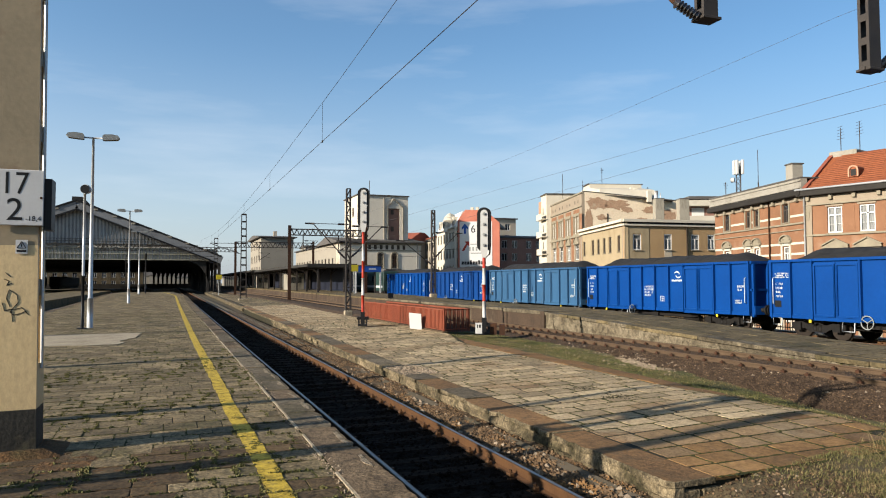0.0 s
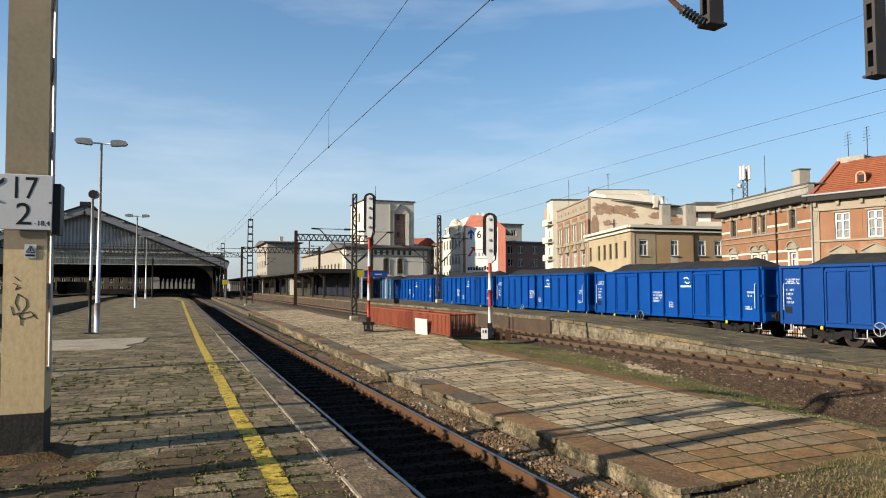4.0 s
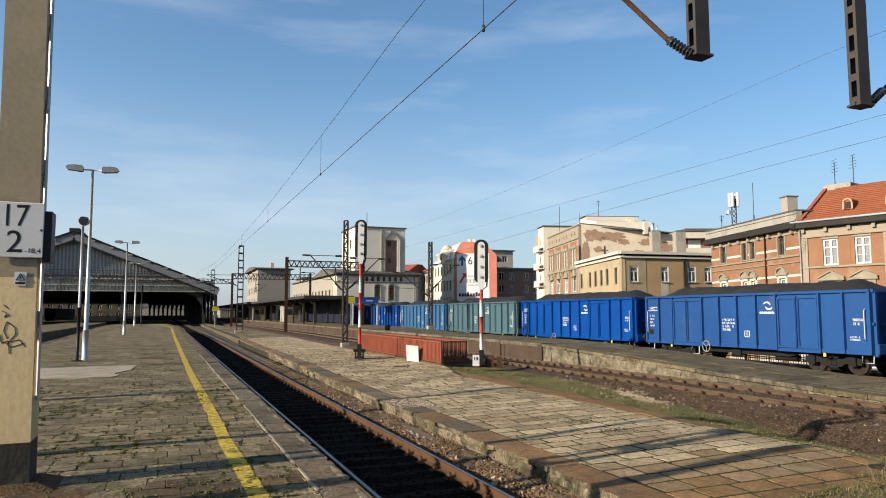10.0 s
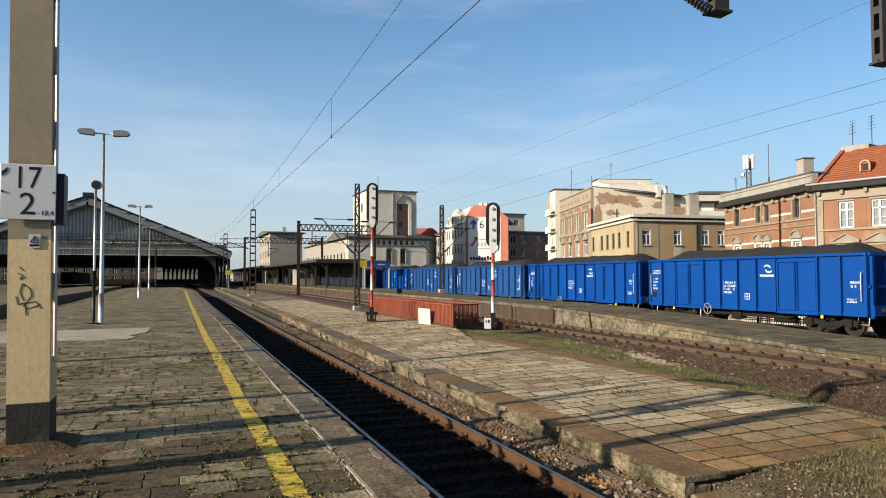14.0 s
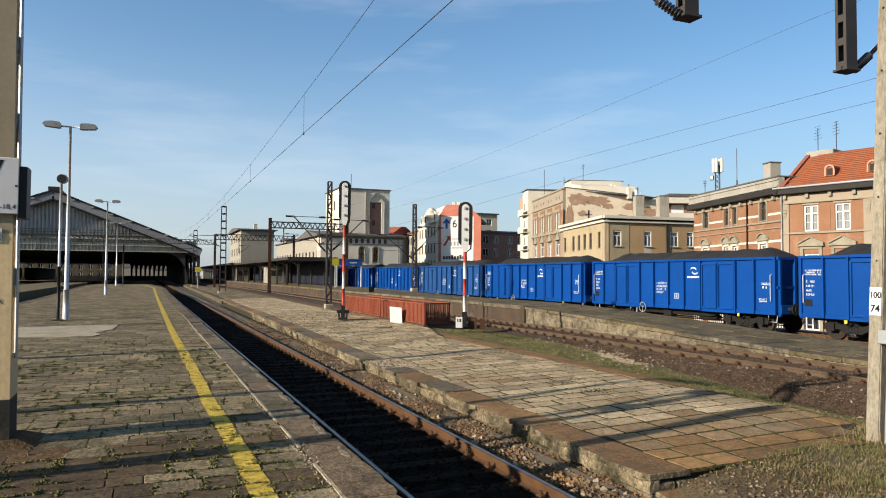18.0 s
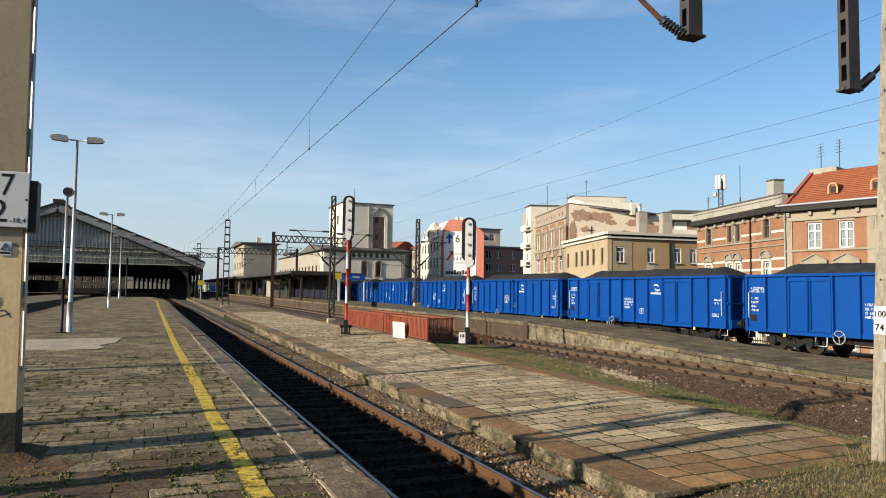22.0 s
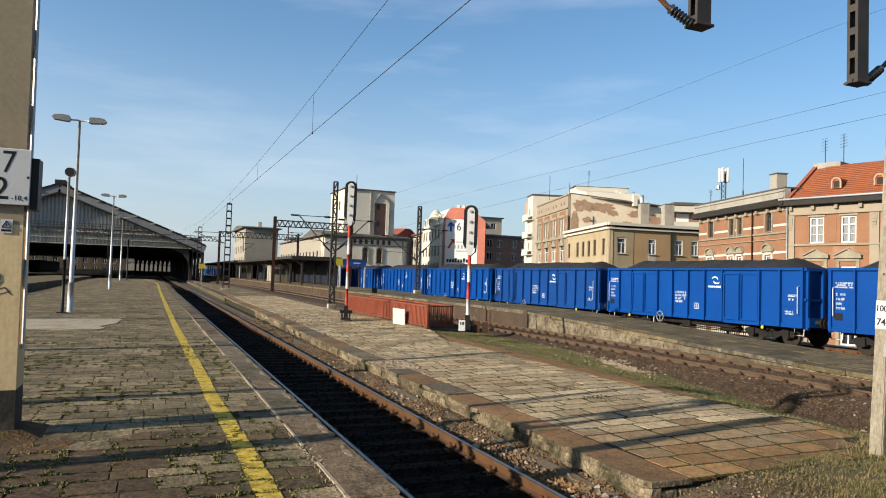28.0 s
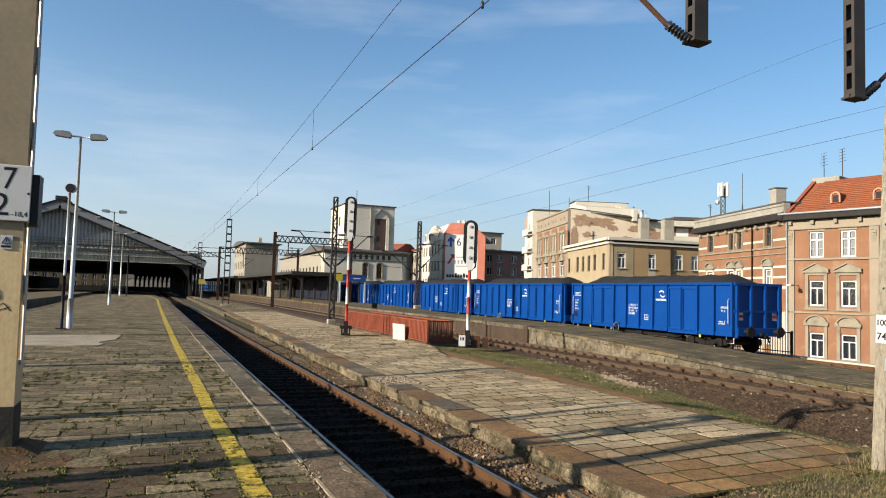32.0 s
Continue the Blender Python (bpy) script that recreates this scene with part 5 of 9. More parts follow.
def window(parent, x0, x1, z0, z1, frame_mat="window_frame", curtain=True, deep=0.10, style="cross"):
    """A casement window set back in its opening: frame, panes, curtain, sill."""
    w, h = x1 - x0, z1 - z0
    key = (round(w, 2), round(h, 2), frame_mat, style)
    if key not in _win:
        f = bmesh.new()
        t = 0.095
        bm_ring(f, 0, w, 0, h, t, 0, 0.06)
        bars = []
        if style == "cross":
            bars += [(w / 2 - 0.07, w / 2 + 0.07, t, h - t), (t, w - t, h * 0.66, h * 0.66 + 0.09)]
            bars += [(t, w - t, h * 0.33, h * 0.33 + 0.025)] if h > 1.6 else []
        elif style == "tee":
            bars += [(w / 2 - 0.04, w / 2 + 0.04, t, h * 0.68), (t, w - t, h * 0.68, h * 0.68 + 0.07)]
        bar_meshes = [to_mesh("glazing_bar", box(b[0], b[1], 0.005, 0.055, b[2], b[3]), frame_mat) for b in bars]
        g = bmesh.new()
        g.faces.new([g.verts.new(q) for q in ((t, 0.035, t), (w - t, 0.035, t), (w - t, 0.035, h - t), (t, 0.035, h - t))])
        c = bmesh.new()
        k = 14
        for a, b in ((t, w * 0.47), (w * 0.53, w - t)):
            row = [[c.verts.new((a + (b - a) * i / k, 0.13 + 0.025 * math.sin(i * 2.2), z)) for i in range(k + 1)] for z in (t, h - t)]
            for i in range(k):
                c.faces.new((row[0][i], row[0][i + 1], row[1][i + 1], row[1][i]))
        s = box(-0.06, w + 0.06, -0.16, 0.10, -0.07, 0.0)
        _win[key] = (bar_meshes, to_mesh("frame", f, frame_mat), to_mesh("pane", g, "glass"), to_mesh("curtain", c, "curtain"), to_mesh("sill", s, "stone_trim"))
    bms, fm, gm, cm, sm = _win[key]
    wo = part("window", fm, None, parent, m=pose(x0, deep, z0))
    for b in bms:
        part("glazing_bar", b, None, wo)
    p = part("pane", gm, None, wo)
    p.visible_shadow = False
    if curtain:
        part("curtain", cm, None, wo)
    part("sill", sm, None, wo, m=pose(0, 0, 0))
    return wo


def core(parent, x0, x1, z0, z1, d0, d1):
    """A solid block behind a house's windows; its dark colour stands for the unlit rooms."""
    return part("room_shade", box(x0, x1, d0, d1, z0, z1), "room_shade", parent)


def pediment(parent, x, z, w, h, kind="gable"):
    bm = bmesh.new()
    if kind == "gable":
        bm_prism(bm, [(x - w / 2, z), (x + w / 2, z), (x + w / 2, z + 0.10), (x, z + h), (x - w / 2, z + 0.10)], -0.10, 0.02, "y")
        bm_beam(bm, (x - w / 2 - 0.06, -0.10, z + 0.12), (x, -0.10, z + h + 0.05), 0.26, 0.09)
        bm_beam(bm, (x + w / 2 + 0.06, -0.10, z + 0.12), (x, -0.10, z + h + 0.05), 0.26, 0.09)
        bm_box(bm, x - w / 2 - 0.08, x + w / 2 + 0.08, -0.24, 0.02, z - 0.08, z + 0.02)
    else:
        pts = [(x + w / 2 * math.cos(radians(a)), z + h * math.sin(radians(a))) for a in range(0, 181, 15)]
        bm_prism(bm, pts, -0.08, 0.02, "y")
        for a, b in zip(pts, pts[1:]):
            bm_beam(bm, (a[0], -0.10, a[1]), (b[0], -0.10, b[1]), 0.24, 0.10)
        bm_box(bm, x - w / 2 - 0.1, x + w / 2 + 0.1, -0.22, 0.02, z - 0.10, z)
    bmesh.ops.recalc_face_normals(bm, faces=bm.faces)
    return part("pediment", bm, "stone_trim", parent)


STREET = -3.7

# orange-brick house with a red tiled roof
RW = 30.0
red = thing("tenement_house", "orange brick tenement with white windows and a red tiled roof", "house", m=pose(44.33, 39.36, 0, 0, 0, -75.3))
win = []
for k in range(4):
    for u in (1.68, 3.88):
        win.append(u + 5.78 * k)
holes = []
for u in win:
    holes += [(u, u + 1.04, 5.05, 6.95), (u + 0.0, u + 1.04, 1.53, 3.38), (u, u + 1.02, -2.20, -0.43)]
part("wall", wall_mesh(RW, STREET, 7.86, holes, 0.4), "brick", red, "orange brick wall")
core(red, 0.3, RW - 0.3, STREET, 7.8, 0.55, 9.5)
for i, q in enumerate(holes):
    window(red, *q, curtain=q[2] > 4, style="cross" if q[2] > 4 else "tee")
for u in win:
    pediment(red, u + 0.52, 4.02, 1.75, 0.55)
    pediment(red, u + 0.52, 0.20, 1.55, 0.62, "arch")
    for z0, z1 in ((1.40, 3.75), (-2.3, 0.05)):
        part("window_surround", boxes([(u - 0.26, u - 0.04, -0.09, 0.0, z0, z1), (u + 1.08, u + 1.30, -0.09, 0.0, z0, z1), (u - 0.26, u + 1.30, -0.10, 0.0, z1, z1 + 0.14)]), "stone_trim", red)
    part("window_head", boxes([(u - 0.1, u + 1.14, -0.05, 0.0, 6.99, 7.10)]), "stucco_cream", red)
    part("window_apron", boxes([(u - 0.30, u + 1.34, -0.10, 0.0, 1.22, 1.40)]), "stone_trim", red)
    if u < 12:
        part("wall_panel", boxes([(u + 1.35, u + 1.90, -0.025, 0.0, 5.15, 6.9)]), "brick", red)
for u in (0.0, 5.80, 11.58, 17.36, 23.1):
    part("pilaster", box(u, u + 0.62, -0.10, 0.0, STREET + 0.6, 7.2, 0.015), "stucco_cream", red, "cream stucco pilaster")
    cap = bmesh.new()
    for i in range(5):
        bm_box(cap, u + 0.10 + i * 0.02, u + 0.52 - i * 0.02, -0.13 - 0.03 * math.sin(i), 0, 6.9 - i * 0.22, 7.08 - i * 0.22)
    part("capital", cap, "stone_trim", red)
part("frieze", box(-0.05, RW, -0.06, 0.0, 7.2, 7.84), "stucco_cream", red, "cream stucco frieze")
for i in range(17):
    part("console", box(0.25 + 1.63 * i, 0.5 + 1.63 * i, -0.28, -0.06, 7.50, 7.85, 0.02), "stone_trim", red)
part("string_course", box(-0.05, RW, -0.16, 0.0, 7.14, 7.24, 0.02), "stone_trim", red)
part("string_course", box(-0.05, RW, -0.14, 0.0, 4.86, 5.0, 0.02), "stone_trim", red)
part("string_course", box(-0.05, RW, -0.10, 0.0, 0.95, 1.08, 0.02), "stone_trim", red)
part("eave_cornice", box(-0.35, RW, -0.55, 0.3, 7.86, 8.30, 0.04), "cornice", red, "dark weathered eave cornice")
part("gutter", rod((-0.35, -0.60, 8.34), (RW, -0.60, 8.34), 0.08, n=8), "galv", red)
roof = part("roof", prism([(-0.52, 8.30), (3.7, 11.25), (4.6, 11.35), (9.5, 11.35), (9.5, 8.3)], 0.35, RW, "x"), "roof_tile", red, "red clay tile roof")
rows = 17
for r in range(rows):
    t0, t1 = r / rows, (r + 1) / rows
    y0, z0 = -0.56 + 4.22 * t0, 8.31 + 2.95 * t0
    y1, z1 = -0.56 + 4.22 * t1, 8.31 + 2.95 * t1
    cr = bmesh.new()
    for i in range(94):
        x = 0.35 + 0.30 * i + (0.15 if r % 2 else 0)
        dx, o = 0.285, 0.05
        hx = 0.35 + 0.3 * min(1, t0)
        if x < 0.35 + 1.9 * t0 * 0.35:
            continue
        q = [cr.verts.new(p) for p in ((x, y0 - 0.02, z0 + 0.045), (x + dx, y0 - 0.02, z0 + 0.045), (x + dx, y1, z1 + 0.012), (x, y1, z1 + 0.012), (x, y0 - 0.02, z0 + 0.005), (x + dx, y0 - 0.02, z0 + 0.005))]
        cr.faces.new((q[0], q[1], q[2], q[3]))
        cr.faces.new((q[4], q[5], q[1], q[0]))
    tagged(part("tile_course", cr, "roof_tile", roof), kind="stuff")
part("verge", beam((0.35, -0.5, 8.4), (0.42, 3.7, 11.3), 0.30, 0.22), "roof_rust", red, "dark red roof verge")
part("ridge_wall", box(0.25, 2.3, 3.5, 9.5, 8.3, 11.55, 0.05), "parapet", red, "pale rendered gable parapet")
for u in (3.45, 6.3, 9.1, 11.9, 14.7):
    dm = bmesh.new()
    pts = [(u - 0.34, 9.02), (u + 0.34, 9.02)] + [(u + 0.34 * math.cos(radians(a)), 9.50 + 0.30 * math.sin(radians(a))) for a in range(0, 181, 20)]
    bm_prism(dm, pts, 0.28, 1.5, "y")
    bmesh.ops.recalc_face_normals(dm, faces=dm.faces)
    d = part("dormer", dm, "roof_tile", red, "small eyebrow dormer")
    part("dormer_window", boxes([(u - 0.19, u + 0.19, 0.25, 0.275, 9.08, 9.55)]), "room_shade", d)
    fr = bmesh.new()
    for a in range(0, 180, 20):
        bm_beam(fr, (u + 0.30 * math.cos(radians(a)), 0.24, 9.50 + 0.27 * math.sin(radians(a))), (u + 0.30 * math.cos(radians(a + 20)), 0.24, 9.50 + 0.27 * math.sin(radians(a + 20))), 0.1, 0.11)
    bm_box(fr, u - 0.36, u - 0.25, 0.20, 0.29, 9.02, 9.5)
    bm_box(fr, u + 0.25, u + 0.36, 0.20, 0.29, 9.02, 9.5)
    part("dormer_frame", fr, "stucco_pink", d)
part("drainpipe", rod((0.12, -0.20, STREET), (0.12, -0.20, 7.9), 0.06, n=8), "galv", red, "pale zinc drainpipe")
for u, hh in ((0.5, 2.2), (1.9, 2.5)):
    an = bmesh.new()
    bm_rod(an, (u, 5.0, 11.4), (u, 5.0, 11.4 + hh), 0.03, n=6)
    for i in range(5):
        bm_rod(an, (u - 0.28 + 0.02 * i, 5.0 - 0.05, 11.6 + hh * 0.5 + i * 0.24), (u + 0.28 - 0.02 * i, 5.0, 11.7 + hh * 0.5 + i * 0.24), 0.015, n=5)
    solid("antenna", an, "steel_black", "thin dark television aerial on the tiled roof", "antenna", "roof aerials", m=red.matrix_basis.copy())
part("chimney", box(11.0, 11.6, 4.2, 4.9, 11.2, 12.6, 0.03), "brick_dark", red)
dish = bmesh.new()
pts = []
for r in range(5):
    rr = 0.30 * r / 4
    pts.append([dish.verts.new((9.05 + rr * math.cos(2 * math.pi * i / 16), -0.45 + 0.35 * rr * rr * -1 + 0.05, 5.95 + rr * math.sin(2 * math.pi * i / 16))) for i in range(16)])
for a, b in zip(pts[1:], pts[2:]):
    for i in range(16):
        dish.faces.new((a[i], a[(i + 1) % 16], b[(i + 1) % 16], b[i]))
bm_rod(dish, (9.05, -0.45, 5.95), (9.05, 0.0, 5.8), 0.03, n=6)
solid("satellite_dish", dish, "wire_pale", "grey satellite dish on the brick wall", "satellite dish", m=red.matrix_basis.copy())
lampw = bmesh.new()
bm_rod(lampw, (0.9, 0.0, 3.0), (0.9, -0.9, 3.0), 0.03, n=6)
bm_box(lampw, 0.75, 1.05, -1.45, -0.85, 2.92, 3.05, 0.03)
solid("wall_lamp", lampw, "white_paint", "grey street lamp on a wall bracket", "street lamp", m=red.matrix_basis.copy())

# striped brick house beside it
BW = 13.7
bri = thing("tenement_house", "brick tenement with pale stone stripes and a flat roof", "house", m=pose(47.95, 52.58, 0, 0, 0, -105.3))
cols = [(1.75, 2.70), (5.45, 6.20), (6.80, 7.50), (10.9, 11.75)]
holes = []
for a, b in cols:
    holes += [(a, b, 6.12, 7.55), (a - 0.02, b + 0.02, 2.55, 4.25), (a, b, -1.6, 0.4)]
part("wall", wall_mesh(BW, STREET, 7.95, holes, 0.4), "brick", bri, "weathered orange brick wall")
core(bri, 0.3, BW - 0.3, STREET, 7.9, 0.55, 10)
for i, q in enumerate(holes):
    window(bri, *q, frame_mat="window_frame" if q[2] < 5 else "window_brown", curtain=i % 3 == 1, style="tee")
for a, b in cols:
    c = (a + b) / 2
    pediment(bri, c, 4.62, b - a + 0.5, 0.50, "arch")
    part("window_surround", boxes([(a - 0.22, a - 0.03, -0.08, 0, 2.5, 4.6), (b + 0.03, b + 0.22, -0.08, 0, 2.5, 4.6), (a - 0.22, b + 0.22, -0.08, 0, 4.3, 4.6)]), "stucco_white", bri)
    part("window_surround", boxes([(a - 0.16, a - 0.02, -0.06, 0, 6.0, 7.7), (b + 0.02, b + 0.16, -0.06, 0, 6.0, 7.7), (a - 0.16, b + 0.16, -0.06, 0, 7.58, 7.72)]), "stone_trim", bri)
edges = [0.0] + [v for a, b in cols for v in (a - 0.24, b + 0.24)] + [BW]
for z in (6.45, 4.35, 3.55, 2.75, 0.6, -0.4):
    for a, b in zip(edges[0::2], edges[1::2]):
        if b - a > 0.1:
            part("stone_stripe", box(a, b, -0.03, 0.0, z, z + 0.17), "stucco_white", bri)
gx_ = [0.0] + [v for a, b in cols for v in (a - 0.05, b + 0.05)] + [BW]
part("plinth", boxes([(gx_[i], gx_[i + 1], -0.09, 0, STREET, 0.45) for i in range(0, len(gx_), 2)] + [(0, BW, -0.11, 0, 0.47, 1.0)]), "stucco_grey", bri, "grey rendered ground floor")
part("string_course", box(0, BW, -0.12, 0, 5.86, 6.0, 0.02), "stone_trim", bri)
part("string_course", box(0, BW, -0.10, 0, 5.40, 5.48, 0.02), "stone_trim", bri)
part("frieze", box(0, BW, -0.07, 0, 7.60, 7.95), "stucco_cream", bri)
part("downpipe", rod((9.2, -0.12, STREET), (9.2, -0.12, 7.9), 0.06, n=8), "rust", bri, "rusty downpipe")
part("eave_cornice", box(-0.35, BW + 0.3, -0.62, 0.3, 7.95, 8.42, 0.05), "cornice", bri, "dark weathered eave cornice")
part("parapet", box(-0.25, BW + 0.2, -0.35, 0.2, 8.42, 9.25, 0.03), "parapet", bri, "pale rendered parapet")
part("parapet_ledge", box(-0.28, BW + 0.2, -0.43, -0.35, 9.02, 9.12, 0.01), "parapet", bri)
part("parapet_ledge", box(-0.28, BW + 0.2, -0.45, -0.35, 8.50, 8.64, 0.015), "parapet", bri)
for i in range(9):
    part("console", box(0.5 + 1.55 * i, 0.75 + 1.55 * i, -0.30, -0.07, 7.58, 7.94, 0.02), "stone_trim", bri)
part("roof", box(-0.3, BW + 0.2, -0.40, 11, 9.25, 9.36), "roof_dark", bri)
part("chimney", box(10.5, 11.4, 0.6, 1.5, 9.2, 10.75, 0.03), "parapet", bri)
part("chimney_cap", box(10.44, 11.46, 0.54, 1.56, 10.75, 10.84), "roof_dark", bri)
aer = bmesh.new()
bm_rod(aer, (5.84, 1.0, 9.3), (5.84, 1.0, 12.9), 0.03, n=6)
bm_rod(aer, (5.84, 1.0, 9.3), (5.84, 1.0, 10.1), 0.07, n=6)
solid("antenna", aer, "steel_black", "tall whip aerial on the flat roof", "antenna", "roof aerials", m=bri.matrix_basis.copy())
mm = thing("antenna_mast", "phone mast with white panel antennas on a flat roof", "antenna mast", m=bri.matrix_basis @ pose(2.5, 1.1, 9.3))
lt = bmesh.new()
for a in range(3):
    c, s = 0.25 * math.cos(a * 2.094), 0.25 * math.sin(a * 2.094)
    bm_rod(lt, (c, s, 0), (c, s, 2.7), 0.05, n=6)
    c2, s2 = 0.25 * math.cos((a + 1) * 2.094), 0.25 * math.sin((a + 1) * 2.094)
    for i in range(6):
        bm_rod(lt, (c, s, i * 0.45), (c2, s2, i * 0.45 + 0.45), 0.03, n=5)
part("lattice", lt, "steel_black", mm)
for a in (0.3, 2.4, 4.5, 5.4):
    c, s = 0.42 * math.cos(a), 0.42 * math.sin(a)
    pn = part("panel_antenna", box(c - 0.16, c + 0.16, s - 0.09, s + 0.09, 1.95, 3.25, 0.03), "white_paint", mm)
    part("bracket", beam((0, 0, 2.5), (c, s, 2.5), 0.06, 0.06), "galv", mm)
drum = bmesh.new()
bm_rod(drum, (-0.3, -0.3, 1.5), (-0.5, -0.5, 1.5), 0.22, n=14)
part("dish", drum, "white_paint", mm)

# yellow corner house: two walls
yel = thing("corner_house", "low yellow stucco corner house with a pale cornice", "house", m=pose(45.65, 63.56, 0))
TW, YW = 12.5, 16.6
ty = part("wall", wall_mesh(TW, STREET, 7.55, [(1.0, 2.0, 4.92, 6.62), (4.82, 5.76, 4.95, 6.68), (8.18, 9.2, 4.98, 6.70), (10.3, 11.2, 5.0, 6.72)], 0.4), "stucco_tan", yel, "tan stucco wall", m=pose(0, 0, 0, 0, 0, -6))
for q in ((1.0, 2.0, 4.92, 6.62), (4.82, 5.76, 4.95, 6.68), (8.18, 9.2, 4.98, 6.70), (10.3, 11.2, 5.0, 6.72)):
    window(ty, *q, style="tee", curtain=True, deep=0.03)
    if 4 < q[0] < 6:
        part("wall_panel", boxes([(q[0], q[1], -0.02, 0, 3.2, 4.85)]), "stucco_grey", ty)
part("pale_render", boxes([(0.0, 0.95, -0.03, 0, STREET, 7.5), (2.05, 2.95, -0.03, 0, STREET, 7.5), (0.95, 2.05, -0.03, 0, 6.7, 7.5), (0.95, 2.05, -0.03, 0, STREET, 4.8)]), "stucco_yellow", ty)
part("cornice", boxes([(-0.3, TW, -0.45, 0.2, 7.95, 8.25), (-0.2, TW, -0.25, 0.2, 7.55, 7.75)]), "stucco_white", ty, "pale moulded cornice")
# dark strip that paints the shade below the cornice's top moulding
part("painted_cornice_shade", boxes([(-0.2, TW, -0.16, 0.2, 7.75, 7.95)]), "cornice", ty)
part("downpipe", rod((7.6, -0.12, STREET), (7.6, -0.12, 8.0), 0.09, n=8), "window_brown", ty, "brown downpipe")
hy = [(15.6 - a, 15.6 - b, 4.8, 6.6) for a, b in ((15.5, 14.5), (11.9, 10.9), (9.7, 8.7), (7.5, 6.5), (5.4, 4.4), (2.4, 1.5))]
hy = [(a + 1.0, b + 1.0, c, d) for a, b, c, d in hy]
ly = part("wall", wall_mesh(YW, STREET, 7.55, hy, 0.4), "stucco_yellow", yel, "yellow stucco wall", m=Matrix.Translation((0.276 * YW, 0.961 * YW, 0)) @ pose(0, 0, 0, 0, 0, -106))
for q in hy:
    window(ly, *q, frame_mat="window_brown", style="tee", curtain=False)
part("cornice", boxes([(0, YW + 0.3, -0.45, 0.2, 7.95, 8.25), (0, YW + 0.2, -0.25, 0.2, 7.55, 7.75)]), "stucco_white", ly, "pale moulded cornice")
part("frieze", boxes([(0, YW + 0.15, -0.14, 0.2, 7.75, 7.95)]), "stucco_yellow", ly)
for q in (0.05, YW - 0.75):
    part("quoin", box(q, q + 0.7, -0.05, 0, STREET, 7.55), "stucco_cream", ly)
bd = bmesh.new()
bm_prism(bd, [(0.5, 0.6), (13, -0.8), (17.0, 15.0), (5.0, 16.2)], STREET, 7.8, "z")
bmesh.ops.recalc_face_normals(bd, faces=bd.faces)
part("roof", bd, "roof_dark", yel)

# tall house with the ornate front, and its bare side wall
AW = 16.4
tall = thing("tenement_house", "tall pale tenement with ornate windows and a bare patched side wall", "house", m=pose(50.05 + 0.276 * AW, 78.9 + 0.961 * AW, 0, 0, 0, -106))
ha = []
for c in (2.0, 6.0, 10.0, 14.0):
    ha += [(c - 1.1, c - 0.15, 7.9, 10.1), (c + 0.15, c + 1.1, 7.9, 10.1), (c - 0.85, c + 0.85, 4.4, 6.5)]
fw = part("wall", wall_mesh(AW, STREET, 13.0, ha, 0.4), "stucco_cream", tall, "ornate stucco front")
for i, q in enumerate(ha):
    window(fw, *q, style="tee", curtain=i % 2 == 0)
for c in (2.0, 6.0, 10.0, 14.0):
    pediment(fw, c, 6.55, 2.2, 0.95, "arch")
    part("window_bay", boxes([(c - 1.35, c - 1.15, -0.12, 0, 7.5, 10.6), (c - 0.12, c + 0.12, -0.12, 0, 7.5, 10.6), (c + 1.15, c + 1.35, -0.12, 0, 7.5, 10.6), (c - 1.4, c + 1.4, -0.14, 0, 10.2, 10.55), (c - 1.4, c + 1.4, -0.16, 0, 7.62, 7.85)]), "stone_trim", fw)
    for u in (c - 0.9, c + 0.6):
        part("attic_vent", box(u, u + 0.3, -0.02, 0, 11.9, 12.3), "window_brown", fw)
    part("brick_panel", boxes([(c - 1.35, c + 1.35, -0.05, 0, 10.6, 11.1), (c + 1.4, c + 2.55, -0.03, 0, 4.0, 10.4)]), "brick", fw)
part("string_course", boxes([(0, AW, -0.2, 0, 7.4, 7.62), (0, AW, -0.15, 0, 11.3, 11.45)]), "stone_trim", fw)
part("cornice", box(-0.1, AW + 0.05, -0.14, 0.3, 13.0, 13.22, 0.03), "stone_trim", fw)
core(tall, 0.3, AW - 0.3, STREET, 12.9, 0.6, 1.4)
sw = bmesh.new()
bm_prism(sw, [(0, STREET), (13.3, STREET), (13.3, 12.35), (0, 13.25)], 0, 0.5, "y")
bmesh.ops.recalc_face_normals(sw, faces=sw.faces)
side = part("side_wall", sw, "stucco_bare", tall, "bare plaster wall with fallen patches", m=Matrix.Translation((AW, 0.4, 0)) @ pose(0, 0, 0, 0, 0, 98))
part("wall_cap", beam((-0.1, 0.25, 13.30), (13.4, 0.25, 12.40), 0.6, 0.10), "roof_dark", side, "dark sheet capping")
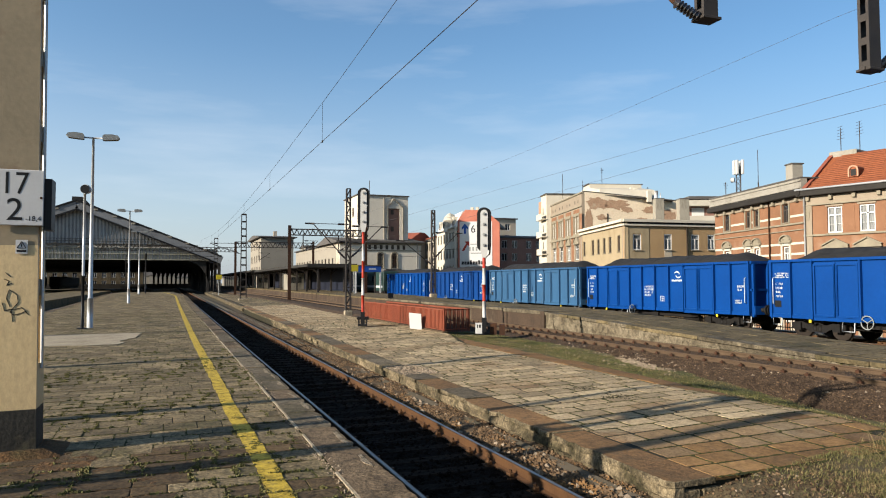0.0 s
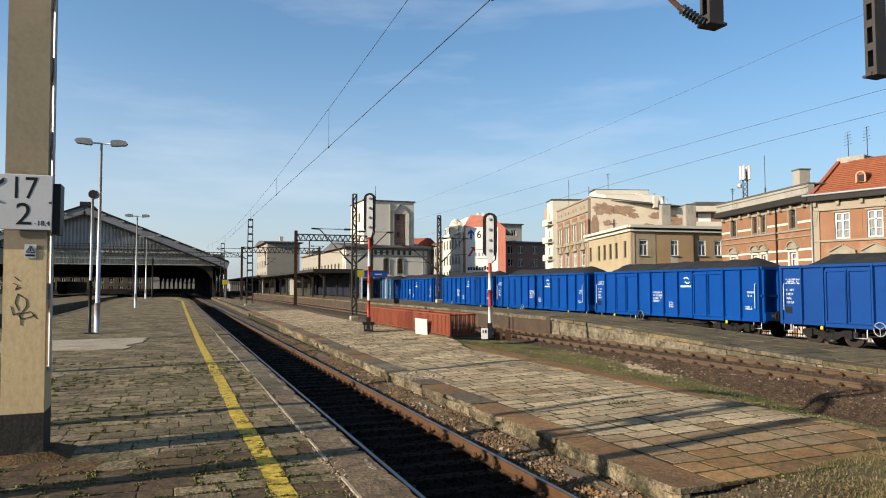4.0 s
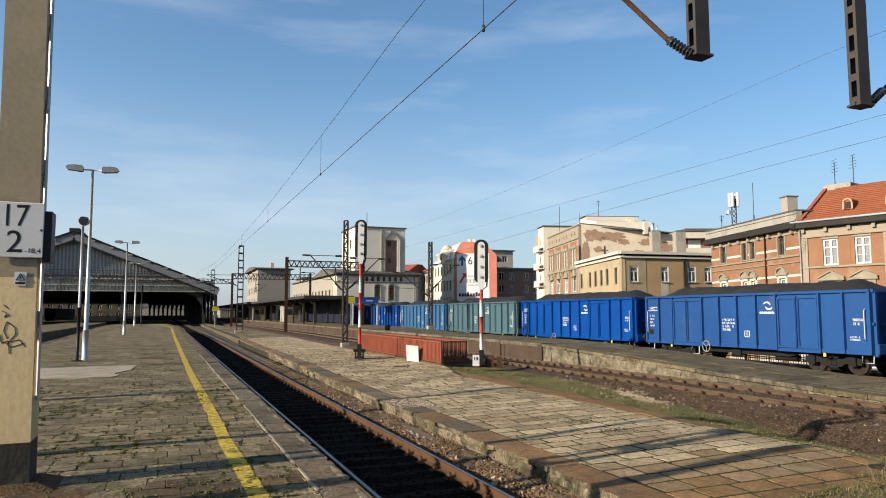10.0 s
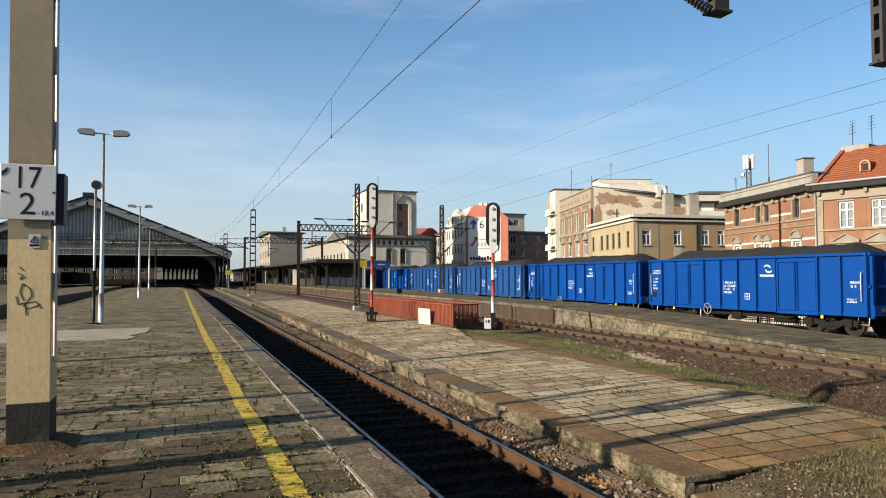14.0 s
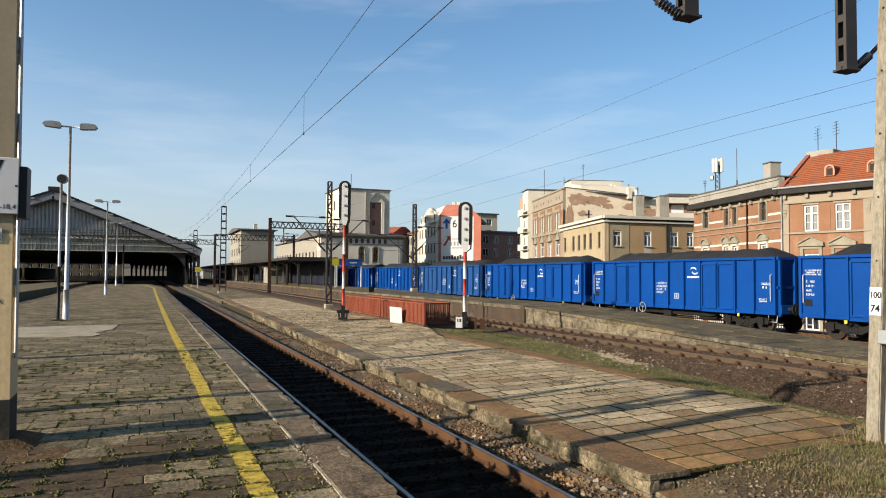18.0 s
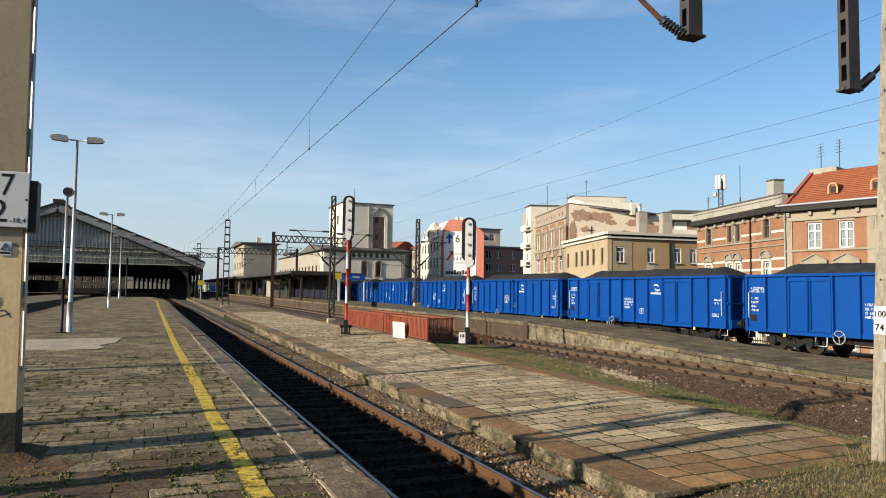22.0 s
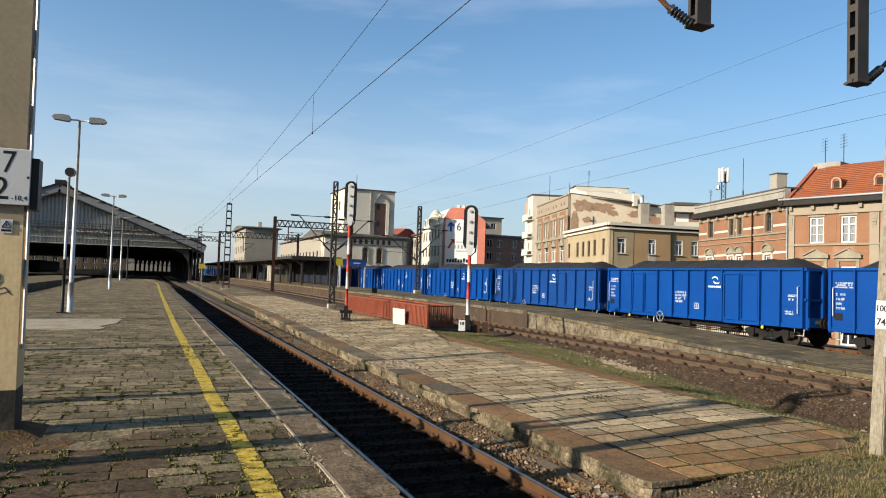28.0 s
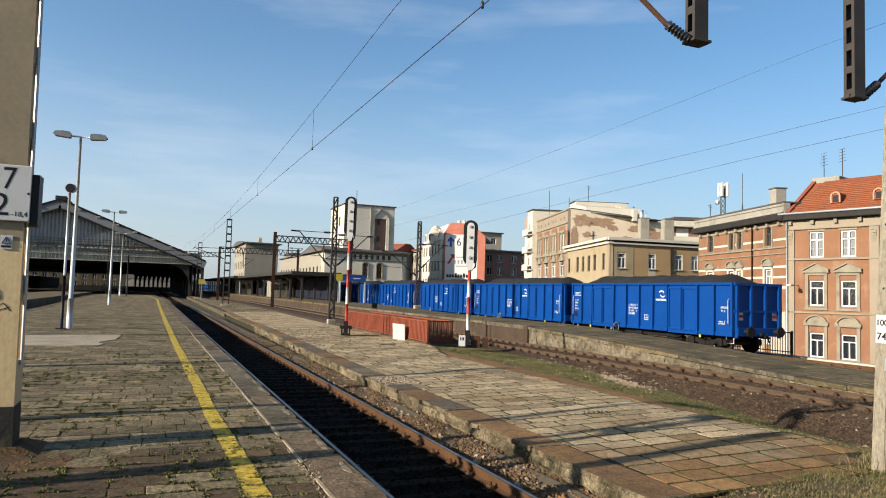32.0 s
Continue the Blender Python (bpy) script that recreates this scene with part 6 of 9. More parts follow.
for cx, cz, rx, rz in ((1.7, 11.7, 1.7, 0.85), (4.3, 11.6, 1.9, 0.7), (6.0, 11.0, 0.9, 0.45), (0.6, 9.4, 0.6, 1.8), (2.4, 9.9, 0.8, 0.4), (9.6, 11.0, 1.3, 0.55), (12.0, 10.3, 1.2, 0.9), (8.3, 9.6, 0.9, 0.4)):
    o = []
    for k in range(64):
        a = k * math.pi / 32
        q = 0.9 + 0.35 * noise.noise(Vector((math.cos(a) * 1.3 + cx, math.sin(a) * 1.3 + cz, 1))) + 0.3 * noise.noise(Vector((math.cos(a) * 4 + cx, math.sin(a) * 4 + cz, 2))) + 0.2 * noise.noise(Vector((math.cos(a) * 9 + cx, math.sin(a) * 9, 3)))
        o.append((max(0.02, min(13.2, cx + rx * q * math.cos(a))), min(cz + rz * q * math.sin(a), 13.1 - 0.068 * cx)))
    part("brick_patch", prism(o, -0.012, 0.512, "y"), "brick_bare", side, "bare brick where the plaster fell")
for u, z in ((11.2, 9.9), (3.2, 9.3)):
    part("wall_anchor", boxes([(u - 0.04, u + 0.04, -0.06, 0, z, z + 1.1), (u - 0.5, u + 0.5, -0.05, 0, z + 0.5, z + 0.56)]), "steel_black", side)
att = bmesh.new()
bm_prism(att, [(-0.5, 12.4), (AW - 1.0, 12.4), (AW - 1.8, 13.8), (AW - 6.3, 14.6), (AW - 6.3, 15.1), (AW - 9.1, 15.1), (AW - 9.2, 14.7), (3.5, 14.3), (-0.5, 14.1)], 3.0, 10.5, "y")
bmesh.ops.recalc_face_normals(att, faces=att.faces)
part("attic", att, "stucco_white", tall, "pale set-back attic storey")
part("roof", prism([(0.3, 13.02), (12.9, 12.2), (12.9, 12.3), (0.3, 13.12)], -0.2, AW - 0.4, "x"), "roof_dark", tall)
part("attic_roof", boxes([(AW - 9.2, AW - 6.3, 2.8, 10.7, 15.1, 15.2)]), "roof_dark", tall)
bay = part("bay", boxes([(-3.4, 0.0, -0.7, 4, STREET, 14.9)]), "stucco_white", tall, "white bay tower with balconies")
for z in (5.6, 8.3, 11.0):
    part("balcony", boxes([(-3.5, 0.1, -1.5, -0.7, z, z + 0.16), (-3.5, 0.1, -1.5, -1.42, z + 0.16, z + 0.95)]), "stucco_white", tall)
    part("bay_window", boxes([(-2.4, -1.9, -0.72, -0.69, z + 0.9, z + 2.0)]), "glass", tall)
part("bay_roof", boxes([(-3.6, 0.2, -0.9, 4.2, 14.9, 15.04)]), "roof_dark", tall)
part("neighbour_wall", boxes([(-7.2, -3.45, -0.2, 6, STREET, 14.2)]), "stucco_white", tall)
part("pink_top", boxes([(-7.2, -3.45, -0.25, 6, 11.5, 14.4)]), "stucco_pink", tall)
for i, (x, y, zt) in enumerate(((AW - 0.9, 9, 13.5), (AW - 3, 8, 14.1), (AW - 4.4, 8, 14.4), (AW - 9.6, 7, 15.0))):
    part("chimney", box(x, x + 0.6, y, y + 0.6, 12.0, zt, 0.03), "stucco_white", tall)

for x, y, z0, z1, cross in ((52.7, 88, 14.9, 16.95, 0), (58.0, 86, 15.2, 17.85, 1), (62.9, 82, 13.4, 14.8, 1), (55.4, 87, 15.0, 16.0, 0), (60.6, 83, 13.6, 14.4, 0), (54.4, 58, 0.84, 11.9, 1)):
    aw = bmesh.new()
    bm_rod(aw, (0, 0, z0 - 1.5), (0, 0, z1), 0.035, n=6)
    if cross:
        for q in (0.15, 0.35, 0.6):
            bm_rod(aw, (-0.3 + q * 0.2, 0, z1 - q), (0.3 - q * 0.2, 0, z1 - q), 0.02, n=5)
    solid("antenna", aw, "steel_black", "thin roof aerial on the tall tenement", "antenna", "roof aerials", m=pose(x, y, 0))
# chimneys and set-back houses behind the corner house
for i, (x, y, w, z1) in enumerate(((56.8, 72.0, 1.12, 11.75), (59.05, 70.2, 1.25, 11.6))):
    ch = thing("chimney_stack", "tall grey weathered chimney stack", "chimney", "stacks behind the corner house", m=pose(x, y, 0, 0, 0, -18))
    part("shaft", box(-w / 2, w / 2, -0.5, 0.5, 7.5, z1, 0.03), "concrete_dark", ch)
    part("cap", box(-w / 2 - 0.03, w / 2 + 0.03, -0.53, 0.53, z1, z1 + 0.07), "roof_dark", ch)
    if i == 0:
        part("flue", rod((-0.28, 0, z1 + 0.07), (-0.28, 0, z1 + 1.05), 0.24, n=12), "galv", ch)
        part("flue", rod((0.3, 0, z1 + 0.07), (0.3, 0, z1 + 0.8), 0.05, n=8), "galv", ch)
bk = thing("apartment_building", "dark modern flat block with white balconies behind the roofs", "building", m=pose(75.8, 91, 0, 0, 0, -20))
part("wall", box(0, 14, 0, 10, STREET, 13.8), "brick_dark", bk)
for z in (10.9, 13.4):
    part("balcony", boxes([(-0.5, 14.2, -1.4, 0.05, z, z + 0.9)]), "stucco_white", bk)
for u in (2, 6):
    part("window", box(u, u + 2, -0.05, 0.0, 11.9, 13.2), "window_frame", bk)
part("roof", boxes([(-0.3, 14.3, -1.5, 10.2, 14.4, 14.6), (2.0, 7.0, 1.0, 5.0, 14.6, 15.2)]), "roof_dark", bk)


# far buildings by the station
def plain_house(name, label, m, w, d, z1, wall, roof_mat, wins, win_size, frame_mat="window_brown", roof_rise=0.6, over=0.4):
    o = thing(name, label, "building", m=m)
    hl = [(x, x + win_size[0], z, z + win_size[1]) for z in wins[1] for x in wins[0]]
    f = part("wall", wall_mesh(w, STREET, z1, hl, 0.5), wall, o)
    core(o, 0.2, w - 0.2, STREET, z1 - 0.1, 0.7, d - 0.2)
    part("side_wall", boxes([(0, 0.5, 0.5, d, STREET, z1), (w - 0.5, w, 0.5, d, STREET, z1), (0.5, w - 0.5, d - 0.5, d, STREET, z1)]), wall, o)
    for q in hl:
        wo = part("window", boxes([(q[0], q[1], 0.15, 0.2, q[2], q[3])]), "glass", f)
        c = (q[0] + q[1]) / 2
        part("frame", boxes([(q[0], q[1], 0.10, 0.15, q[2], q[2] + 0.08), (q[0], q[1], 0.10, 0.15, q[3] - 0.08, q[3]), (c - 0.05, c + 0.05, 0.10, 0.15, q[2], q[3]), (q[0], q[0] + 0.08, 0.10, 0.15, q[2], q[3]), (q[1] - 0.08, q[1], 0.10, 0.15, q[2], q[3])]), frame_mat, wo)
    part("roof", prism([(-over, z1), (d + over, z1), (d + over, z1 + 0.25), (d * 0.6, z1 + 0.25 + roof_rise), (d * 0.4, z1 + 0.25 + roof_rise), (-over, z1 + 0.25)], -over, w + over, "x"), roof_mat, o)
    return o


# station building with its tower
sta = thing("station_building", "grey rendered station building with arched windows and a square tower", "building", m=pose(30.0, 131, 0))
hs = [(7.5, 8.5, 4.2, 6.6), (10.3, 11.3, 4.2, 6.6)]
sf = part("wall", wall_mesh(16.2, STREET, 9.0, hs, 0.5), "stucco_lit", sta, "weathered grey render")
for q in hs:
    window(sf, *q, frame_mat="window_brown", style="cross", curtain=False)
    c = (q[0] + q[1]) / 2
    ar = bmesh.new()
    pts = [(c + 0.66 * math.cos(radians(a)), 6.6 + 0.62 * math.sin(radians(a))) for a in range(0, 181, 15)]
    for a, b in zip(pts, pts[1:]):
        bm_beam(ar, (a[0], -0.06, a[1]), (b[0], -0.06, b[1]), 0.16, 0.22)
    bm_box(ar, q[0] - 0.25, q[0] - 0.02, -0.12, 0, 4.0, 6.6)
    bm_box(ar, q[1] + 0.02, q[1] + 0.25, -0.12, 0, 4.0, 6.7)
    part("window_arch", ar, "stone_trim", sf)
    part("lunette", prism([(c + 0.5 * math.cos(radians(a)), 6.6 + 0.46 * math.sin(radians(a))) for a in range(0, 181, 15)], -0.04, 0.0, "y"), "window_brown", sf)
for i in range(8):
    x = 4.4 + i * 1.15
    part("frieze_opening", boxes([(x, x + 0.55, -0.03, 0, 7.75, 8.6)]), "window_brown", sf)
part("frieze", boxes([(-0.3, 16.4, -0.12, 0, 8.62, 9.0), (-0.3, 16.4, -0.10, 0, 7.45, 7.62)]), "stone_trim", sf)
core(sta, 0.3, 15.9, STREET, 8.9, 0.7, 18)
part("side_wall", box(15.7, 16.2, 0.5, 18, STREET, 9.0), "stucco_grey", sta)
part("side_wall", box(0, 0.5, 0.5, 3, STREET, 9.0), "stucco_grey", sta)
part("roof", prism([(-0.8, 9.0), (18.5, 9.0), (18.5, 9.3), (9, 10.5), (-0.8, 9.3)], -0.8, 16.9, "x"), "roof_dark", sta)
part("downpipe", rod((15.4, -0.15, STREET), (15.4, -0.15, 9.0), 0.1, n=8), "grey_paint", sta)
tow = thing("station_tower", "tall square grey tower with a brick recess behind the station", "tower", m=pose(34.5, 135, 0))
part("wall", wall_mesh(10.4, STREET, 18.6, [(6.3, 8.7, 9.0, 16.2)], 0.8), "stucco_lit", tow)
part("recess", boxes([(6.3, 8.7, 0.5, 0.8, 9.0, 16.2)]), "brick_dark", tow, "dark brick recess")
for z in (15.0, 11.6):
    part("recess_window", box(6.9, 7.5, 0.44, 0.5, z, z + 1.0), "window_brown", tow)
gb_ = bmesh.new()
for a, b in (((6.1, 9.0), (6.1, 16.4)), ((6.1, 16.4), (7.5, 18.1)), ((7.5, 18.1), (9.3, 16.4)), ((9.3, 16.4), (9.3, 9.0)), ((5.4, 9.0), (5.4, 18.2))):
    bm_beam(gb_, (a[0], -0.1, a[1]), (b[0], -0.1, b[1]), 0.22, 0.24)
part("gable_moulding", gb_, "concrete_dark", tow, "dark weathered gable moulding")
part("body", boxes([(0, 0.8, 0.8, 11, STREET, 18.6), (9.6, 10.4, 0.8, 11, STREET, 18.6), (0.8, 9.6, 10.2, 11, STREET, 18.6)]), "stucco_white", tow, "pale sunlit side walls")
for z in (14.6, 10.2):
    part("side_window", box(-0.05, 0, 3.0, 4.2, z, z + 1.8), "window_brown", tow)
part("roof", boxes([(-0.25, 10.65, -0.25, 11.25, 18.6, 18.8)]), "roof_dark", tow)
part("aerial", rod((3.2, 3, 18.8), (3.2, 3, 22), 0.06, n=6), "steel_black", tow)
# long wing along the line
wx = [1.5 + 3.4 * i for i in range(14)]
plain_house("station_wing", "long pale sunlit station wing with tall windows", pose(30.0, 180, 0, 0, 0, -90), 48.8, 9, 8.9, "stucco_pale", "roof_dark", (wx, (3.6,)), (1.3, 2.6))
hl_ = plain_house("station_hall", "cream station block with a hipped roof and narrow windows", pose(30.6, 258, 0), 11.5, 34, 17.4, "stucco_pale", "roof_dark", ([], ()), (1.2, 2.4), roof_rise=1.2, over=1.2)
for z, hh in ((13.4, 2.6), (8.6, 2.6), (4.6, 2.4)):
    for y in (3, 8, 13, 19, 25, 30):
        part("side_window", box(-0.06, 0.0, y, y + 1.3, z, z + hh), "window_brown", hl_)
plain_house("station_block", "long low station block with dark dormers", pose(41.0, 225, 0), 18.0, 12, 12.5, "stucco_pale", "roof_dark", ([1.5, 4.2, 6.9, 9.6, 12.3, 15], (9.6,)), (1.3, 1.8))
solid("chimney_stack", box(36.3, 37.6, 268, 269, 17, 20.4), "stucco_grey", "grey chimney of the station block", "chimney")

# gable house with the painted advertisement
adv = thing("tenement_house", "red brick gable with a large white painted advertisement", "house", m=pose(57.2, 138.5, 0, 0, 0, -33) @ Matrix.Diagonal((0.92, 1, 1, 1)))
gw = bmesh.new()
bm_prism(gw, [(0, STREET), (9.7, STREET), (9.7, 13.9), (6.4, 16.55), (1.75, 16.75), (0, 14.5)], 0, 0.5, "y")
bmesh.ops.recalc_face_normals(gw, faces=gw.faces)
part("gable_wall", gw, "brick_red", adv, "red brick gable wall")
part("advert_panel", box(0.45, 8.0, -0.06, -0.01, 1.5, 14.2), "sign_white", adv, "white painted advertisement")
ar = bmesh.new()
bm_prism(ar, [(1.45, 11.6), (1.95, 11.6), (1.95, 12.9), (2.45, 12.5), (2.45, 13.0), (1.70, 13.8), (0.95, 13.0), (0.95, 12.5), (1.45, 12.9)], -0.09, -0.06, "y")
part("arrow", ar, "sign_blue", adv, "blue arrow")
part("numeral", text_mesh("6", 2.3, "black", 0.01), None, adv, "dark numeral", m=pose(3.6, -0.08, 12.55))
part("lettering_bar", boxes([(0.9 + 0.64 * i, 1.4 + 0.64 * i, -0.09, -0.06, 5.1, 5.75 + 0.25 * (i in (3, 6))) for i in range(9)]), "black", adv, "black advertising lettering bar")
part("lettering_bar", boxes([(2.6 + 0.8 * i, 3.0 + 0.8 * i, -0.09, -0.06, 8.0, 8.8) for i in range(6)] + [(3.0, 6.0, -0.09, -0.06, 7.4, 7.6), (2.9, 4.9, -0.09, -0.06, 9.3, 9.5)]), "grey_paint", adv, "grey lettering bar")
rm = bmesh.new()
bm_prism(rm, [(0.9, 8.0), (1.5, 8.0), (2.3, 9.3), (2.7, 8.9), (2.7, 10.0), (1.6, 10.0), (2.0, 9.6)], -0.09, -0.06, "y")
part("emblem", rm, "red_paint", adv, "red angular emblem")
part("roof", prism([(0.2, 14.2), (1.9, 16.4), (6.3, 16.2), (9.4, 13.7), (9.4, 13.2), (0.2, 13.2)], 0.5, 12, "y"), "roof_felt", adv)
for u in (2.9, 4.1):
    part("chimney", box(u, u + 0.7, 0.6, 1.3, 16.3, 17.3, 0.03), "stucco_white", adv)
hw = [(1.2 + 3.2 * i, 2.6 + 3.2 * i, z, z + 2.0) for i in range(6) for z in (3.0, 6.6, 10.2)]
wf = part("street_front", wall_mesh(20.0, STREET, 13.2, hw, 0.4), "stucco_white", adv, "white ornate street front", m=adv.matrix_basis.inverted() @ pose(57.2 + 0.139 * 20, 138.5 + 0.990 * 20, 0, 0, 0, -98))
for q in hw:
    window(wf, *q, frame_mat="window_brown", style="tee", curtain=False)
tur = bmesh.new()
for z0, z1, r0, r1 in ((12.5, 15.0, 1.5, 1.5), (15.0, 15.8, 1.6, 1.25), (15.8, 16.4, 1.25, 0.8), (16.4, 16.7, 0.8, 0.3)):
    bm_rod(tur, (12.6, 0.5, z0), (12.6, 0.5, z1), r0, r1, n=14)
turret = part("turret", tur, "stucco_white", wf, "white domed bay turret")
part("turret_window", box(12.2, 13.0, -1.06, -0.9, 13.3, 14.7), "window_brown", turret)
mans = part("mansard", prism([(-0.25, 13.2), (0.15, 13.5), (1.7, 16.5), (3.2, 16.8), (3.2, 13.2)], 0.0, 19.9, "x"), "roof_zinc", wf, "zinc mansard roof with the sun's glare in its pale colour")
part("cornice", box(-0.2, 20.0, -0.4, 0.1, 12.95, 13.25, 0.04), "stucco_white", wf)
for u in (3.0, 8.0, 17.4):
    dr = part("dormer", prism([(u - 0.8, 13.4), (u + 0.8, 13.4), (u + 0.8, 15.0), (u + 0.5, 15.5), (u - 0.5, 15.5), (u - 0.8, 15.0)], 0.1, 2.0, "y"), "stucco_white", mans)
    part("dormer_window", box(u - 0.4, u + 0.4, 0.06, 0.1, 13.7, 15.0), "window_brown", dr)
for z in (3.2, 6.8, 10.4):
    part("balcony", boxes([(-3.0, -1.2, 6.0, 9.0, z, z + 1.0)]), "stucco_grey", adv)
# neighbours
plain_house("tenement_house", "dark brown brick tenement with pale window frames", pose(66.6, 139, 0), 14.0, 10, 11.0, "brick_dark", "roof_dark", ([1.2, 3.7, 7.2, 9.7, 12.0], (2.6, 6.0, 8.8)), (1.3, 1.7), "window_frame")
plain_house("apartment_building", "pale stepped flat block behind the gable house", pose(72.0, 158, 0), 9.0, 10, 17.0, "stucco_grey", "roof_dark", ([1.0, 3.5, 6.0], (11.5, 14.2)), (1.4, 1.6), "window_frame", 0.1)
plain_house("tenement_house", "cream tenement front with regular windows", pose(57.2 + 0.139 * 46, 138.5 + 0.990 * 46, 0, 0, 0, -98), 25.5, 12, 12.2, "stucco_pale", "roof_rust", ([1.5, 4.6, 7.7, 10.8, 13.9, 17.0, 20.1, 23.2], (2.4, 5.8, 9.2)), (1.4, 1.9), "window_brown", 1.4)
plain_house("tenement_house", "distant house with a red roof", pose(50.5, 176, 0, 0, 0, -55), 10.0, 10, 11.6, "stucco_white", "roof_rust", ([1.0, 4.0, 7.0], (5, 8.5)), (1.2, 1.8), "window_brown", 2.2)
plain_house("tenement_house", "distant grey house between the roofs", pose(85.0, 150, 0), 16.0, 10, 10.5, "stucco_grey", "roof_dark", ([1.0, 4.0, 7.0, 10, 13], (5, 8)), (1.2, 1.8), "window_frame", 1.2)
solid("street", box(31, 44, -60, 130, STREET - 0.06, STREET - 0.02), "asphalt", "dark asphalt street below the embankment", "street", kind="structure")

# ---- train shed ----
hall = thing("train_shed", "huge dark train shed with corrugated gable and glazed ridge", "train shed", m=pose(0, 150, 0))
HX, HL, HR = -16.3, -42.6, 10.0
HLEN = 130
EAVE = 6.6

part("gable_wall", prism([(HL + 2.0, 8.2), (HR - 5.9, 8.2), (HX + 8.0, 12.6), (HX, 15.8), (HX - 8.0, 12.6)], 0, 0.2, "y"), "corrugated", hall)
cg = bmesh.new()
x = HL + 4.3
while x < HR - 6.2:
    zt = 15.75 - abs(x - HX) * 0.40
    if zt > 8.95:
        bm_box(cg, x, x + 0.26, -0.16, 0.0, 8.95, zt)
    x += 0.62
tagged(part("cladding_ribs", cg, "verge_sheet", hall), kind="stuff")
part("girder_band", box(HL + 0.4, HR - 0.9, -0.3, 0.1, 5.9, 8.2), "lattice_cream", hall, "grimy cream lattice girder")
rb = bmesh.new()
x = HL + 0.5
while x < HR - 1.1:
    bm_box(rb, x, x + 0.16, -0.44, -0.30, 5.95, 8.15)
    x += 0.62
tagged(part("girder_ribs", rb, "verge_sheet", hall), kind="stuff")
for z, e in ((5.9, 0.9), (7.0, 0.9), (8.1, 2.6), (8.75, 4.6)):
    part("girder_flange", box(HL + e, HR - e, -0.52, -0.30, z, z + 0.16), "lattice_cream", hall)
x = HL + 6.0
while x < HR - 7.5:
    part("girder_bracket", box(x, x + 0.5, -0.8, -0.3, 8.2, 9.1, 0.03), "stucco_pale", hall, "pale bracket on the girder")
    x += 4.1
wk = bmesh.new()
for z in (8.85, 9.35, 9.8):
    bm_box(wk, HL + 3, HR - 5.4 - (z - 8.85) * 2.4, -0.95, -0.87, z, z + 0.09)
x = HL + 4
while x < HR - 8:
    bm_box(wk, x, x + 0.08, -0.93, -0.87, 8.7, 9.85)
    x += 2.1
bm_box(wk, HL + 3, HR - 5.4, -0.95, -0.42, 8.72, 8.84)
part("walkway", wk, "hall_dark", hall, "dark service walkway with handrail")
for s in (-1, 1):
    e = HL if s < 0 else HR
    part("roof_slope", prism([(HX, 17.0), (e, EAVE), (e, EAVE - 0.5), (HX, 16.3)] if s > 0 else [(HX, 17.0), (HX, 16.3), (e, EAVE - 0.5), (e, EAVE)], -1.2, HLEN, "y"), "roof_dark", hall)
    part("barge_board", beam((HX, -1.3, 16.2), (e, -1.3, EAVE - 0.7), 0.25, 1.4), "verge_sheet", hall, "grey sheet verge")
    part("verge_flashing", beam((HX, -1.45, 17.05), (e, -1.45, EAVE + 0.05), 0.2, 0.36), "black", hall)
    part("rafter", beam((HX, -1.45, 15.35), (e - s * 2.0, -1.45, EAVE - 0.75), 0.2, 0.3), "black", hall)
    for i in range(1, 8):
        q = i / 8.0
        part("verge_bracket", box(HX + (e - HX) * q - 0.35, HX + (e - HX) * q + 0.35, -1.6, -1.44, 16.45 + (EAVE - 16.45) * q, 16.75 + (EAVE - 16.45) * q, 0.03), "stucco_pale", hall, "pale verge bracket")
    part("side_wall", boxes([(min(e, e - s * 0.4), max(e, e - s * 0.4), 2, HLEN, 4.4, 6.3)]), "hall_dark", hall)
mon = bmesh.new()
bm_prism(mon, [(HX - 6.5, 14.7), (HX, 17.35), (HX + 6.5, 14.7), (HX + 6.5, 13.9), (HX, 16.8), (HX - 6.5, 13.9)], -0.8, HLEN, "y")
bmesh.ops.recalc_face_normals(mon, faces=mon.faces)
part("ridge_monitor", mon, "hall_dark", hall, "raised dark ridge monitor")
part("ridge_vent", boxes([(HX - 0.9, HX + 0.9, -0.9, HLEN, 17.1, 17.8)]), "hall_dark", hall)
for yy in range(0, 130, 13):
    for xx in (HL + 0.6, 7.4, HR - 0.4):
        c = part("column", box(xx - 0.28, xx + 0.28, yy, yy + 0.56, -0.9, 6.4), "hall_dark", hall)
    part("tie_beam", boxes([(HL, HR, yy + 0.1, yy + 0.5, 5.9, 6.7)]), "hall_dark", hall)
# added screen whose dark colour stands for shade under the far roof
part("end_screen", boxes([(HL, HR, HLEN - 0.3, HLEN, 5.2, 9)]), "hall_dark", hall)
for i in range(9):
    x = -5.2 + 1.5 * i
    part("arcade_pier", prism([(x, -0.9), (x + 0.55, -0.9), (x + 0.6, 3.2), (x + 0.95, 4.4), (x + 1.5, 5.2), (x - 0.4, 5.2), (x - 0.1, 4.2)], HLEN - 3.0, HLEN - 2.4, "y"), "hall_dark", hall, "dark arched pier at the end of the shed")
for yy in (0.0, 26.0, 52.0, 78.0):
    part("spandrel", prism([(1.8, 6.3), (7.6, 6.3), (7.6, 1.2), (7.0, 3.2), (5.8, 4.8), (4.2, 5.6)], yy, yy + 0.5, "y"), "hall_dark", hall, "dark curved bracket of the shed column")
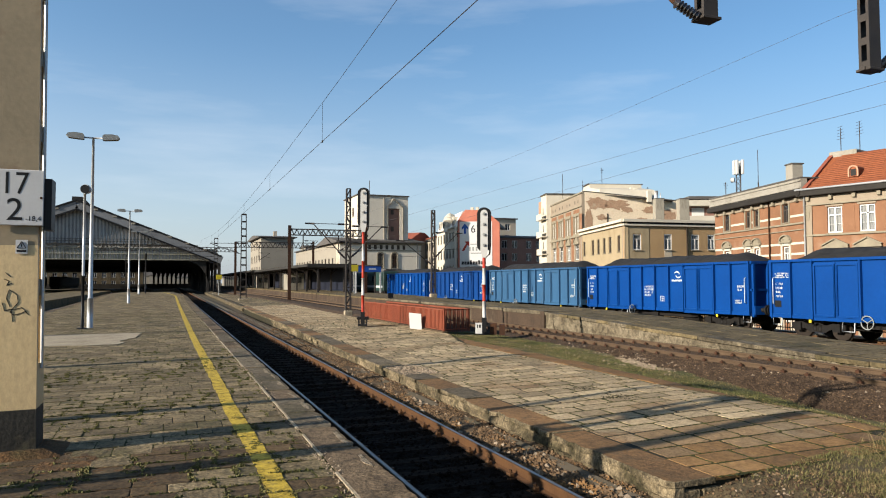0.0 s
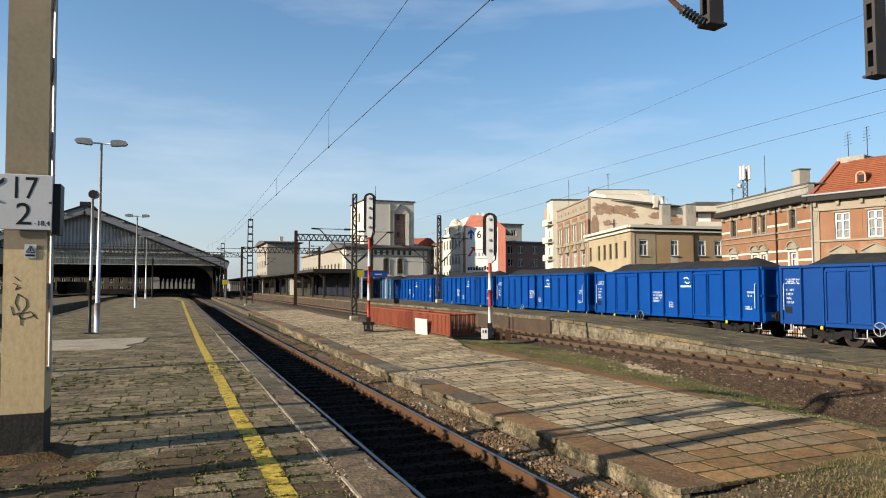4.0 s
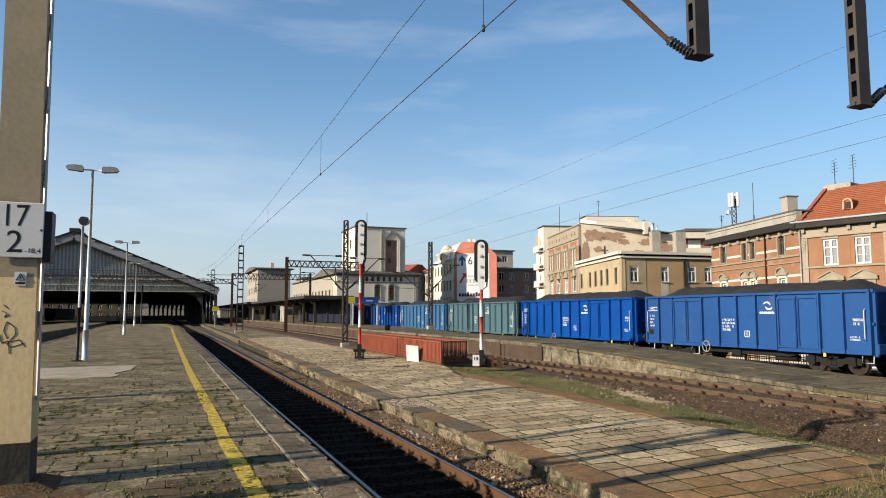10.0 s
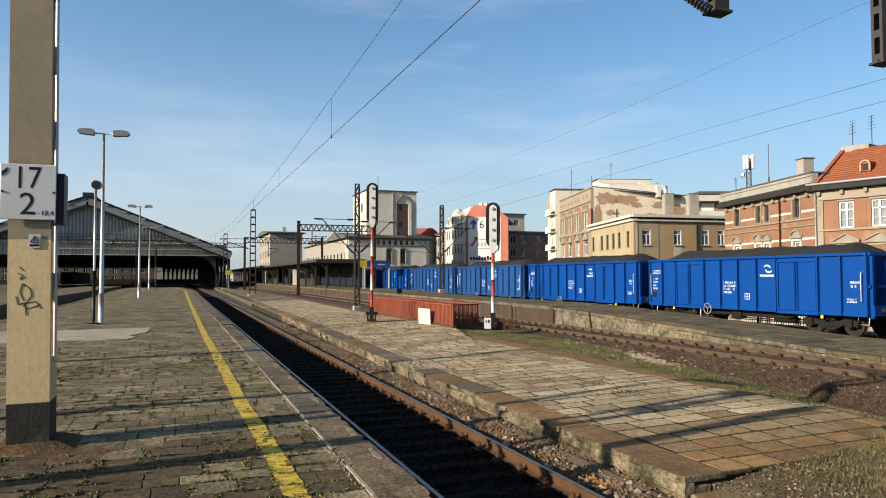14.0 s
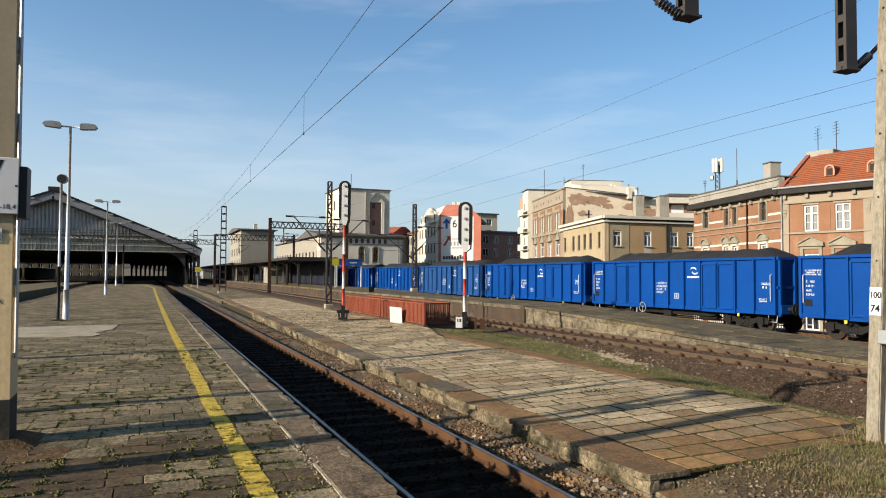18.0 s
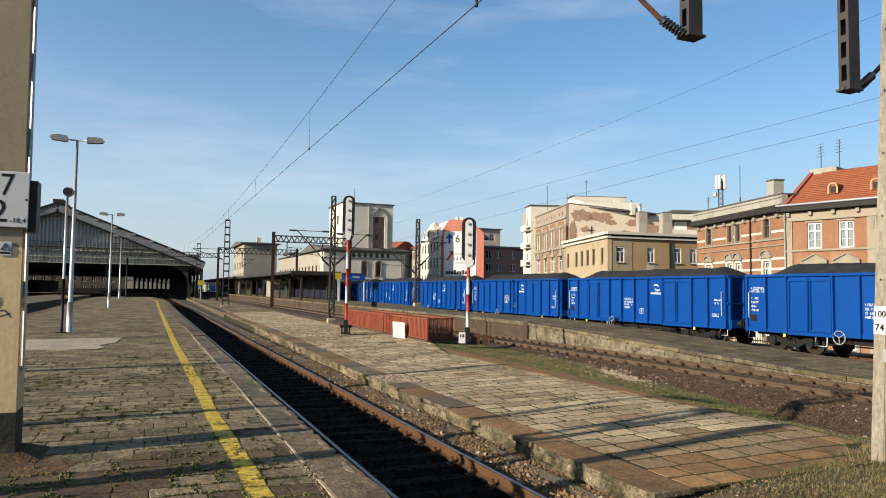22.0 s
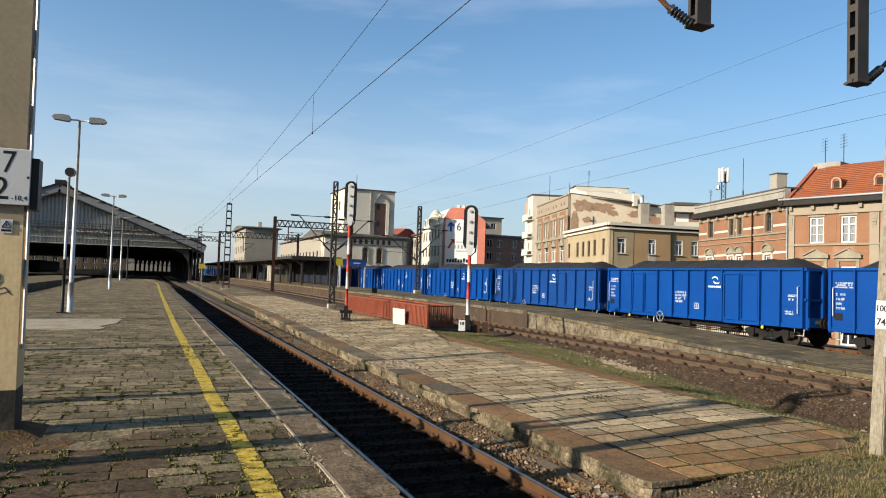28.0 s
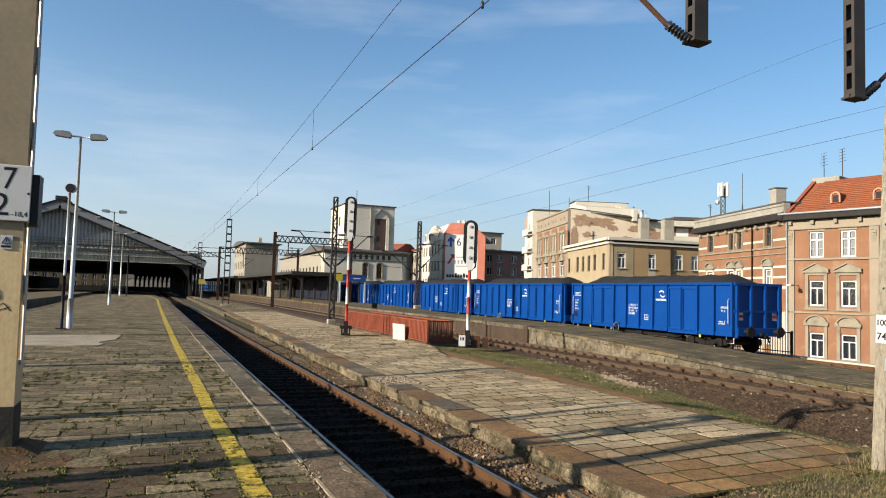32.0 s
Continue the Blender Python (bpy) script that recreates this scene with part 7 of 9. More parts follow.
# added sheet: its near-black colour stands for the shaded floor of the shed
solid("shed_shade_sheet", box(-75, 8.5, 284, 285, -0.95, 0.9), "hall_dark", "added dark sheet standing in for shade at the shed's end", "wall", kind="structure")
# far waiting carriages and clutter under the shed
for x, y, ln in ((-30.5, 230, 48), (-38.0, 200, 60)):
    cr = thing("railway_carriage", "dark carriage standing in the shade of the shed", "carriage", "stabled carriages", m=pose(x, y, -0.6))
    part("body", box(-1.4, 1.4, 0, ln, 0.9, 3.8, 0.1), "hall_dark", cr)
    part("underframe", box(-1.1, 1.1, 0.5, ln - 0.5, 0.15, 0.9), "bogie", cr)
plain_house("station_offices", "long grey office range beyond the shed", pose(-75, 296, 0), 66, 10, 6.0, "coping_grey", "roof_dark", ([2 + 3.3 * i for i in range(19)], (0.2, 3.2)), (1.5, 1.9), "window_frame")
# skyline far beyond the shed
rg_far = random.Random(31)
for i in range(26):
    x = -150 + i * 14 + rg_far.uniform(-3, 3)
    w, hgt = rg_far.uniform(8, 13), rg_far.uniform(5, 9.5)
    far = thing("distant_house", "hazy distant town house", "house", "distant town", m=pose(x, 420 + rg_far.uniform(-30, 60), -1.0))
    part("wall", box(0, w, 0, 9, 0, hgt * 0.7), rg_far.choice(("stucco_pale", "stucco_grey", "stucco_white")), far)
    part("roof", prism([(-0.4, hgt * 0.7), (9.4, hgt * 0.7), (4.5, hgt)], -0.3, w + 0.3, "x"), "roof_dark" if -30 < x < 40 else rg_far.choice(("roof_rust", "roof_dark")), far)

# ---- masts, lamps, signals ----
def catenary_mast():
    m = thing("catenary_mast", "cream painted steel catenary mast with a black foot", "mast", m=pose(-1.325, 7.89, 0, 0, -0.55, 0))
    w, d = 0.18, 0.21
    for z0, z1, mt, lb in ((0, 0.43, "mast_black", "black painted foot"), (0.43, 1.98, "mast_paint", "cream painted shaft"), (1.98, 9.6, "mast_grey", "weathered grey brown shaft")):
        for e in (-1, 1):
            ye = e * d
            part("channel", prism([(-w, ye), (w, ye), (w, ye - e * 0.075), (w - 0.016, ye - e * 0.075), (w - 0.016, ye - e * 0.014), (-w + 0.016, ye - e * 0.014), (-w + 0.016, ye - e * 0.075), (-w, ye - e * 0.075)][::-e], z0, z1, "z"), mt, m, lb)
    for z0, z1, mt in ((0.0, 0.43, "mast_black"), (0.43, 0.85, "mast_paint")):
        for e in (-1, 1):
            part("side_plate", box(min(e * w, e * w - e * 0.012), max(e * w, e * w - e * 0.012), -d + 0.077, d - 0.077, z0, z1), mt, m)
    z = 1.5
    while z < 9.4:
        for e in (-1, 1):
            part("batten", box(min(e * w, e * w - e * 0.010), max(e * w, e * w - e * 0.010), -d + 0.06, d - 0.06, z, z + 0.16), "mast_grey", m)
        z += 0.75
    mound = bmesh.new()
    lo, hi = [], []
    for q in range(28):
        a = q * math.pi / 14
        c, si = math.cos(a), math.sin(a)
        f = 1 / max(abs(c), abs(si)) ** 0.8
        g = f * (1 + 0.12 * noise.noise(Vector((c * 3, si * 3, 2))))
        lo.append(mound.verts.new((0.44 * g * c, 0.44 * g * si, -0.015)))
        hi.append(mound.verts.new((0.25 * f * c, 0.27 * f * si, 0.055 + 0.012 * noise.noise(Vector((c * 4, si * 4, 7))))))
    for q in range(28):
        mound.faces.new((lo[q], lo[(q + 1) % 28], hi[(q + 1) % 28], hi[q]))
    mound.faces.new(hi)
    part("earth_mound", mound, "dirt", m, "brown earth heaped round the foot")
    part("conduit", rod((w + 0.015, -0.04, 0.8), (w + 0.015, -0.04, 9.2), 0.014, n=6), "galv", m)
    return m


mast = catenary_mast()
sg = thing("number_sign", "white enamel sign with black kilometre figures on the mast", "sign", m=pose(-1.355, 7.64, 2.43))
part("plate", box(-0.235, 0.235, 0, 0.012, -0.265, 0.265, 0.006), "sign_white", sg)
part("numeral", text_mesh("17", 0.30, "black", 0.0006), None, sg, "black figures", m=pose(-0.01, -0.001, 0.125) @ Matrix.Diagonal((0.82, 1, 1, 1)))
part("numeral", prism([(-0.176, 0.226), (-0.222, 0.186), (-0.222, 0.146), (-0.176, 0.186)], -0.004, 0.002, "y"), "black", sg, "slanted stroke of the first figure")
part("numeral", text_mesh("2", 0.30, "black", 0.0006), None, sg, "black figure", m=pose(-0.005, -0.001, -0.125))
part("numeral", text_mesh("-18,4", 0.066, "black", 0.0006), None, sg, "small black figures", m=pose(0.15, -0.001, -0.20))
part("side_plate", box(0.235, 0.30, 0.02, 0.26, -0.30, 0.19), "black", sg, "dark edge-on plate")
for x in (-0.215, 0.215):
    part("bolt", rod((x, -0.008, 0.0), (x, 0.0, 0.0), 0.012, n=8), "rust", sg)
wa = thing("warning_sticker", "small white high voltage warning sticker on the mast", "sticker", m=pose(-1.30, 7.675, 1.965))
part("sheet", box(-0.05, 0.05, -0.004, 0, -0.065, 0.065), "sign_white", wa)
tri = bmesh.new()
for a, b in (((-0.036, -0.012), (0.036, -0.012)), ((0.036, -0.012), (0, 0.05)), ((0, 0.05), (-0.036, -0.012))):
    bm_beam(tri, (a[0], -0.006, a[1]), (b[0], -0.006, b[1]), 0.006, 0.006)
bm_box(tri, -0.004, 0.004, -0.007, -0.004, 0.0, 0.028)
bm_box(tri, -0.04, 0.04, -0.006, -0.004, -0.05, -0.03)
part("symbol", tri, "black", wa)
gf = bmesh.new()
for pts in ([(-0.04, 1.42), (-0.07, 1.50), (-0.05, 1.58), (0.01, 1.53), (0.02, 1.46), (-0.04, 1.37), (-0.01, 1.34), (0.05, 1.36), (0.09, 1.38)], [(-0.10, 1.46), (-0.08, 1.38), (-0.03, 1.40), (-0.02, 1.28)], [(-0.02, 1.39), (0.05, 1.41), (0.10, 1.34)], [(-0.09, 1.68), (-0.05, 1.66), (-0.07, 1.62), (-0.03, 1.64)], [(-0.08, 1.74), (-0.04, 1.70)]):
    for a, b in zip(pts, pts[1:]):
        bm_beam(gf, (-1.34 + a[0] * 1.1, 7.679, a[1] - 0.02), (-1.34 + b[0] * 1.1, 7.679, b[1] - 0.02), 0.004, 0.006)
solid("paint_scrawl", gf, "black", "thin black spray-paint scrawl on the mast", "scrawl")


def platform_lamp():
    o = thing("platform_lamp", "tall white tapered lamp post with two flat heads", "lamp post", "lamps along the platform")
    part("pole", rod((0, 0, 0), (0, 0, 6.80), 0.085, 0.04, n=12), "galv", o)
    part("foot", rod((0, 0, 0), (0, 0, 1.05), 0.10, 0.10, n=12), "galv", o)
    part("arm", rod((-0.45, 0, 6.80), (0.45, 0, 6.80), 0.03, n=8), "galv", o)
    for s in (-1, 1):
        hd = bmesh.new()
        bm_prism(hd, [(s * 0.30, 6.74), (s * 0.36, 6.72), (s * 0.80, 6.76), (s * 0.87, 6.83), (s * 0.80, 6.92), (s * 0.60, 6.95), (s * 0.34, 6.93), (s * 0.30, 6.88)], -0.13, 0.13, "y")
        bmesh.ops.recalc_face_normals(hd, faces=hd.faces)
        part("lamp_head", hd, "grey_paint", o)
    return o


lamp = platform_lamp()
lamp.matrix_basis = pose(-2.58, 28.0, 0)
for x, y in ((-2.72, 57.0), (-3.0, 84.0)):
    copy_thing(lamp, pose(x, y, p1_z(y)))
pp = thing("loudspeaker_post", "slim post with a round black loudspeaker, lower half black", "post", m=pose(-2.78, 27.6, 0))
part("pole", rod((0, 0, 0), (0, 0, 1.85), 0.055, n=10), "black", pp)
part("pole", rod((0, 0, 1.85), (0, 0, 4.8), 0.045, n=10), "galv", pp)
part("foot", box(-0.16, 0.16, -0.16, 0.16, 0, 0.03), "black", pp)
sp = bmesh.new()
bm_lathe(sp, (0.02, -0.14, 4.88), (0.10, 0.20, 4.88), [(0, 0.165), (0.3, 0.17), (0.7, 0.14), (1, 0.06)], 18)
speaker = part("speaker", sp, "white_paint", pp, "pale loudspeaker housing")
part("speaker_cone", rod((0.015, -0.17, 4.88), (0.02, -0.13, 4.88), 0.15, 0.155, n=18), "black", speaker, "black loudspeaker mouth")
for y in (88.0,):
    solid("signal_post", rod((-2.45, y, p1_z(y)), (-2.45, y, 4.9), 0.08, n=8), "black", "dark slim post on the platform", "post", "platform posts")


def signal(h_head, top, tone_rows):
    o = thing("railway_signal", "light signal on a red and white banded post", "signal", "signals on the island platform")
    part("base", boxes([(-0.20, 0.20, -0.16, 0.16, 0, 0.10), (-0.26, 0.26, -0.05, 0.05, 0.28, 0.42), (-0.09, 0.09, -0.09, 0.09, 0.1, 0.62), (-0.20, -0.13, -0.1, 0.1, 0.08, 0.40), (0.13, 0.20, -0.1, 0.1, 0.08, 0.40)]), "black", o)
    z = 0.60
    n = tone_rows
    step = (top - h_head - z) / n
    for i in range(n):
        part("band", rod((0, 0, z + i * step), (0, 0, z + (i + 1) * step), 0.062, n=12), "red_paint" if (n - 1 - i) % 2 == 0 else "white_paint", o)
    zc0, zc1 = top - h_head + 0.22, top - 0.24
    bp = [(0.26 * math.cos(radians(a)), zc1 + 0.24 * math.sin(radians(a))) for a in range(0, 181, 15)] + [(0.26 * math.cos(radians(a)), zc0 + 0.24 * math.sin(radians(a))) for a in range(180, 361, 15)]
    part("backboard", prism(bp, -0.05, -0.01, "y"), "black", o, "black oval backboard")
    part("housing", box(-0.135, 0.135, -0.01, 0.22, zc0 - 0.05, zc1 + 0.1), "steel_black", o)
    face = [(0.135 * math.cos(radians(a)), zc1 + 0.15 * math.sin(radians(a))) for a in range(0, 181, 15)] + [(-0.135, zc0 - 0.2), (-0.07, zc0 - 0.45), (0.07, zc0 - 0.45), (0.135, zc0 - 0.2)]
    fp = part("rear_cover", prism(face, -0.075, -0.05, "y"), "white_paint", o, "white rear cover")
    k = 4
    for i in range(k):
        zz = zc0 + (zc1 - zc0) * i / (k - 1)
        lm = bmesh.new()
        bm_rod(lm, (0, -0.075, zz), (0, -0.12, zz), 0.06, 0.05, n=12)
        bm_rod(lm, (0.0, -0.12, zz), (0.0, -0.135, zz), 0.025, n=8)
        part("lamp_unit", lm, "grey_paint", fp)
    ar = bmesh.new()
    bm_tube(ar, [(0.05, 0, zc0 - 0.45), (0.20, 0, zc0 - 0.33), (0.23, 0, zc0 + 0.05)], 0.03, 8)
    part("bracket", ar, "steel_black", o)
    return o


s1 = signal(1.72, 6.05, 5)
s1.matrix_basis = pose(7.90, 30.0, -0.32, 0, 0.3, -16)
s2 = signal(1.60, 4.62, 4)
s2.matrix_basis = pose(10.68, 23.4, -0.31, 0, 0.3, -24)
pl = thing("number_plate_post", "small white plate with dark figures beside the signal", "sign", m=pose(10.36, 23.15, -0.30, 0, 0, -24))
part("plate", box(-0.12, 0.12, 0, 0.02, 0.05, 0.44, 0.005), "white_paint", pl)
part("figure_bar", boxes([(-0.07, -0.03, -0.005, 0, 0.26, 0.37)]), "black", pl)
part("figure_bar", boxes([(0.01, 0.07, -0.005, 0, 0.26, 0.37)]), "black", pl)
bx = thing("signal_box", "rusty steel cable boxes at the signal foot", "box", m=pose(11.0, 23.3, -0.32, 0, 0, -24))
part("box", boxes([(-0.12, 0.12, -0.12, 0.12, 0, 0.42), (0.22, 0.42, -0.10, 0.10, 0, 0.38)]), "rust", bx)
solid("signal_cable", prism([(8.0, 29.8), (9.5, 30.0), (9.5, 30.05), (8.0, 29.86)], -0.33, -0.305, "z"), "black", "black cable lying on the paving", "cable")

# concrete pole at the platform end
cp = thing("concrete_pole", "leaning weathered concrete pole with conduits", "pole", m=pose(8.42, 6.07, -0.47, 1.2, 1.9, 0))
sh = bmesh.new()
v0 = [sh.verts.new((x * 0.095, y * 0.09, 0)) for x, y in ((-1, -1), (1, -1), (1, 1), (-1, 1))]
v1 = [sh.verts.new((x * 0.07, y * 0.066, 9.5)) for x, y in ((-1, -1), (1, -1), (1, 1), (-1, 1))]
for i in range(4):
    sh.faces.new((v0[i], v0[(i + 1) % 4], v1[(i + 1) % 4], v1[i]))
sh.faces.new(v1)
bmesh.ops.bevel(sh, geom=[e for e in sh.edges if abs(e.verts[0].co.z - e.verts[1].co.z) > 1], offset=0.012, segments=2, affect="EDGES")
part("shaft", sh, "pole_concrete", cp)
for z in (2.3, 3.1, 3.9, 4.7, 5.5):
    part("bolt_hole", rod((-0.092, 0.0, z), (-0.05, 0.0, z), 0.014, n=8), "black", cp)
part("painted_band", box(-0.097, -0.08, -0.078, 0.078, 1.62, 1.97), "white_paint", cp, "white painted number band")
part("numeral", text_mesh("100", 0.105, "black", 0.003, 0.015), None, cp, "black stencilled figures", m=pose(-0.098, 0.0, 1.87, 0, 0, -90))
part("numeral", text_mesh("74", 0.125, "black", 0.003, 0.015), None, cp, "black stencilled figures", m=pose(-0.098, 0.0, 1.70, 0, 0, -90))
jb = part("junction_box", box(-0.17, 0.14, -0.26, -0.09, 1.28, 1.45, 0.01), "grey_paint", cp, "grey junction box")
part("lid", box(-0.175, 0.145, -0.275, -0.26, 1.27, 1.46, 0.006), "grey_paint", jb)
part("conduit", rod((-0.045, -0.16, -0.05), (-0.045, -0.16, 1.28), 0.027, n=10), "grey_paint", cp)
part("conduit", rod((0.035, -0.16, -0.05), (0.035, -0.16, 1.28), 0.018, n=10), "grey_paint", cp)
part("conduit", rod((-0.03, -0.118, 1.45), (-0.03, -0.095, 9.4), 0.018, n=10), "white_paint", cp, "white plastic conduit")


# hanging posts of the gantry overhead
def drop_post(x, z, side, label):
    o = thing("gantry_drop_post", label, "gantry post", "posts hanging from the gantry", m=pose(x, 8.0, z))
    wx, dy = 0.127, 0.098
    for e in (-1, 1):
        f = bmesh.new()
        bm_box(f, -wx, wx, min(e * dy, e * dy - e * 0.012), max(e * dy, e * dy - e * 0.012), 0.03, 4.6)
        for x0 in (-wx, wx - 0.012):
            bm_box(f, x0, x0 + 0.012, min(e * (dy - 0.012), e * (dy - 0.05)), max(e * (dy - 0.012), e * (dy - 0.05)), 0.03, 4.6)
        part("channel", f, "steel_black", o)
    zz = 0.03
    while zz < 4.5:
        for x0 in (-wx + 0.001, wx - 0.011):
            part("batten", box(x0, x0 + 0.010, -dy + 0.045, dy - 0.045, zz, zz + 0.12), "steel_black", o)
        zz += 0.385
    part("foot_plate", box(-0.165, 0.165, -0.13, 0.13, -0.012, 0.03, 0.006), "steel_black", o, "dark foot plate")
    part("end_clip", box(-0.19, -0.15, -0.05, 0.05, -0.01, 0.05, 0.004), "steel_black", o)
    ins = bmesh.new()
    a, b = Vector((side * 0.14, 0, 0.02)), Vector((side * 0.58, 0, 0.20 if side < 0 else 0.36))
    prof = [(0, 0.045)]
    for i in range(7):
        t0 = 0.10 + i * 0.125
        prof += [(t0, 0.038), (t0 + 0.01, 0.078), (t0 + 0.035, 0.072), (t0 + 0.06, 0.04)]
    bm_lathe(ins, a, b, prof + [(1.0, 0.04)], 14)
    part("insulator", ins, "insulator", o, "dark ribbed insulator")
    part("cantilever_tube", rod(b, (side * 2.9, 0, 1.75 if side < 0 else 2.35), 0.038, n=10), "rust", o, "rusty cantilever tube")
    return o


drop_post(7.21, 5.39, -1, "dark battened steel post hanging from the gantry")
drop_post(10.52, 5.00, 1, "long dark battened steel post hanging from the gantry")
st2 = bmesh.new()
bm_rod(st2, (11.46, 8.0, 5.72), (13.4, 8.0, 5.78), 0.03, n=8)
bm_prism(st2, [(11.42, 5.74), (11.64, 5.74), (11.60, 5.55), (11.56, 5.40), (11.50, 5.40), (11.48, 5.55)], 7.98, 8.02, "y")
bm_tube(st2, [(11.53, 8.0, 5.42), (11.62, 8.0, 5.42), (11.85, 8.0, 5.55), (12.4, 8.0, 5.58)], 0.02, 6)
solid("registration_arm", st2, "steel_black", "dark registration arm holding the contact wire", "catenary arm")


def lattice_beam(name, label, x0, x1, y, z0, z1, dy=0.6):
    o = thing(name, label, "gantry", "gantries over the tracks", m=pose(0, y, 0))
    ch = bmesh.new()
    for yy in (-dy / 2, dy / 2):
        for z in (z0, z1):
            bm_beam(ch, (x0, yy, z), (x1, yy, z), 0.09, 0.09)
    part("chords", ch, "steel_black", o)
    br = bmesh.new()
    k = max(2, round((x1 - x0) / (z1 - z0) / 0.9))
    for i in range(k):
        a, b = x0 + (x1 - x0) * i / k, x0 + (x1 - x0) * (i + 1) / k
        for yy in (-dy / 2, dy / 2):
            bm_beam(br, (a, yy, z0), ((a + b) / 2, yy, z1), 0.05, 0.05)
            bm_beam(br, ((a + b) / 2, yy, z1), (b, yy, z0), 0.05, 0.05)
    tagged(part("bracing", br, "steel_black", o), kind="stuff")
    return o


lattice_beam("gantry_beam", "dark lattice gantry beam above the tracks", -1.5, 15.5, 8.0, 9.5, 10.3, 0.2)


def lattice_mast(x, y, z, h, w=0.42, rot=0.0, tone="steel_black", battens=False):
    o = thing("lattice_mast", "slender dark lattice catenary mast", "mast", "lattice masts along the line", m=pose(x, y, z, 0, 0, rot))
    for sx in (-1, 1):
        for sy in (-0.6, 0.6):
            part("leg", beam((sx * w / 2, sy * w / 2, 0), (sx * w / 2 * 0.75, sy * w / 2 * 0.75, h), 0.07, 0.07), tone, o)
    br = bmesh.new()
    k = round(h / (0.8 if battens else 0.55))
    for i in range(k):
        za, zb = h * i / k, h * (i + 1) / k
        fa, fb = 1 - 0.25 * za / h, 1 - 0.25 * zb / h
        s = 1 if i % 2 else -1
        for sy in (-0.6, 0.6):
            if battens:
                bm_beam(br, (-w / 2 * fb, sy * w / 2 * fb, zb - 0.05), (w / 2 * fb, sy * w / 2 * fb, zb - 0.05), 0.03, 0.16)
                continue
            bm_beam(br, (-s * w / 2 * fa, sy * w / 2 * fa, za), (s * w / 2 * fb, sy * w / 2 * fb, zb), 0.04, 0.04)
            bm_beam(br, (-w / 2 * fb, sy * w / 2 * fb, zb), (w / 2 * fb, sy * w / 2 * fb, zb), 0.04, 0.05)
    tagged(part("bracing", br, tone, o), kind="stuff")
    part("foot", box(-w * 0.8, w * 0.8, -w * 0.6, w * 0.6, -0.1, 0.25, 0.03), "concrete", o, "concrete foot")
    return o


def cantilever(parent_xyz, reach, side, drop=0.0, label="dark cantilever arm with insulator and contact wire support"):
    x, y, z = parent_xyz
    o = thing("cantilever_arm", label, "catenary arm", "catenary arms", m=pose(x, y, z))
    part("strut", rod((0, 0, 0), (side * reach, 0, 1.1), 0.035, n=6), "steel_black", o)
    part("top_tube", rod((0, 0, 1.15), (side * reach, 0, 1.15), 0.03, n=6), "steel_black", o)
    part("steady_arm", rod((side * reach * 0.55, 0, 0.62), (side * reach * 1.1, 0, 0.35), 0.02, n=6), "steel_black", o)
    if drop:
        part("hanger", rod((0, 0, 0), (0, 0, drop), 0.06, n=6), "steel_black", o)
        part("clamp", rod((0, -0.3, drop), (0, 0.3, drop), 0.05, n=6), "steel_black", o)
    for z0 in (0.0, 1.15):
        i = bmesh.new()
        up = (1.1 / reach) * (z0 == 0)
        bm_lathe(i, (side * 0.2, 0, z0 + 0.2 * up), (side * 0.52, 0, z0 + 0.52 * up), [(k / 8, 0.075 if k % 2 else 0.045) for k in range(9)], 8)
        part("insulator", i, "insulator", o)
    return o


lattice_mast(10.25, 42.4, -0.40, 7.72, 0.30)
lattice_mast(7.55, 79.0, -0.45, 9.4, 0.62, battens=True)
lattice_mast(20.2, 54.2, 0.35, 7.1, 0.34)
lattice_mast(7.2, 121.0, -0.45, 9.2, 0.7, battens=True)
lattice_mast(-7.0, 140.0, -0.7, 9.2, 0.6)


def arm(x, y, z, side, reach, down, label="thin catenary arm with a horizontal tube and a raking strut"):
    """A level tube with its insulator, and a strut that rakes up to it from the mast."""
    o = thing("cantilever_arm", label, "catenary arm", "catenary arms", m=pose(x, y, z))
    part("top_tube", rod((side * 0.1, 0, 0), (side * reach * 0.8, 0, 0), 0.022, n=6), "steel_black", o)
    part("end_clamp", rod((side * reach * 0.8, 0, -0.01), (side * reach, 0, 0.0), 0.06, 0.045, n=8), "steel_black", o)
    part("strut", rod((side * 0.1, 0, -down), (side * reach * 0.82, 0, 0), 0.035, n=6), "steel_black", o)
    part("steady_arm", rod((side * reach * 0.3, 0, -down * 0.66), (side * reach * 0.95, 0, -down * 0.62), 0.018, n=6), "steel_black", o)
    for za, zb in ((0, 0), (-down, -down * 0.75)):
        i = bmesh.new()
        bm_lathe(i, (side * 0.25, 0, za + (zb - za) * 0.3), (side * 0.65, 0, zb if za else 0), [(k / 8, 0.075 if k % 2 else 0.045) for k in range(9)], 8)
        part("insulator", i, "insulator", o)
    return o


arm(10.25, 42.4, 5.12, -1, 2.65, 2.2)
arm(10.25, 42.4, 5.02, 1, 2.6, 2.0)
arm(20.2, 54.2, 5.6, 1, 2.6, 2.1)
arm(20.2, 54.2, 4.9, -1, 3.2, 2.0)
cantilever((7.3, 79.0, 4.6), 3.2, -1)
cantilever((6.9, 121.0, 4.6), 3.0, -1)
rp = thing("catenary_mast", "rusty brown steel mast carrying a gantry", "mast", "masts of the far gantries", m=pose(12.15, 77, -0.35))
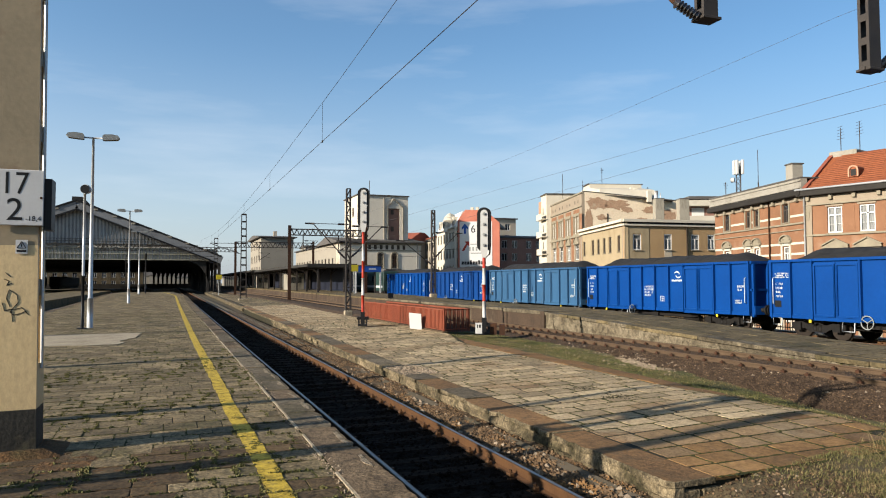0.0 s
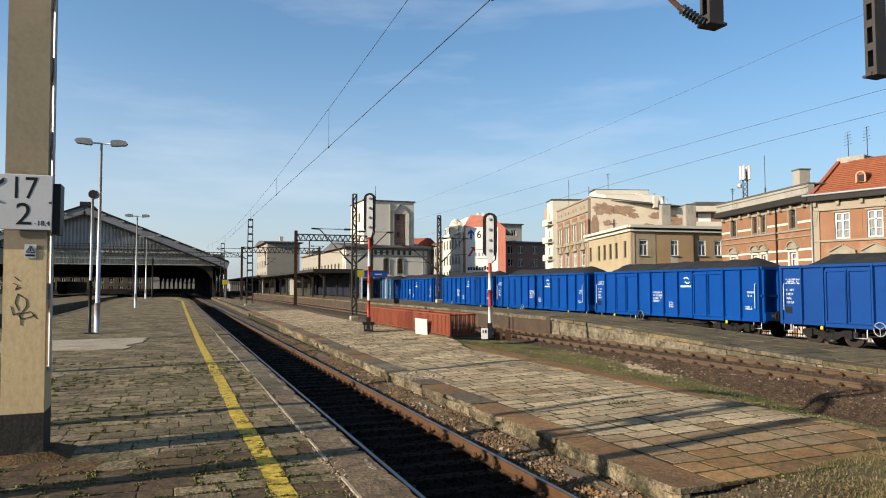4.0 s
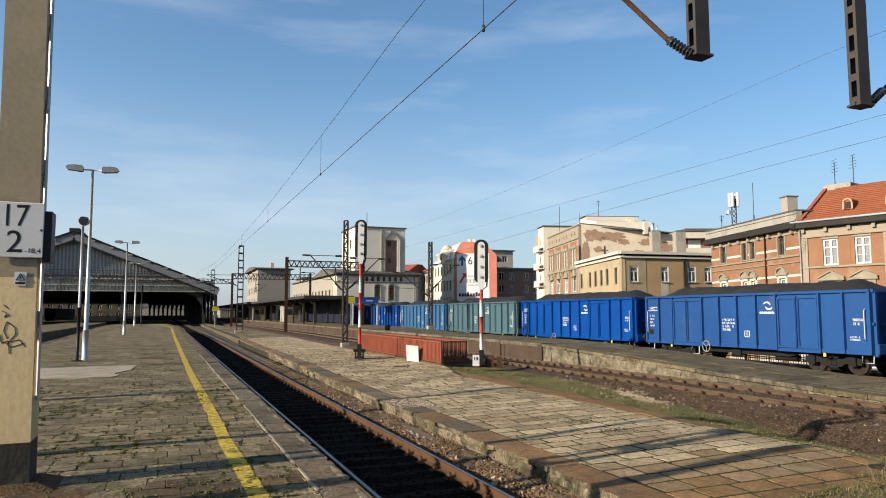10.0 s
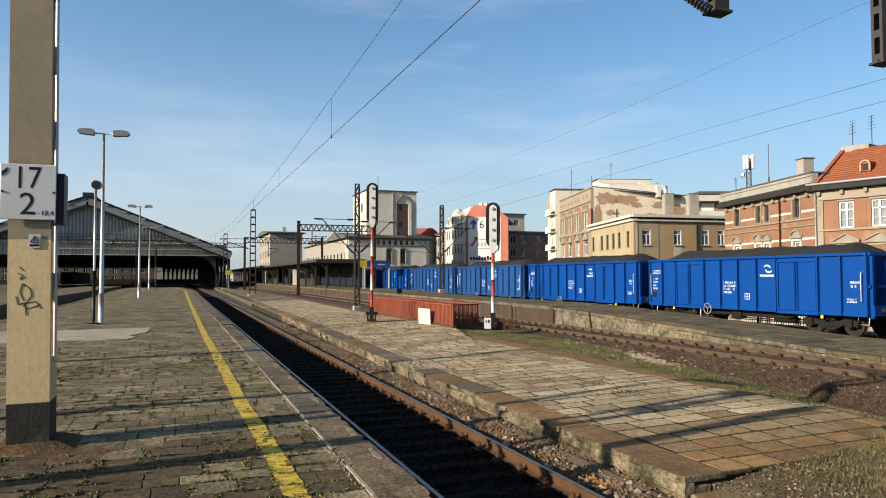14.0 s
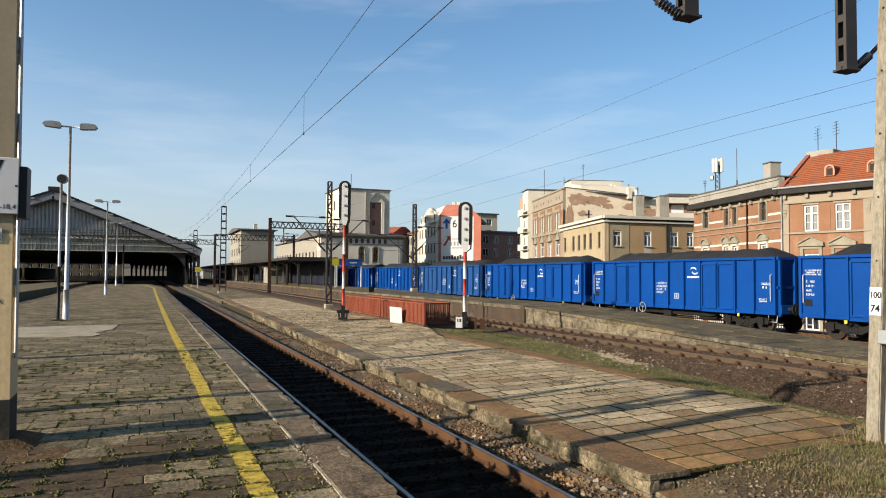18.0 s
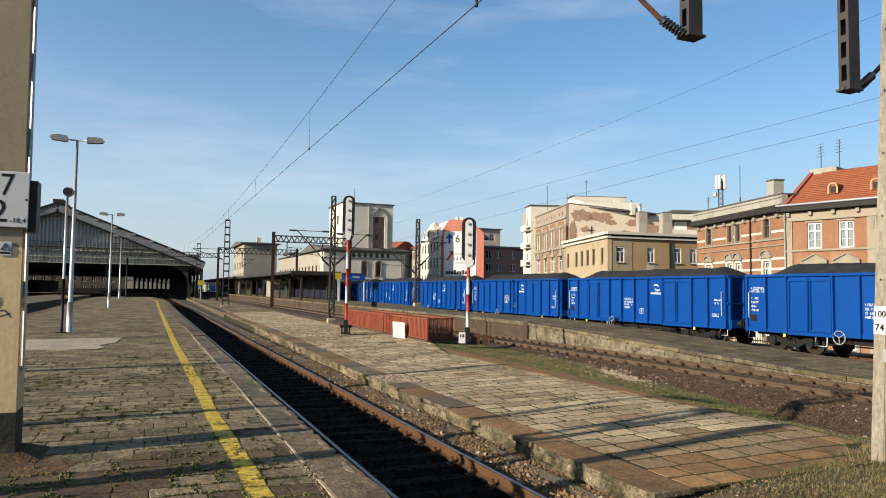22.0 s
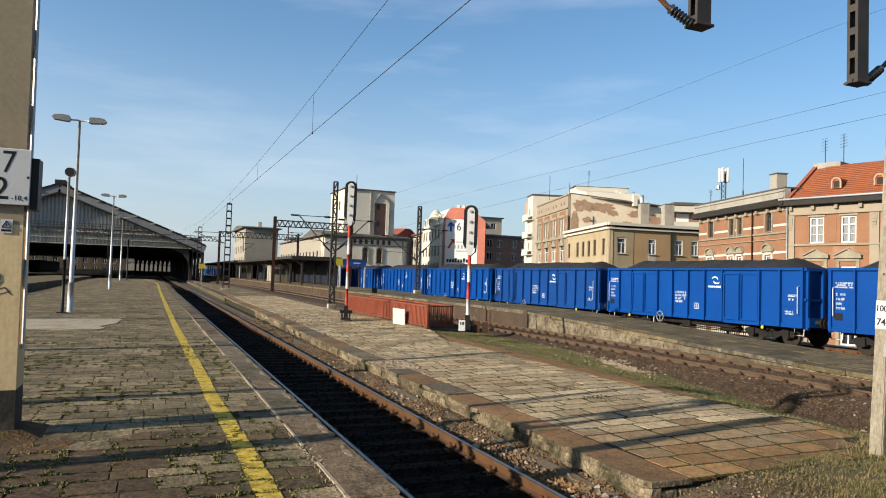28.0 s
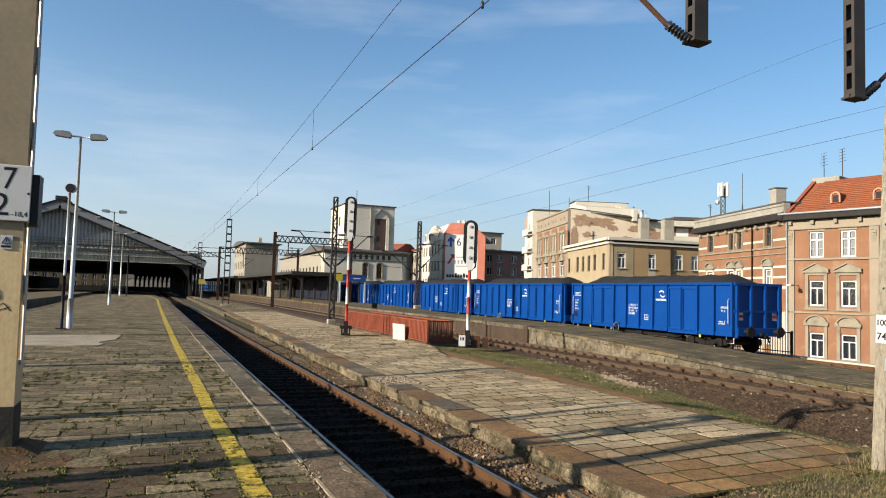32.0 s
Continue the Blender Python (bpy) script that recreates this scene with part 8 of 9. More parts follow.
part("shaft", prism([(-0.16, -0.14), (0.16, -0.14), (0.16, -0.12), (0.02, -0.12), (0.02, 0.12), (0.16, 0.12), (0.16, 0.14), (-0.16, 0.14), (-0.16, 0.12), (-0.02, 0.12), (-0.02, -0.12), (-0.16, -0.12)], 0, 8.05, "z"), "rust", rp)
copy_thing(rp, pose(20.6, 77, -0.1))
copy_thing(rp, pose(9.5, 112, -0.35))
copy_thing(rp, pose(21.4, 112, -0.1))
lattice_beam("gantry_beam", "dark lattice gantry beam above the tracks", 12.05, 20.8, 77, 6.66, 7.3, 0.4)
lattice_beam("gantry_beam", "dark lattice gantry beam above the tracks", 9.4, 21.5, 112, 6.9, 7.7, 0.5)
lattice_beam("gantry_beam", "dark lattice gantry beam above the tracks", -12.0, 12.0, 138, 7.2, 8.0, 0.5)
for x, y in ((13.6, 77), (17.5, 77), (13.0, 112)):
    cantilever((x, y, 4.9), 1.6, 1, drop=1.78 if y < 100 else 2.0)


# wires
def wire_pair(x, z_low, z_high, y0, y1, span, sag, label, dropper_step=9.0, shift=0.0, mt="wire", thick=1.0):
    o = thing("overhead_wire", label, "wire", "overhead wires")
    lo, hi = bmesh.new(), bmesh.new()

    def zh(y):
        t = ((y - shift) % span) / span
        return z_high - sag * 4 * t * (1 - t)
    bm_rod(lo, (x, y0, z_low), (x, y1, z_low), 0.006 * thick, n=6)
    bm_tube(hi, [(x, y, zh(y)) for y in steps(y0, y1, 4.0)], 0.005 * thick, 6)
    y = y0 + 3
    while y < min(y1, 90):
        dr = bmesh.new()
        bm_lathe(dr, (x, y, z_low - 0.03), (x, y, zh(y)), [(0, 0.018), (0.06, 0.018), (0.061, 0.004), (1, 0.004)], 6)
        part("dropper", dr, "wire", o)
        y += dropper_step
    part("contact_wire", lo, mt, o)
    part("messenger_wire", hi, mt, o)
    return o


wire_pair(3.25, 4.84, 6.12, -14, 220, 70, 0.95, "contact and messenger wires over the near track", 9.0, 8)
wire_pair(12.4, 5.32, 6.98, -14, 220, 70, 0.75, "contact and messenger wires over the middle track", 200.0, 8, "wire_pale", 0.6)
wr = bmesh.new()
bm_tube(wr, [(12.55, q, 4.35 + 0.62 * (1 - smooth(6, 40, q))) for q in steps(4.0, 200, 8)] + [(12.55, 204, -0.3)], 0.004, 6)
solid("feeder_wire", wr, "wire_pale", "single thin feeder wire over the middle track", "wire", "overhead wires")

# ---- fence round the stairwell ----
fe = thing("fence", "rusty red sheet metal fence round a stairwell", "fence")
FX, F0, F1 = 9.72, 24.9, 36.4
yy = F0
while yy < F1 - 0.1:
    y1 = min(yy + 1.92, F1)
    pn = part("panel", box(FX - 0.012, FX + 0.012, yy + 0.03, y1 - 0.03, -0.20, 0.54), "fence_red", fe)
    rb = bmesh.new()
    for i in range(1, 13):
        q = yy + (y1 - yy) * i / 13
        bm_box(rb, FX - 0.03, FX - 0.012, q - 0.018, q + 0.018, -0.22, 0.52)
    bm_box(rb, FX - 0.035, FX + 0.03, yy, y1, 0.52, 0.57)
    bm_box(rb, FX - 0.03, FX + 0.03, yy, y1, -0.24, -0.20)
    part("corrugation", rb, "fence_red", pn)
    part("post", box(FX - 0.03, FX + 0.03, yy - 0.03, yy + 0.03, -0.36, 0.60), "fence_red", fe)
    yy = y1
part("post", box(FX - 0.03, FX + 0.03, F1 - 0.03, F1 + 0.03, -0.36, 0.60), "fence_red", fe)
br_ = to_mesh("bar", box(-0.012, 0.012, -0.012, 0.012, -0.3, 0.52), "fence_red")
for i in range(14):
    part("bar", br_, None, fe, m=pose(FX + 0.09 * i, F0 + 0.03 * i, 0))
part("rail", beam((FX, F0, 0.54), (FX + 1.2, F0 + 0.4, 0.54), 0.05, 0.04), "fence_red", fe)
part("rail", beam((FX, F0, -0.20), (FX + 1.2, F0 + 0.4, -0.20), 0.04, 0.04), "fence_red", fe)
for i in range(80):
    part("bar", br_, None, fe, m=pose(FX + 1.2, F0 + 0.4 + 0.139 * i, 0))
part("rail", box(FX + 1.17, FX + 1.23, F0 + 0.4, F1, 0.50, 0.56), "fence_red", fe)
part("kerb", boxes([(FX - 0.08, FX + 0.10, F0 - 0.1, F1, -0.5, -0.26)]), "coping", fe)
solid("white_board", box(-0.28, 0.28, -0.012, 0.012, 0.0, 0.66, 0.004), "white_paint", "white board leaning against the red fence", "board", m=pose(9.38, 27.2, -0.31, 12, 4, -48))
solid("small_board", boxes([(15.4, 15.8, 51.0, 51.1, 0.36, 0.74), (15.56, 15.64, 51.02, 51.08, 0.30, 0.40)]), "black", "small black board at the platform edge", "board")


# ---- platform roofs on platform three ----
def platform_roof(x0, x1, y0, y1, z, label):
    o = thing("platform_roof", label, "canopy", m=pose(0, 0, 0))
    xm = (x0 + x1) / 2
    part("roof", prism([(x0, z + 0.25), (xm, z), (x1, z + 0.25), (x1, z + 0.42), (xm, z + 0.2), (x0, z + 0.42)], y0, y1, "y"), "roof_dark", o)
    part("fascia", boxes([(x0 - 0.05, x0, y0, y1, z + 0.15, z + 0.48), (x1, x1 + 0.05, y0, y1, z + 0.15, z + 0.48), (x0, x1, y0 - 0.06, y0, z + 0.05, z + 0.5)]), "hall_dark", o)
    # added sheet that paints the deep shade behind the posts
    part("back_shade", box(x1 - 0.5, x1 - 0.42, y0 + 0.3, y1 - 0.3, 0.42, z + 0.1), "shade_screen", o, "added dark sheet standing in for shade behind the posts")
    y = y0 + 0.8
    while y < y1:
        for x in (xm - 1.6, xm + 1.6):
            po = part("post", box(x - 0.11, x + 0.11, y - 0.11, y + 0.11, 0.2, z + 0.1), "steel_black", o)
            part("brace", beam((x, y, z - 0.7), (x + (0.9 if x > xm else -0.9), y, z + 0.1), 0.12, 0.12), "steel_black", po)
        part("cross_beam", box(x0 + 0.2, x1 - 0.2, y - 0.08, y + 0.08, z - 0.05, z + 0.12), "steel_black", o)
        y += 7.5
    return o


platform_roof(15.4, 21.4, 84, 140, 3.25, "dark butterfly platform roof on steel posts")
platform_roof(14.9, 20.9, 141.5, 230, 3.35, "dark farther platform roof on steel posts")
for i, (x, y, w, d, h) in enumerate(((17.2, 110, 2.4, 5, 2.6), (17.0, 150, 2.6, 8, 2.8))):
    ki = thing("platform_kiosk", "small grey kiosk in the shade of the platform roof", "kiosk", "kiosks under the roof", m=pose(x, y, p3_top(y)))
    part("body", box(0, w, 0, d, 0, h, 0.03), "concrete_dark", ki)
    part("window", boxes([(0.4, w - 0.4, -0.02, 0.0, 1.1, 2.0)]), "glass", ki)
shl = thing("shelter", "open platform shelter with a blue fascia on pale posts", "shelter", m=pose(19.2, 76, p3_top(76)))
part("fascia", box(0, 2.9, -0.06, 0.0, 2.35, 3.0, 0.01), "sign_blue", shl, "blue name fascia")
part("lettering_bar", boxes([(1.5, 2.3, -0.075, -0.06, 2.62, 2.74)]), "mark_white", shl, "white lettering bar")
part("roof", box(-0.1, 3.0, -0.1, 2.4, 3.0, 3.12), "roof_dark", shl)
for x, y in ((0.05, 0.05), (2.85, 0.05), (0.05, 2.2), (2.85, 2.2)):
    part("post", box(x - 0.07, x + 0.07, y - 0.07, y + 0.07, 0, 3.0), "white_paint" if y < 1 else "steel_black", shl)
ys_ = thing("platform_sign", "yellow platform sign on a grey post", "sign", "yellow platform signs", m=pose(18.3, 73, p3_top(73)))
part("post", rod((0, 0, 0), (0, 0, 3.0), 0.05, n=8), "grey_paint", ys_)
part("plate", box(-0.42, 0.42, -0.05, -0.01, 2.35, 3.05, 0.01), "mark_yellow", ys_)
copy_thing(ys_, pose(7.0, 110, -0.4))

# railing above the street, behind the goods line
rl = thing("railing", "dark iron railing above the street behind the goods line", "railing")
for i in range(9):
    y0 = 25.0 + 4.0 * i
    pn = bmesh.new()
    for k in range(26):
        bm_box(pn, 28.49, 28.515, y0 + 0.08 + k * 0.15, y0 + 0.105 + k * 0.15, -0.85, 0.20)
    tagged(part("bar_panel", pn, "steel_black", rl), kind="stuff")
    part("rail", box(28.47, 28.53, y0, y0 + 4.0, 0.20, 0.26), "steel_black", rl)
    part("rail", box(28.48, 28.52, y0, y0 + 4.0, -0.72, -0.67), "steel_black", rl)
    part("post", box(28.46, 28.54, y0 - 0.04, y0 + 0.04, -1.0, 0.32), "steel_black", rl)
solid("retaining_wall", box(28.3, 28.9, -40, 160, -3.8, -0.86), "stucco_grey", "grey retaining wall along the street", "wall", kind="structure")

# ---- paving, coping, plants ----
def yellow_x(y):
    return 0.83 - 0.06 * smooth(5.5, 9.5, y) - 0.07 * smooth(9, 24, y)


JOINTS, SEAMS = [], []


def slab_outline(hx, hy, rg, gap=1.0):
    """A worn slab's outline: slightly out of square, with knocked-off corners."""
    o = []
    for sx, sy in ((-1, -1), (1, -1), (1, 1), (-1, 1)):
        cx, cy = sx * (hx - gap * (2 * gap - 1) * rg.uniform(0.003, 0.008)), sy * (hy - gap * rg.uniform(0.007, 0.019))
        ca, cb = rg.uniform(0.004, 0.022), rg.uniform(0.004, 0.022)
        if rg.random() < 0.12:
            ca, cb = ca * 2.5, cb * 2.2
        p, q = (cx - sx * ca, cy), (cx, cy - sy * cb)
        o += [q, p] if sx * sy < 0 else [p, q]
    # run round in order
    return sorted(o, key=lambda w: math.atan2(w[1], w[0]))


def slab_faces(o, z_of, verts, faces, ox=0.0, oy=0.0):
    k, c = len(verts), len(o)
    for zz, f in ((-0.05, 1.0), (-0.002, 1.0), (0.0, 0.985)):
        for px, py in o:
            verts.append((ox + px * f, oy + py * f, z_of(px * f, py * f) + zz))
    for q in (0, c):
        for i in range(c):
            j = (i + 1) % c
            faces.append((k + q + i, k + q + j, k + q + c + j, k + q + c + i))
    faces.append(tuple(k + 2 * c + i for i in range(c)))


def slab_rows(x0f, x1f, y0, y1, w, d, zf, seed, keep, parent, material, stuff_label, lift=0.003, loose=0.16, other=None, gap=1.0, tilt=0.013):
    """Paving in uneven courses; those that keep() takes are pieces of their own, the rest one mesh."""
    rg = random.Random(seed)
    shared = {}
    verts, faces = [], []
    made = 0
    y = y0
    while y < y1:
        dd = round(d * rg.choice((1 - loose, 1 - loose / 2, 1, 1, 1 + loose / 2)), 3)
        x0, x1 = x0f(y), x1f(y)
        JOINTS.append((x0, y, x1, y, zf))
        x = x0 - rg.uniform(0.1, 0.9) * w
        while x < x1 - 0.06:
            ww = round(w * rg.choice((1 - loose, 1, 1, 1 + loose)), 2)
            a, b = max(x, x0), min(x + ww, x1)
            if b - a > 0.08:
                cx, cy = (a + b) / 2, y + dd / 2
                JOINTS.append((b, y, b, y + dd, zf))
                zt = zf(cx, cy) + rg.uniform(-0.001, lift)
                tx = rg.uniform(-tilt, tilt) + (zf(cx, cy + 0.1) - zf(cx, cy - 0.1)) / 0.2
                ty = rg.uniform(-tilt, tilt) + (zf(cx + 0.1, cy) - zf(cx - 0.1, cy)) / 0.2
                if made < 300 and keep(cx, cy):
                    mt = other(cx, cy) if other else material
                    key = (round(b - a, 2), dd, mt, rg.randrange(3))
                    if key not in shared:
                        v, f = [], []
                        slab_faces(slab_outline((b - a) / 2, dd / 2, rg, gap), lambda px, py: 0.0, v, f)
                        shared[key] = bpy.data.meshes.new("slab")
                        shared[key].from_pydata(v, [], f)
                        shared[key].materials.append(M[mt])
                    part("slab", shared[key], None, parent, m=pose(cx, cy, zt, math.degrees(tx), -math.degrees(ty), rg.uniform(-0.9, 0.9)))
                    made += 1
                elif rg.random() > 0.004:
                    slab_faces(slab_outline((b - a) / 2, dd / 2, rg, gap), lambda px, py: zt + px * ty + py * tx, verts, faces, cx, cy)
            x += ww
        y += dd
    if not verts:
        return
    me = bpy.data.meshes.new("paving")
    me.from_pydata(verts, [], faces)
    me.materials.append(M[material])
    ob = new("paving", me)
    ob.parent = parent
    tagged(ob, stuff_label, kind="stuff")


def moss(label, per_metre, y_to, amount, seed, r0=0.008, r1=0.026):
    """Low cushions of moss and dirt along the joints laid so far, thick in some places and gone in others."""
    rg = random.Random(seed)
    vs, fs = [], []
    for xa, ya, xb, yb, zf in JOINTS:
        if ya > y_to or yb < 2.5:
            continue
        ln = math.hypot(xb - xa, yb - ya)
        for _ in range(int(ln * per_metre + rg.random())):
            t = rg.random()
            x, y = xa + (xb - xa) * t + rg.gauss(0, 0.006), ya + (yb - ya) * t + rg.gauss(0, 0.008)
            q = noise.noise(Vector((x * 0.7, y * 0.7, seed))) + 0.6 * noise.noise(Vector((x * 3, y * 3, seed)))
            if q < amount:
                continue
            r = rg.uniform(r0, r1) * (1 + min(1.2, 1.6 * (q - amount)))
            z = zf(x, y)
            sx, sy = (1.8, 0.8) if ya == yb else (0.8, 1.5)
            k = len(vs)
            vs.append((x, y, z + rg.uniform(0.002, 0.009)))
            for i in range(6):
                w = i * 1.047 + rg.uniform(-0.3, 0.3)
                e = r * rg.uniform(0.6, 1.3)
                vs.append((x + sx * e * math.cos(w), y + sy * e * math.sin(w), z - 0.008))
            fs += [(k, k + 1 + i, k + 1 + (i + 1) % 6) for i in range(6)]
    if seed == 61:
        SEAMS.extend(q for q in JOINTS if q[1] < 18 and q[3] > 3)
    JOINTS.clear()
    me = bpy.data.meshes.new("moss")
    me.from_pydata(vs, [], fs)
    me.materials.append(M["moss"])
    solid("moss", me, "moss", label, "moss", kind="stuff")


pav1 = thing("paving", "worn mossy paving slabs on the platform", "paving", kind="structure")
for ya, yb, mt, sd in ((-8.0, 6.66, "paving", 3), (6.68, 7.34, "paving_rust", 4), (7.38, 75.0, "paving", 5)):
    slab_rows(lambda y: p1_left(y) + 0.35, lambda y: p1_right(y) - P1_R + COPE, ya, yb, 0.36, 0.34, lambda x, y: p1_z(y) - 0.008, sd, lambda x, y: -1.2 < x and 4.4 < y < 12.2, pav1, mt, "mossy paving slabs in courses" if mt == "paving" else "rust-stained paving slabs", 0.007, 0.26,
              other=lambda x, y: "paving_rust" if noise.noise(Vector((x * 1.1, y * 0.8, 7))) > (-0.22 if y < 7.45 else 9) + 0.35 * (x - 0.1) else "paving")
moss("dark green moss in the joints of the platform paving", 46, 42.0, -0.24, 61, 0.007, 0.024)
slab_rows(lambda y: p1_left(y) + 0.35, lambda y: p1_right(y) - P1_R + COPE, 75.0, P1_END - 0.6, 1.0, 1.05, lambda x, y: p1_z(y) - 0.008, 3, lambda x, y: False, pav1, "paving", "distant paving slabs in courses")


def dirt_z(x, y):
    """Trodden dirt that thins out to nothing over the slabs."""
    q = 0.5 * noise.noise(Vector((x * 1.1, y * 1.6, 3))) + 0.8 * noise.noise(Vector((x * 5.0, y * 8.0, 8))) + 0.6 * noise.noise(Vector((x * 14, y * 14, 5)))
    near = max(smooth(-1.9, -0.9, x) * (1 - smooth(-0.7, 0.1, x)) * smooth(6.9, 7.3, y) * (1 - smooth(7.8, 8.1, y)) * 1.2, smooth(5.0, 6.6, y) * (1 - smooth(7.1, 7.6, y)) * (1 - smooth(-0.6, 1.1, x)))
    return -0.022 + 0.012 * q + 0.0125 * near


solid("dirt", sheet("dirt", steps(-3.4, 1.3, 0.03), steps(4.6, 8.2, 0.03), dirt_z, "dirt"), "dirt", "brown trodden dirt over the paving round the mast", "dirt", kind="structure")
cop = thing("coping", "brown concrete coping slabs along the platform edge", "coping", kind="structure")
rg5 = random.Random(55)
y = -8.0
while y < 60:
    ln = rg5.uniform(0.92, 1.08)
    dz = 0.002 + rg5.uniform(-0.010, 0.010)
    me = broken_slab(P1_R + rg5.uniform(-0.015, 0.01), COPE + 0.014, y + 0.008, y + ln - 0.012, lambda a, b: dz + p1_z(b), 0.15, rg5, -0.03)
    me.flip_normals()
    part_of("coping_slab", me, rg5.choice(("coping", "coping", "coping_grey")), cop)
    if 3 < y < 30 and rg5.random() < 0.75:
        cy, ry, rx, n0 = y + ln * rg5.uniform(0.3, 0.7), rg5.uniform(0.12, 0.42), rg5.uniform(0.03, 0.075), rg5.uniform(0, 50)
        o = []
        for q in range(30):
            a = q * math.pi / 15
            f = 0.85 + 0.5 * noise.noise(Vector((math.cos(a) * 2.5 + n0, math.sin(a) * 2.5, 4))) + 0.35 * noise.noise(Vector((math.cos(a) * 7 + n0, math.sin(a) * 7, 9)))
            o.append((min(P1_R - 0.035, P1_R - 0.045 + rx * f * math.cos(a)), min(y + ln - 0.03, max(y + 0.03, cy + ry * f * math.sin(a)))))
        part("mortar_patch", prism(o, dz - 0.01, dz + 0.004, "z"), "coping_pale", cop, "pale crumbling mortar skim")
    y += ln
while y < P1_END - 1:
    part("coping_slab", prism([(p1_right(y) - 0.37, y + 0.01), (p1_right(y), y + 0.01), (p1_right(y + 2.98), y + 2.98), (p1_right(y + 2.98) - 0.37, y + 2.98)], -0.2, p1_z(y + 1.5) + 0.012, "z"), "coping_grey", cop)
    y += 3.0
wl_ = bmesh.new()
y = 3.0
while y < 30:
    ln = rnd.uniform(0.2, 0.7)
    if rnd.random() < 0.8:
        bm_box(wl_, COPE - 0.012 - rnd.uniform(0, 0.008), COPE + 0.010, y, y + ln, -0.03, 0.009)
    y += ln + 0.02
stones("crumbs of pale mortar beside the coping", 1800, (1.29, 1.43, 3.0, 24.0), "stone_white", lambda x, y: -0.004, 0.004, 0.014, 23)
solid("mortar_joint", wl_, "concrete", "pale mortar joint beside the coping", "joint", kind="structure")
left = thing("coping", "pale coping along the far edge of the platform", "coping", kind="structure")
y = 10.0
while y < P1_END - 2:
    part("coping_slab", box(p1_left(y) - 0.02, p1_left(y) + 0.34, y + 0.01, y + 1.98, -0.2, p1_z(y + 1), 0.01), "coping", left)
    y += 2.0
pr_ = random.Random(12)
edge_ = [(-0.95 + 0.12 * (y - 22.5) + pr_.uniform(-0.16, 0.16), y) for y in steps(20.3, 24.6, 0.3)]
solid("concrete_patch", prism([(-5.5, 20.4)] + [(x, 20.3 + pr_.uniform(-0.08, 0.08)) for x in (-4.6, -3.7, -2.8, -1.9)] + edge_ + [(-5.5, 24.6)], -0.02, 0.010, "z"), "concrete", "pale concrete patch in the paving", "patch", kind="structure")

# yellow warning line, painted slab by slab
yv, yf = [], []
y = -8.0
rg = random.Random(8)
while y < P1_END - 3:
    ln = 0.35 if y < 75 else 2.1
    if rg.random() > 0.004:
        k = len(yv)
        e = [rg.uniform(-0.012, 0.012) for _ in range(4)]
        x0, x1 = yellow_x(y) - 0.09, yellow_x(y) + 0.09
        for px, py in ((x0 + e[0], y + 0.006), (x1 + e[1], y + 0.006), (x1 + e[2], y + ln - 0.006), (x0 + e[3], y + ln - 0.006)):
            yv.append((px + p1_right(py) - P1_R, py, 0.0015 + p1_z(py) + 0.012 * smooth(60, 90, py)))
        yf.append((k, k + 1, k + 2, k + 3))
    y += ln
me = bpy.data.meshes.new("yellow_line")
me.from_pydata(yv, [], yf)
me.materials.append(M["yellow"])
solid("yellow_line", me, "yellow", "worn yellow safety line painted on the slabs", "line marking", kind="structure")

# island platform
ICOPE = 0.56
pav2 = thing("paving", "sunlit stained paving slabs of the island platform", "paving", kind="structure")


slab_rows(lambda y: island_left(y) + ICOPE, lambda y: island_right(y) + 0.05, 6.02, 60.0, 0.56, 0.40, lambda x, y: island_z(x, y) - 0.008, 5, lambda x, y: y < 15.5, pav2, "paving_dry", "stained paving slabs in courses", 0.003, 0.1,
          lambda x, y: ("paving_orange", "paving_ochre", "paving_dry")[(lambda q: 0 if q < 7.0 else 1 if q < 8.0 else 2)(y + 1.1 * noise.noise(Vector((x * 0.9, y * 1.7, 4))) - 0.12 * (x - 7))], 1.7, 0.005)
JOINTS[:] = [q for q in JOINTS if q[1] < 40]
moss("dark moss and dirt in the joints of the island paving", 40, 36.0, -0.42, 62, 0.007, 0.023)
slab_rows(lambda y: island_left(y) + 0.35, lambda y: island_right(y) + 0.05, 60.0, 146.0, 1.1, 1.0, lambda x, y: island_z(x, y) - 0.008, 15, lambda x, y: False, pav2, "paving", "distant paving slabs in courses")
JOINTS.clear()
icop = thing("coping", "long brown coping slabs on a crumbling concrete edge of the island", "coping", kind="structure")
rg4 = random.Random(44)
y = 5.99
while y < 60:
    ln = rg4.uniform(1.15, 1.7)
    xo = island_left(y)
    dz = rg4.uniform(-0.012, 0.010)
    part_of("coping_slab", broken_slab(xo - rg4.uniform(0.0, 0.03), xo + ICOPE - 0.012, y + 0.006, y + ln - 0.010, lambda a, b: island_z(a, b) + dz, 0.065, rg4, 0.05), "coping_brown" if y < 10 or rg4.random() < 0.6 else "coping_grey", icop, edge="edge_grey")
    if y < 40:
        part_of("ledge", rough_face(y + 0.01, y + ln - 0.01, lambda q: island_left(q) + 0.02, lambda q: -0.645, lambda q: -0.512, 0.045, rg4.randrange(90)), "edge_grey", icop, "broken concrete ledge below the coping")
        part_of("wall_face", rough_face(y + 0.01, y + ln - 0.01, lambda q: island_left(q) + 0.055, lambda q: -0.95, lambda q: -0.65, 0.06, rg4.randrange(90), 0.05), "edge_grey", icop)
    y += ln
part("coping_run", prism([(island_left(60), 60), (island_left(60) + 0.35, 60), (island_left(146) + 0.35, 146), (island_left(146), 146)], -0.8, -0.44, "z"), "edge_grey", icop)
x = 4.98
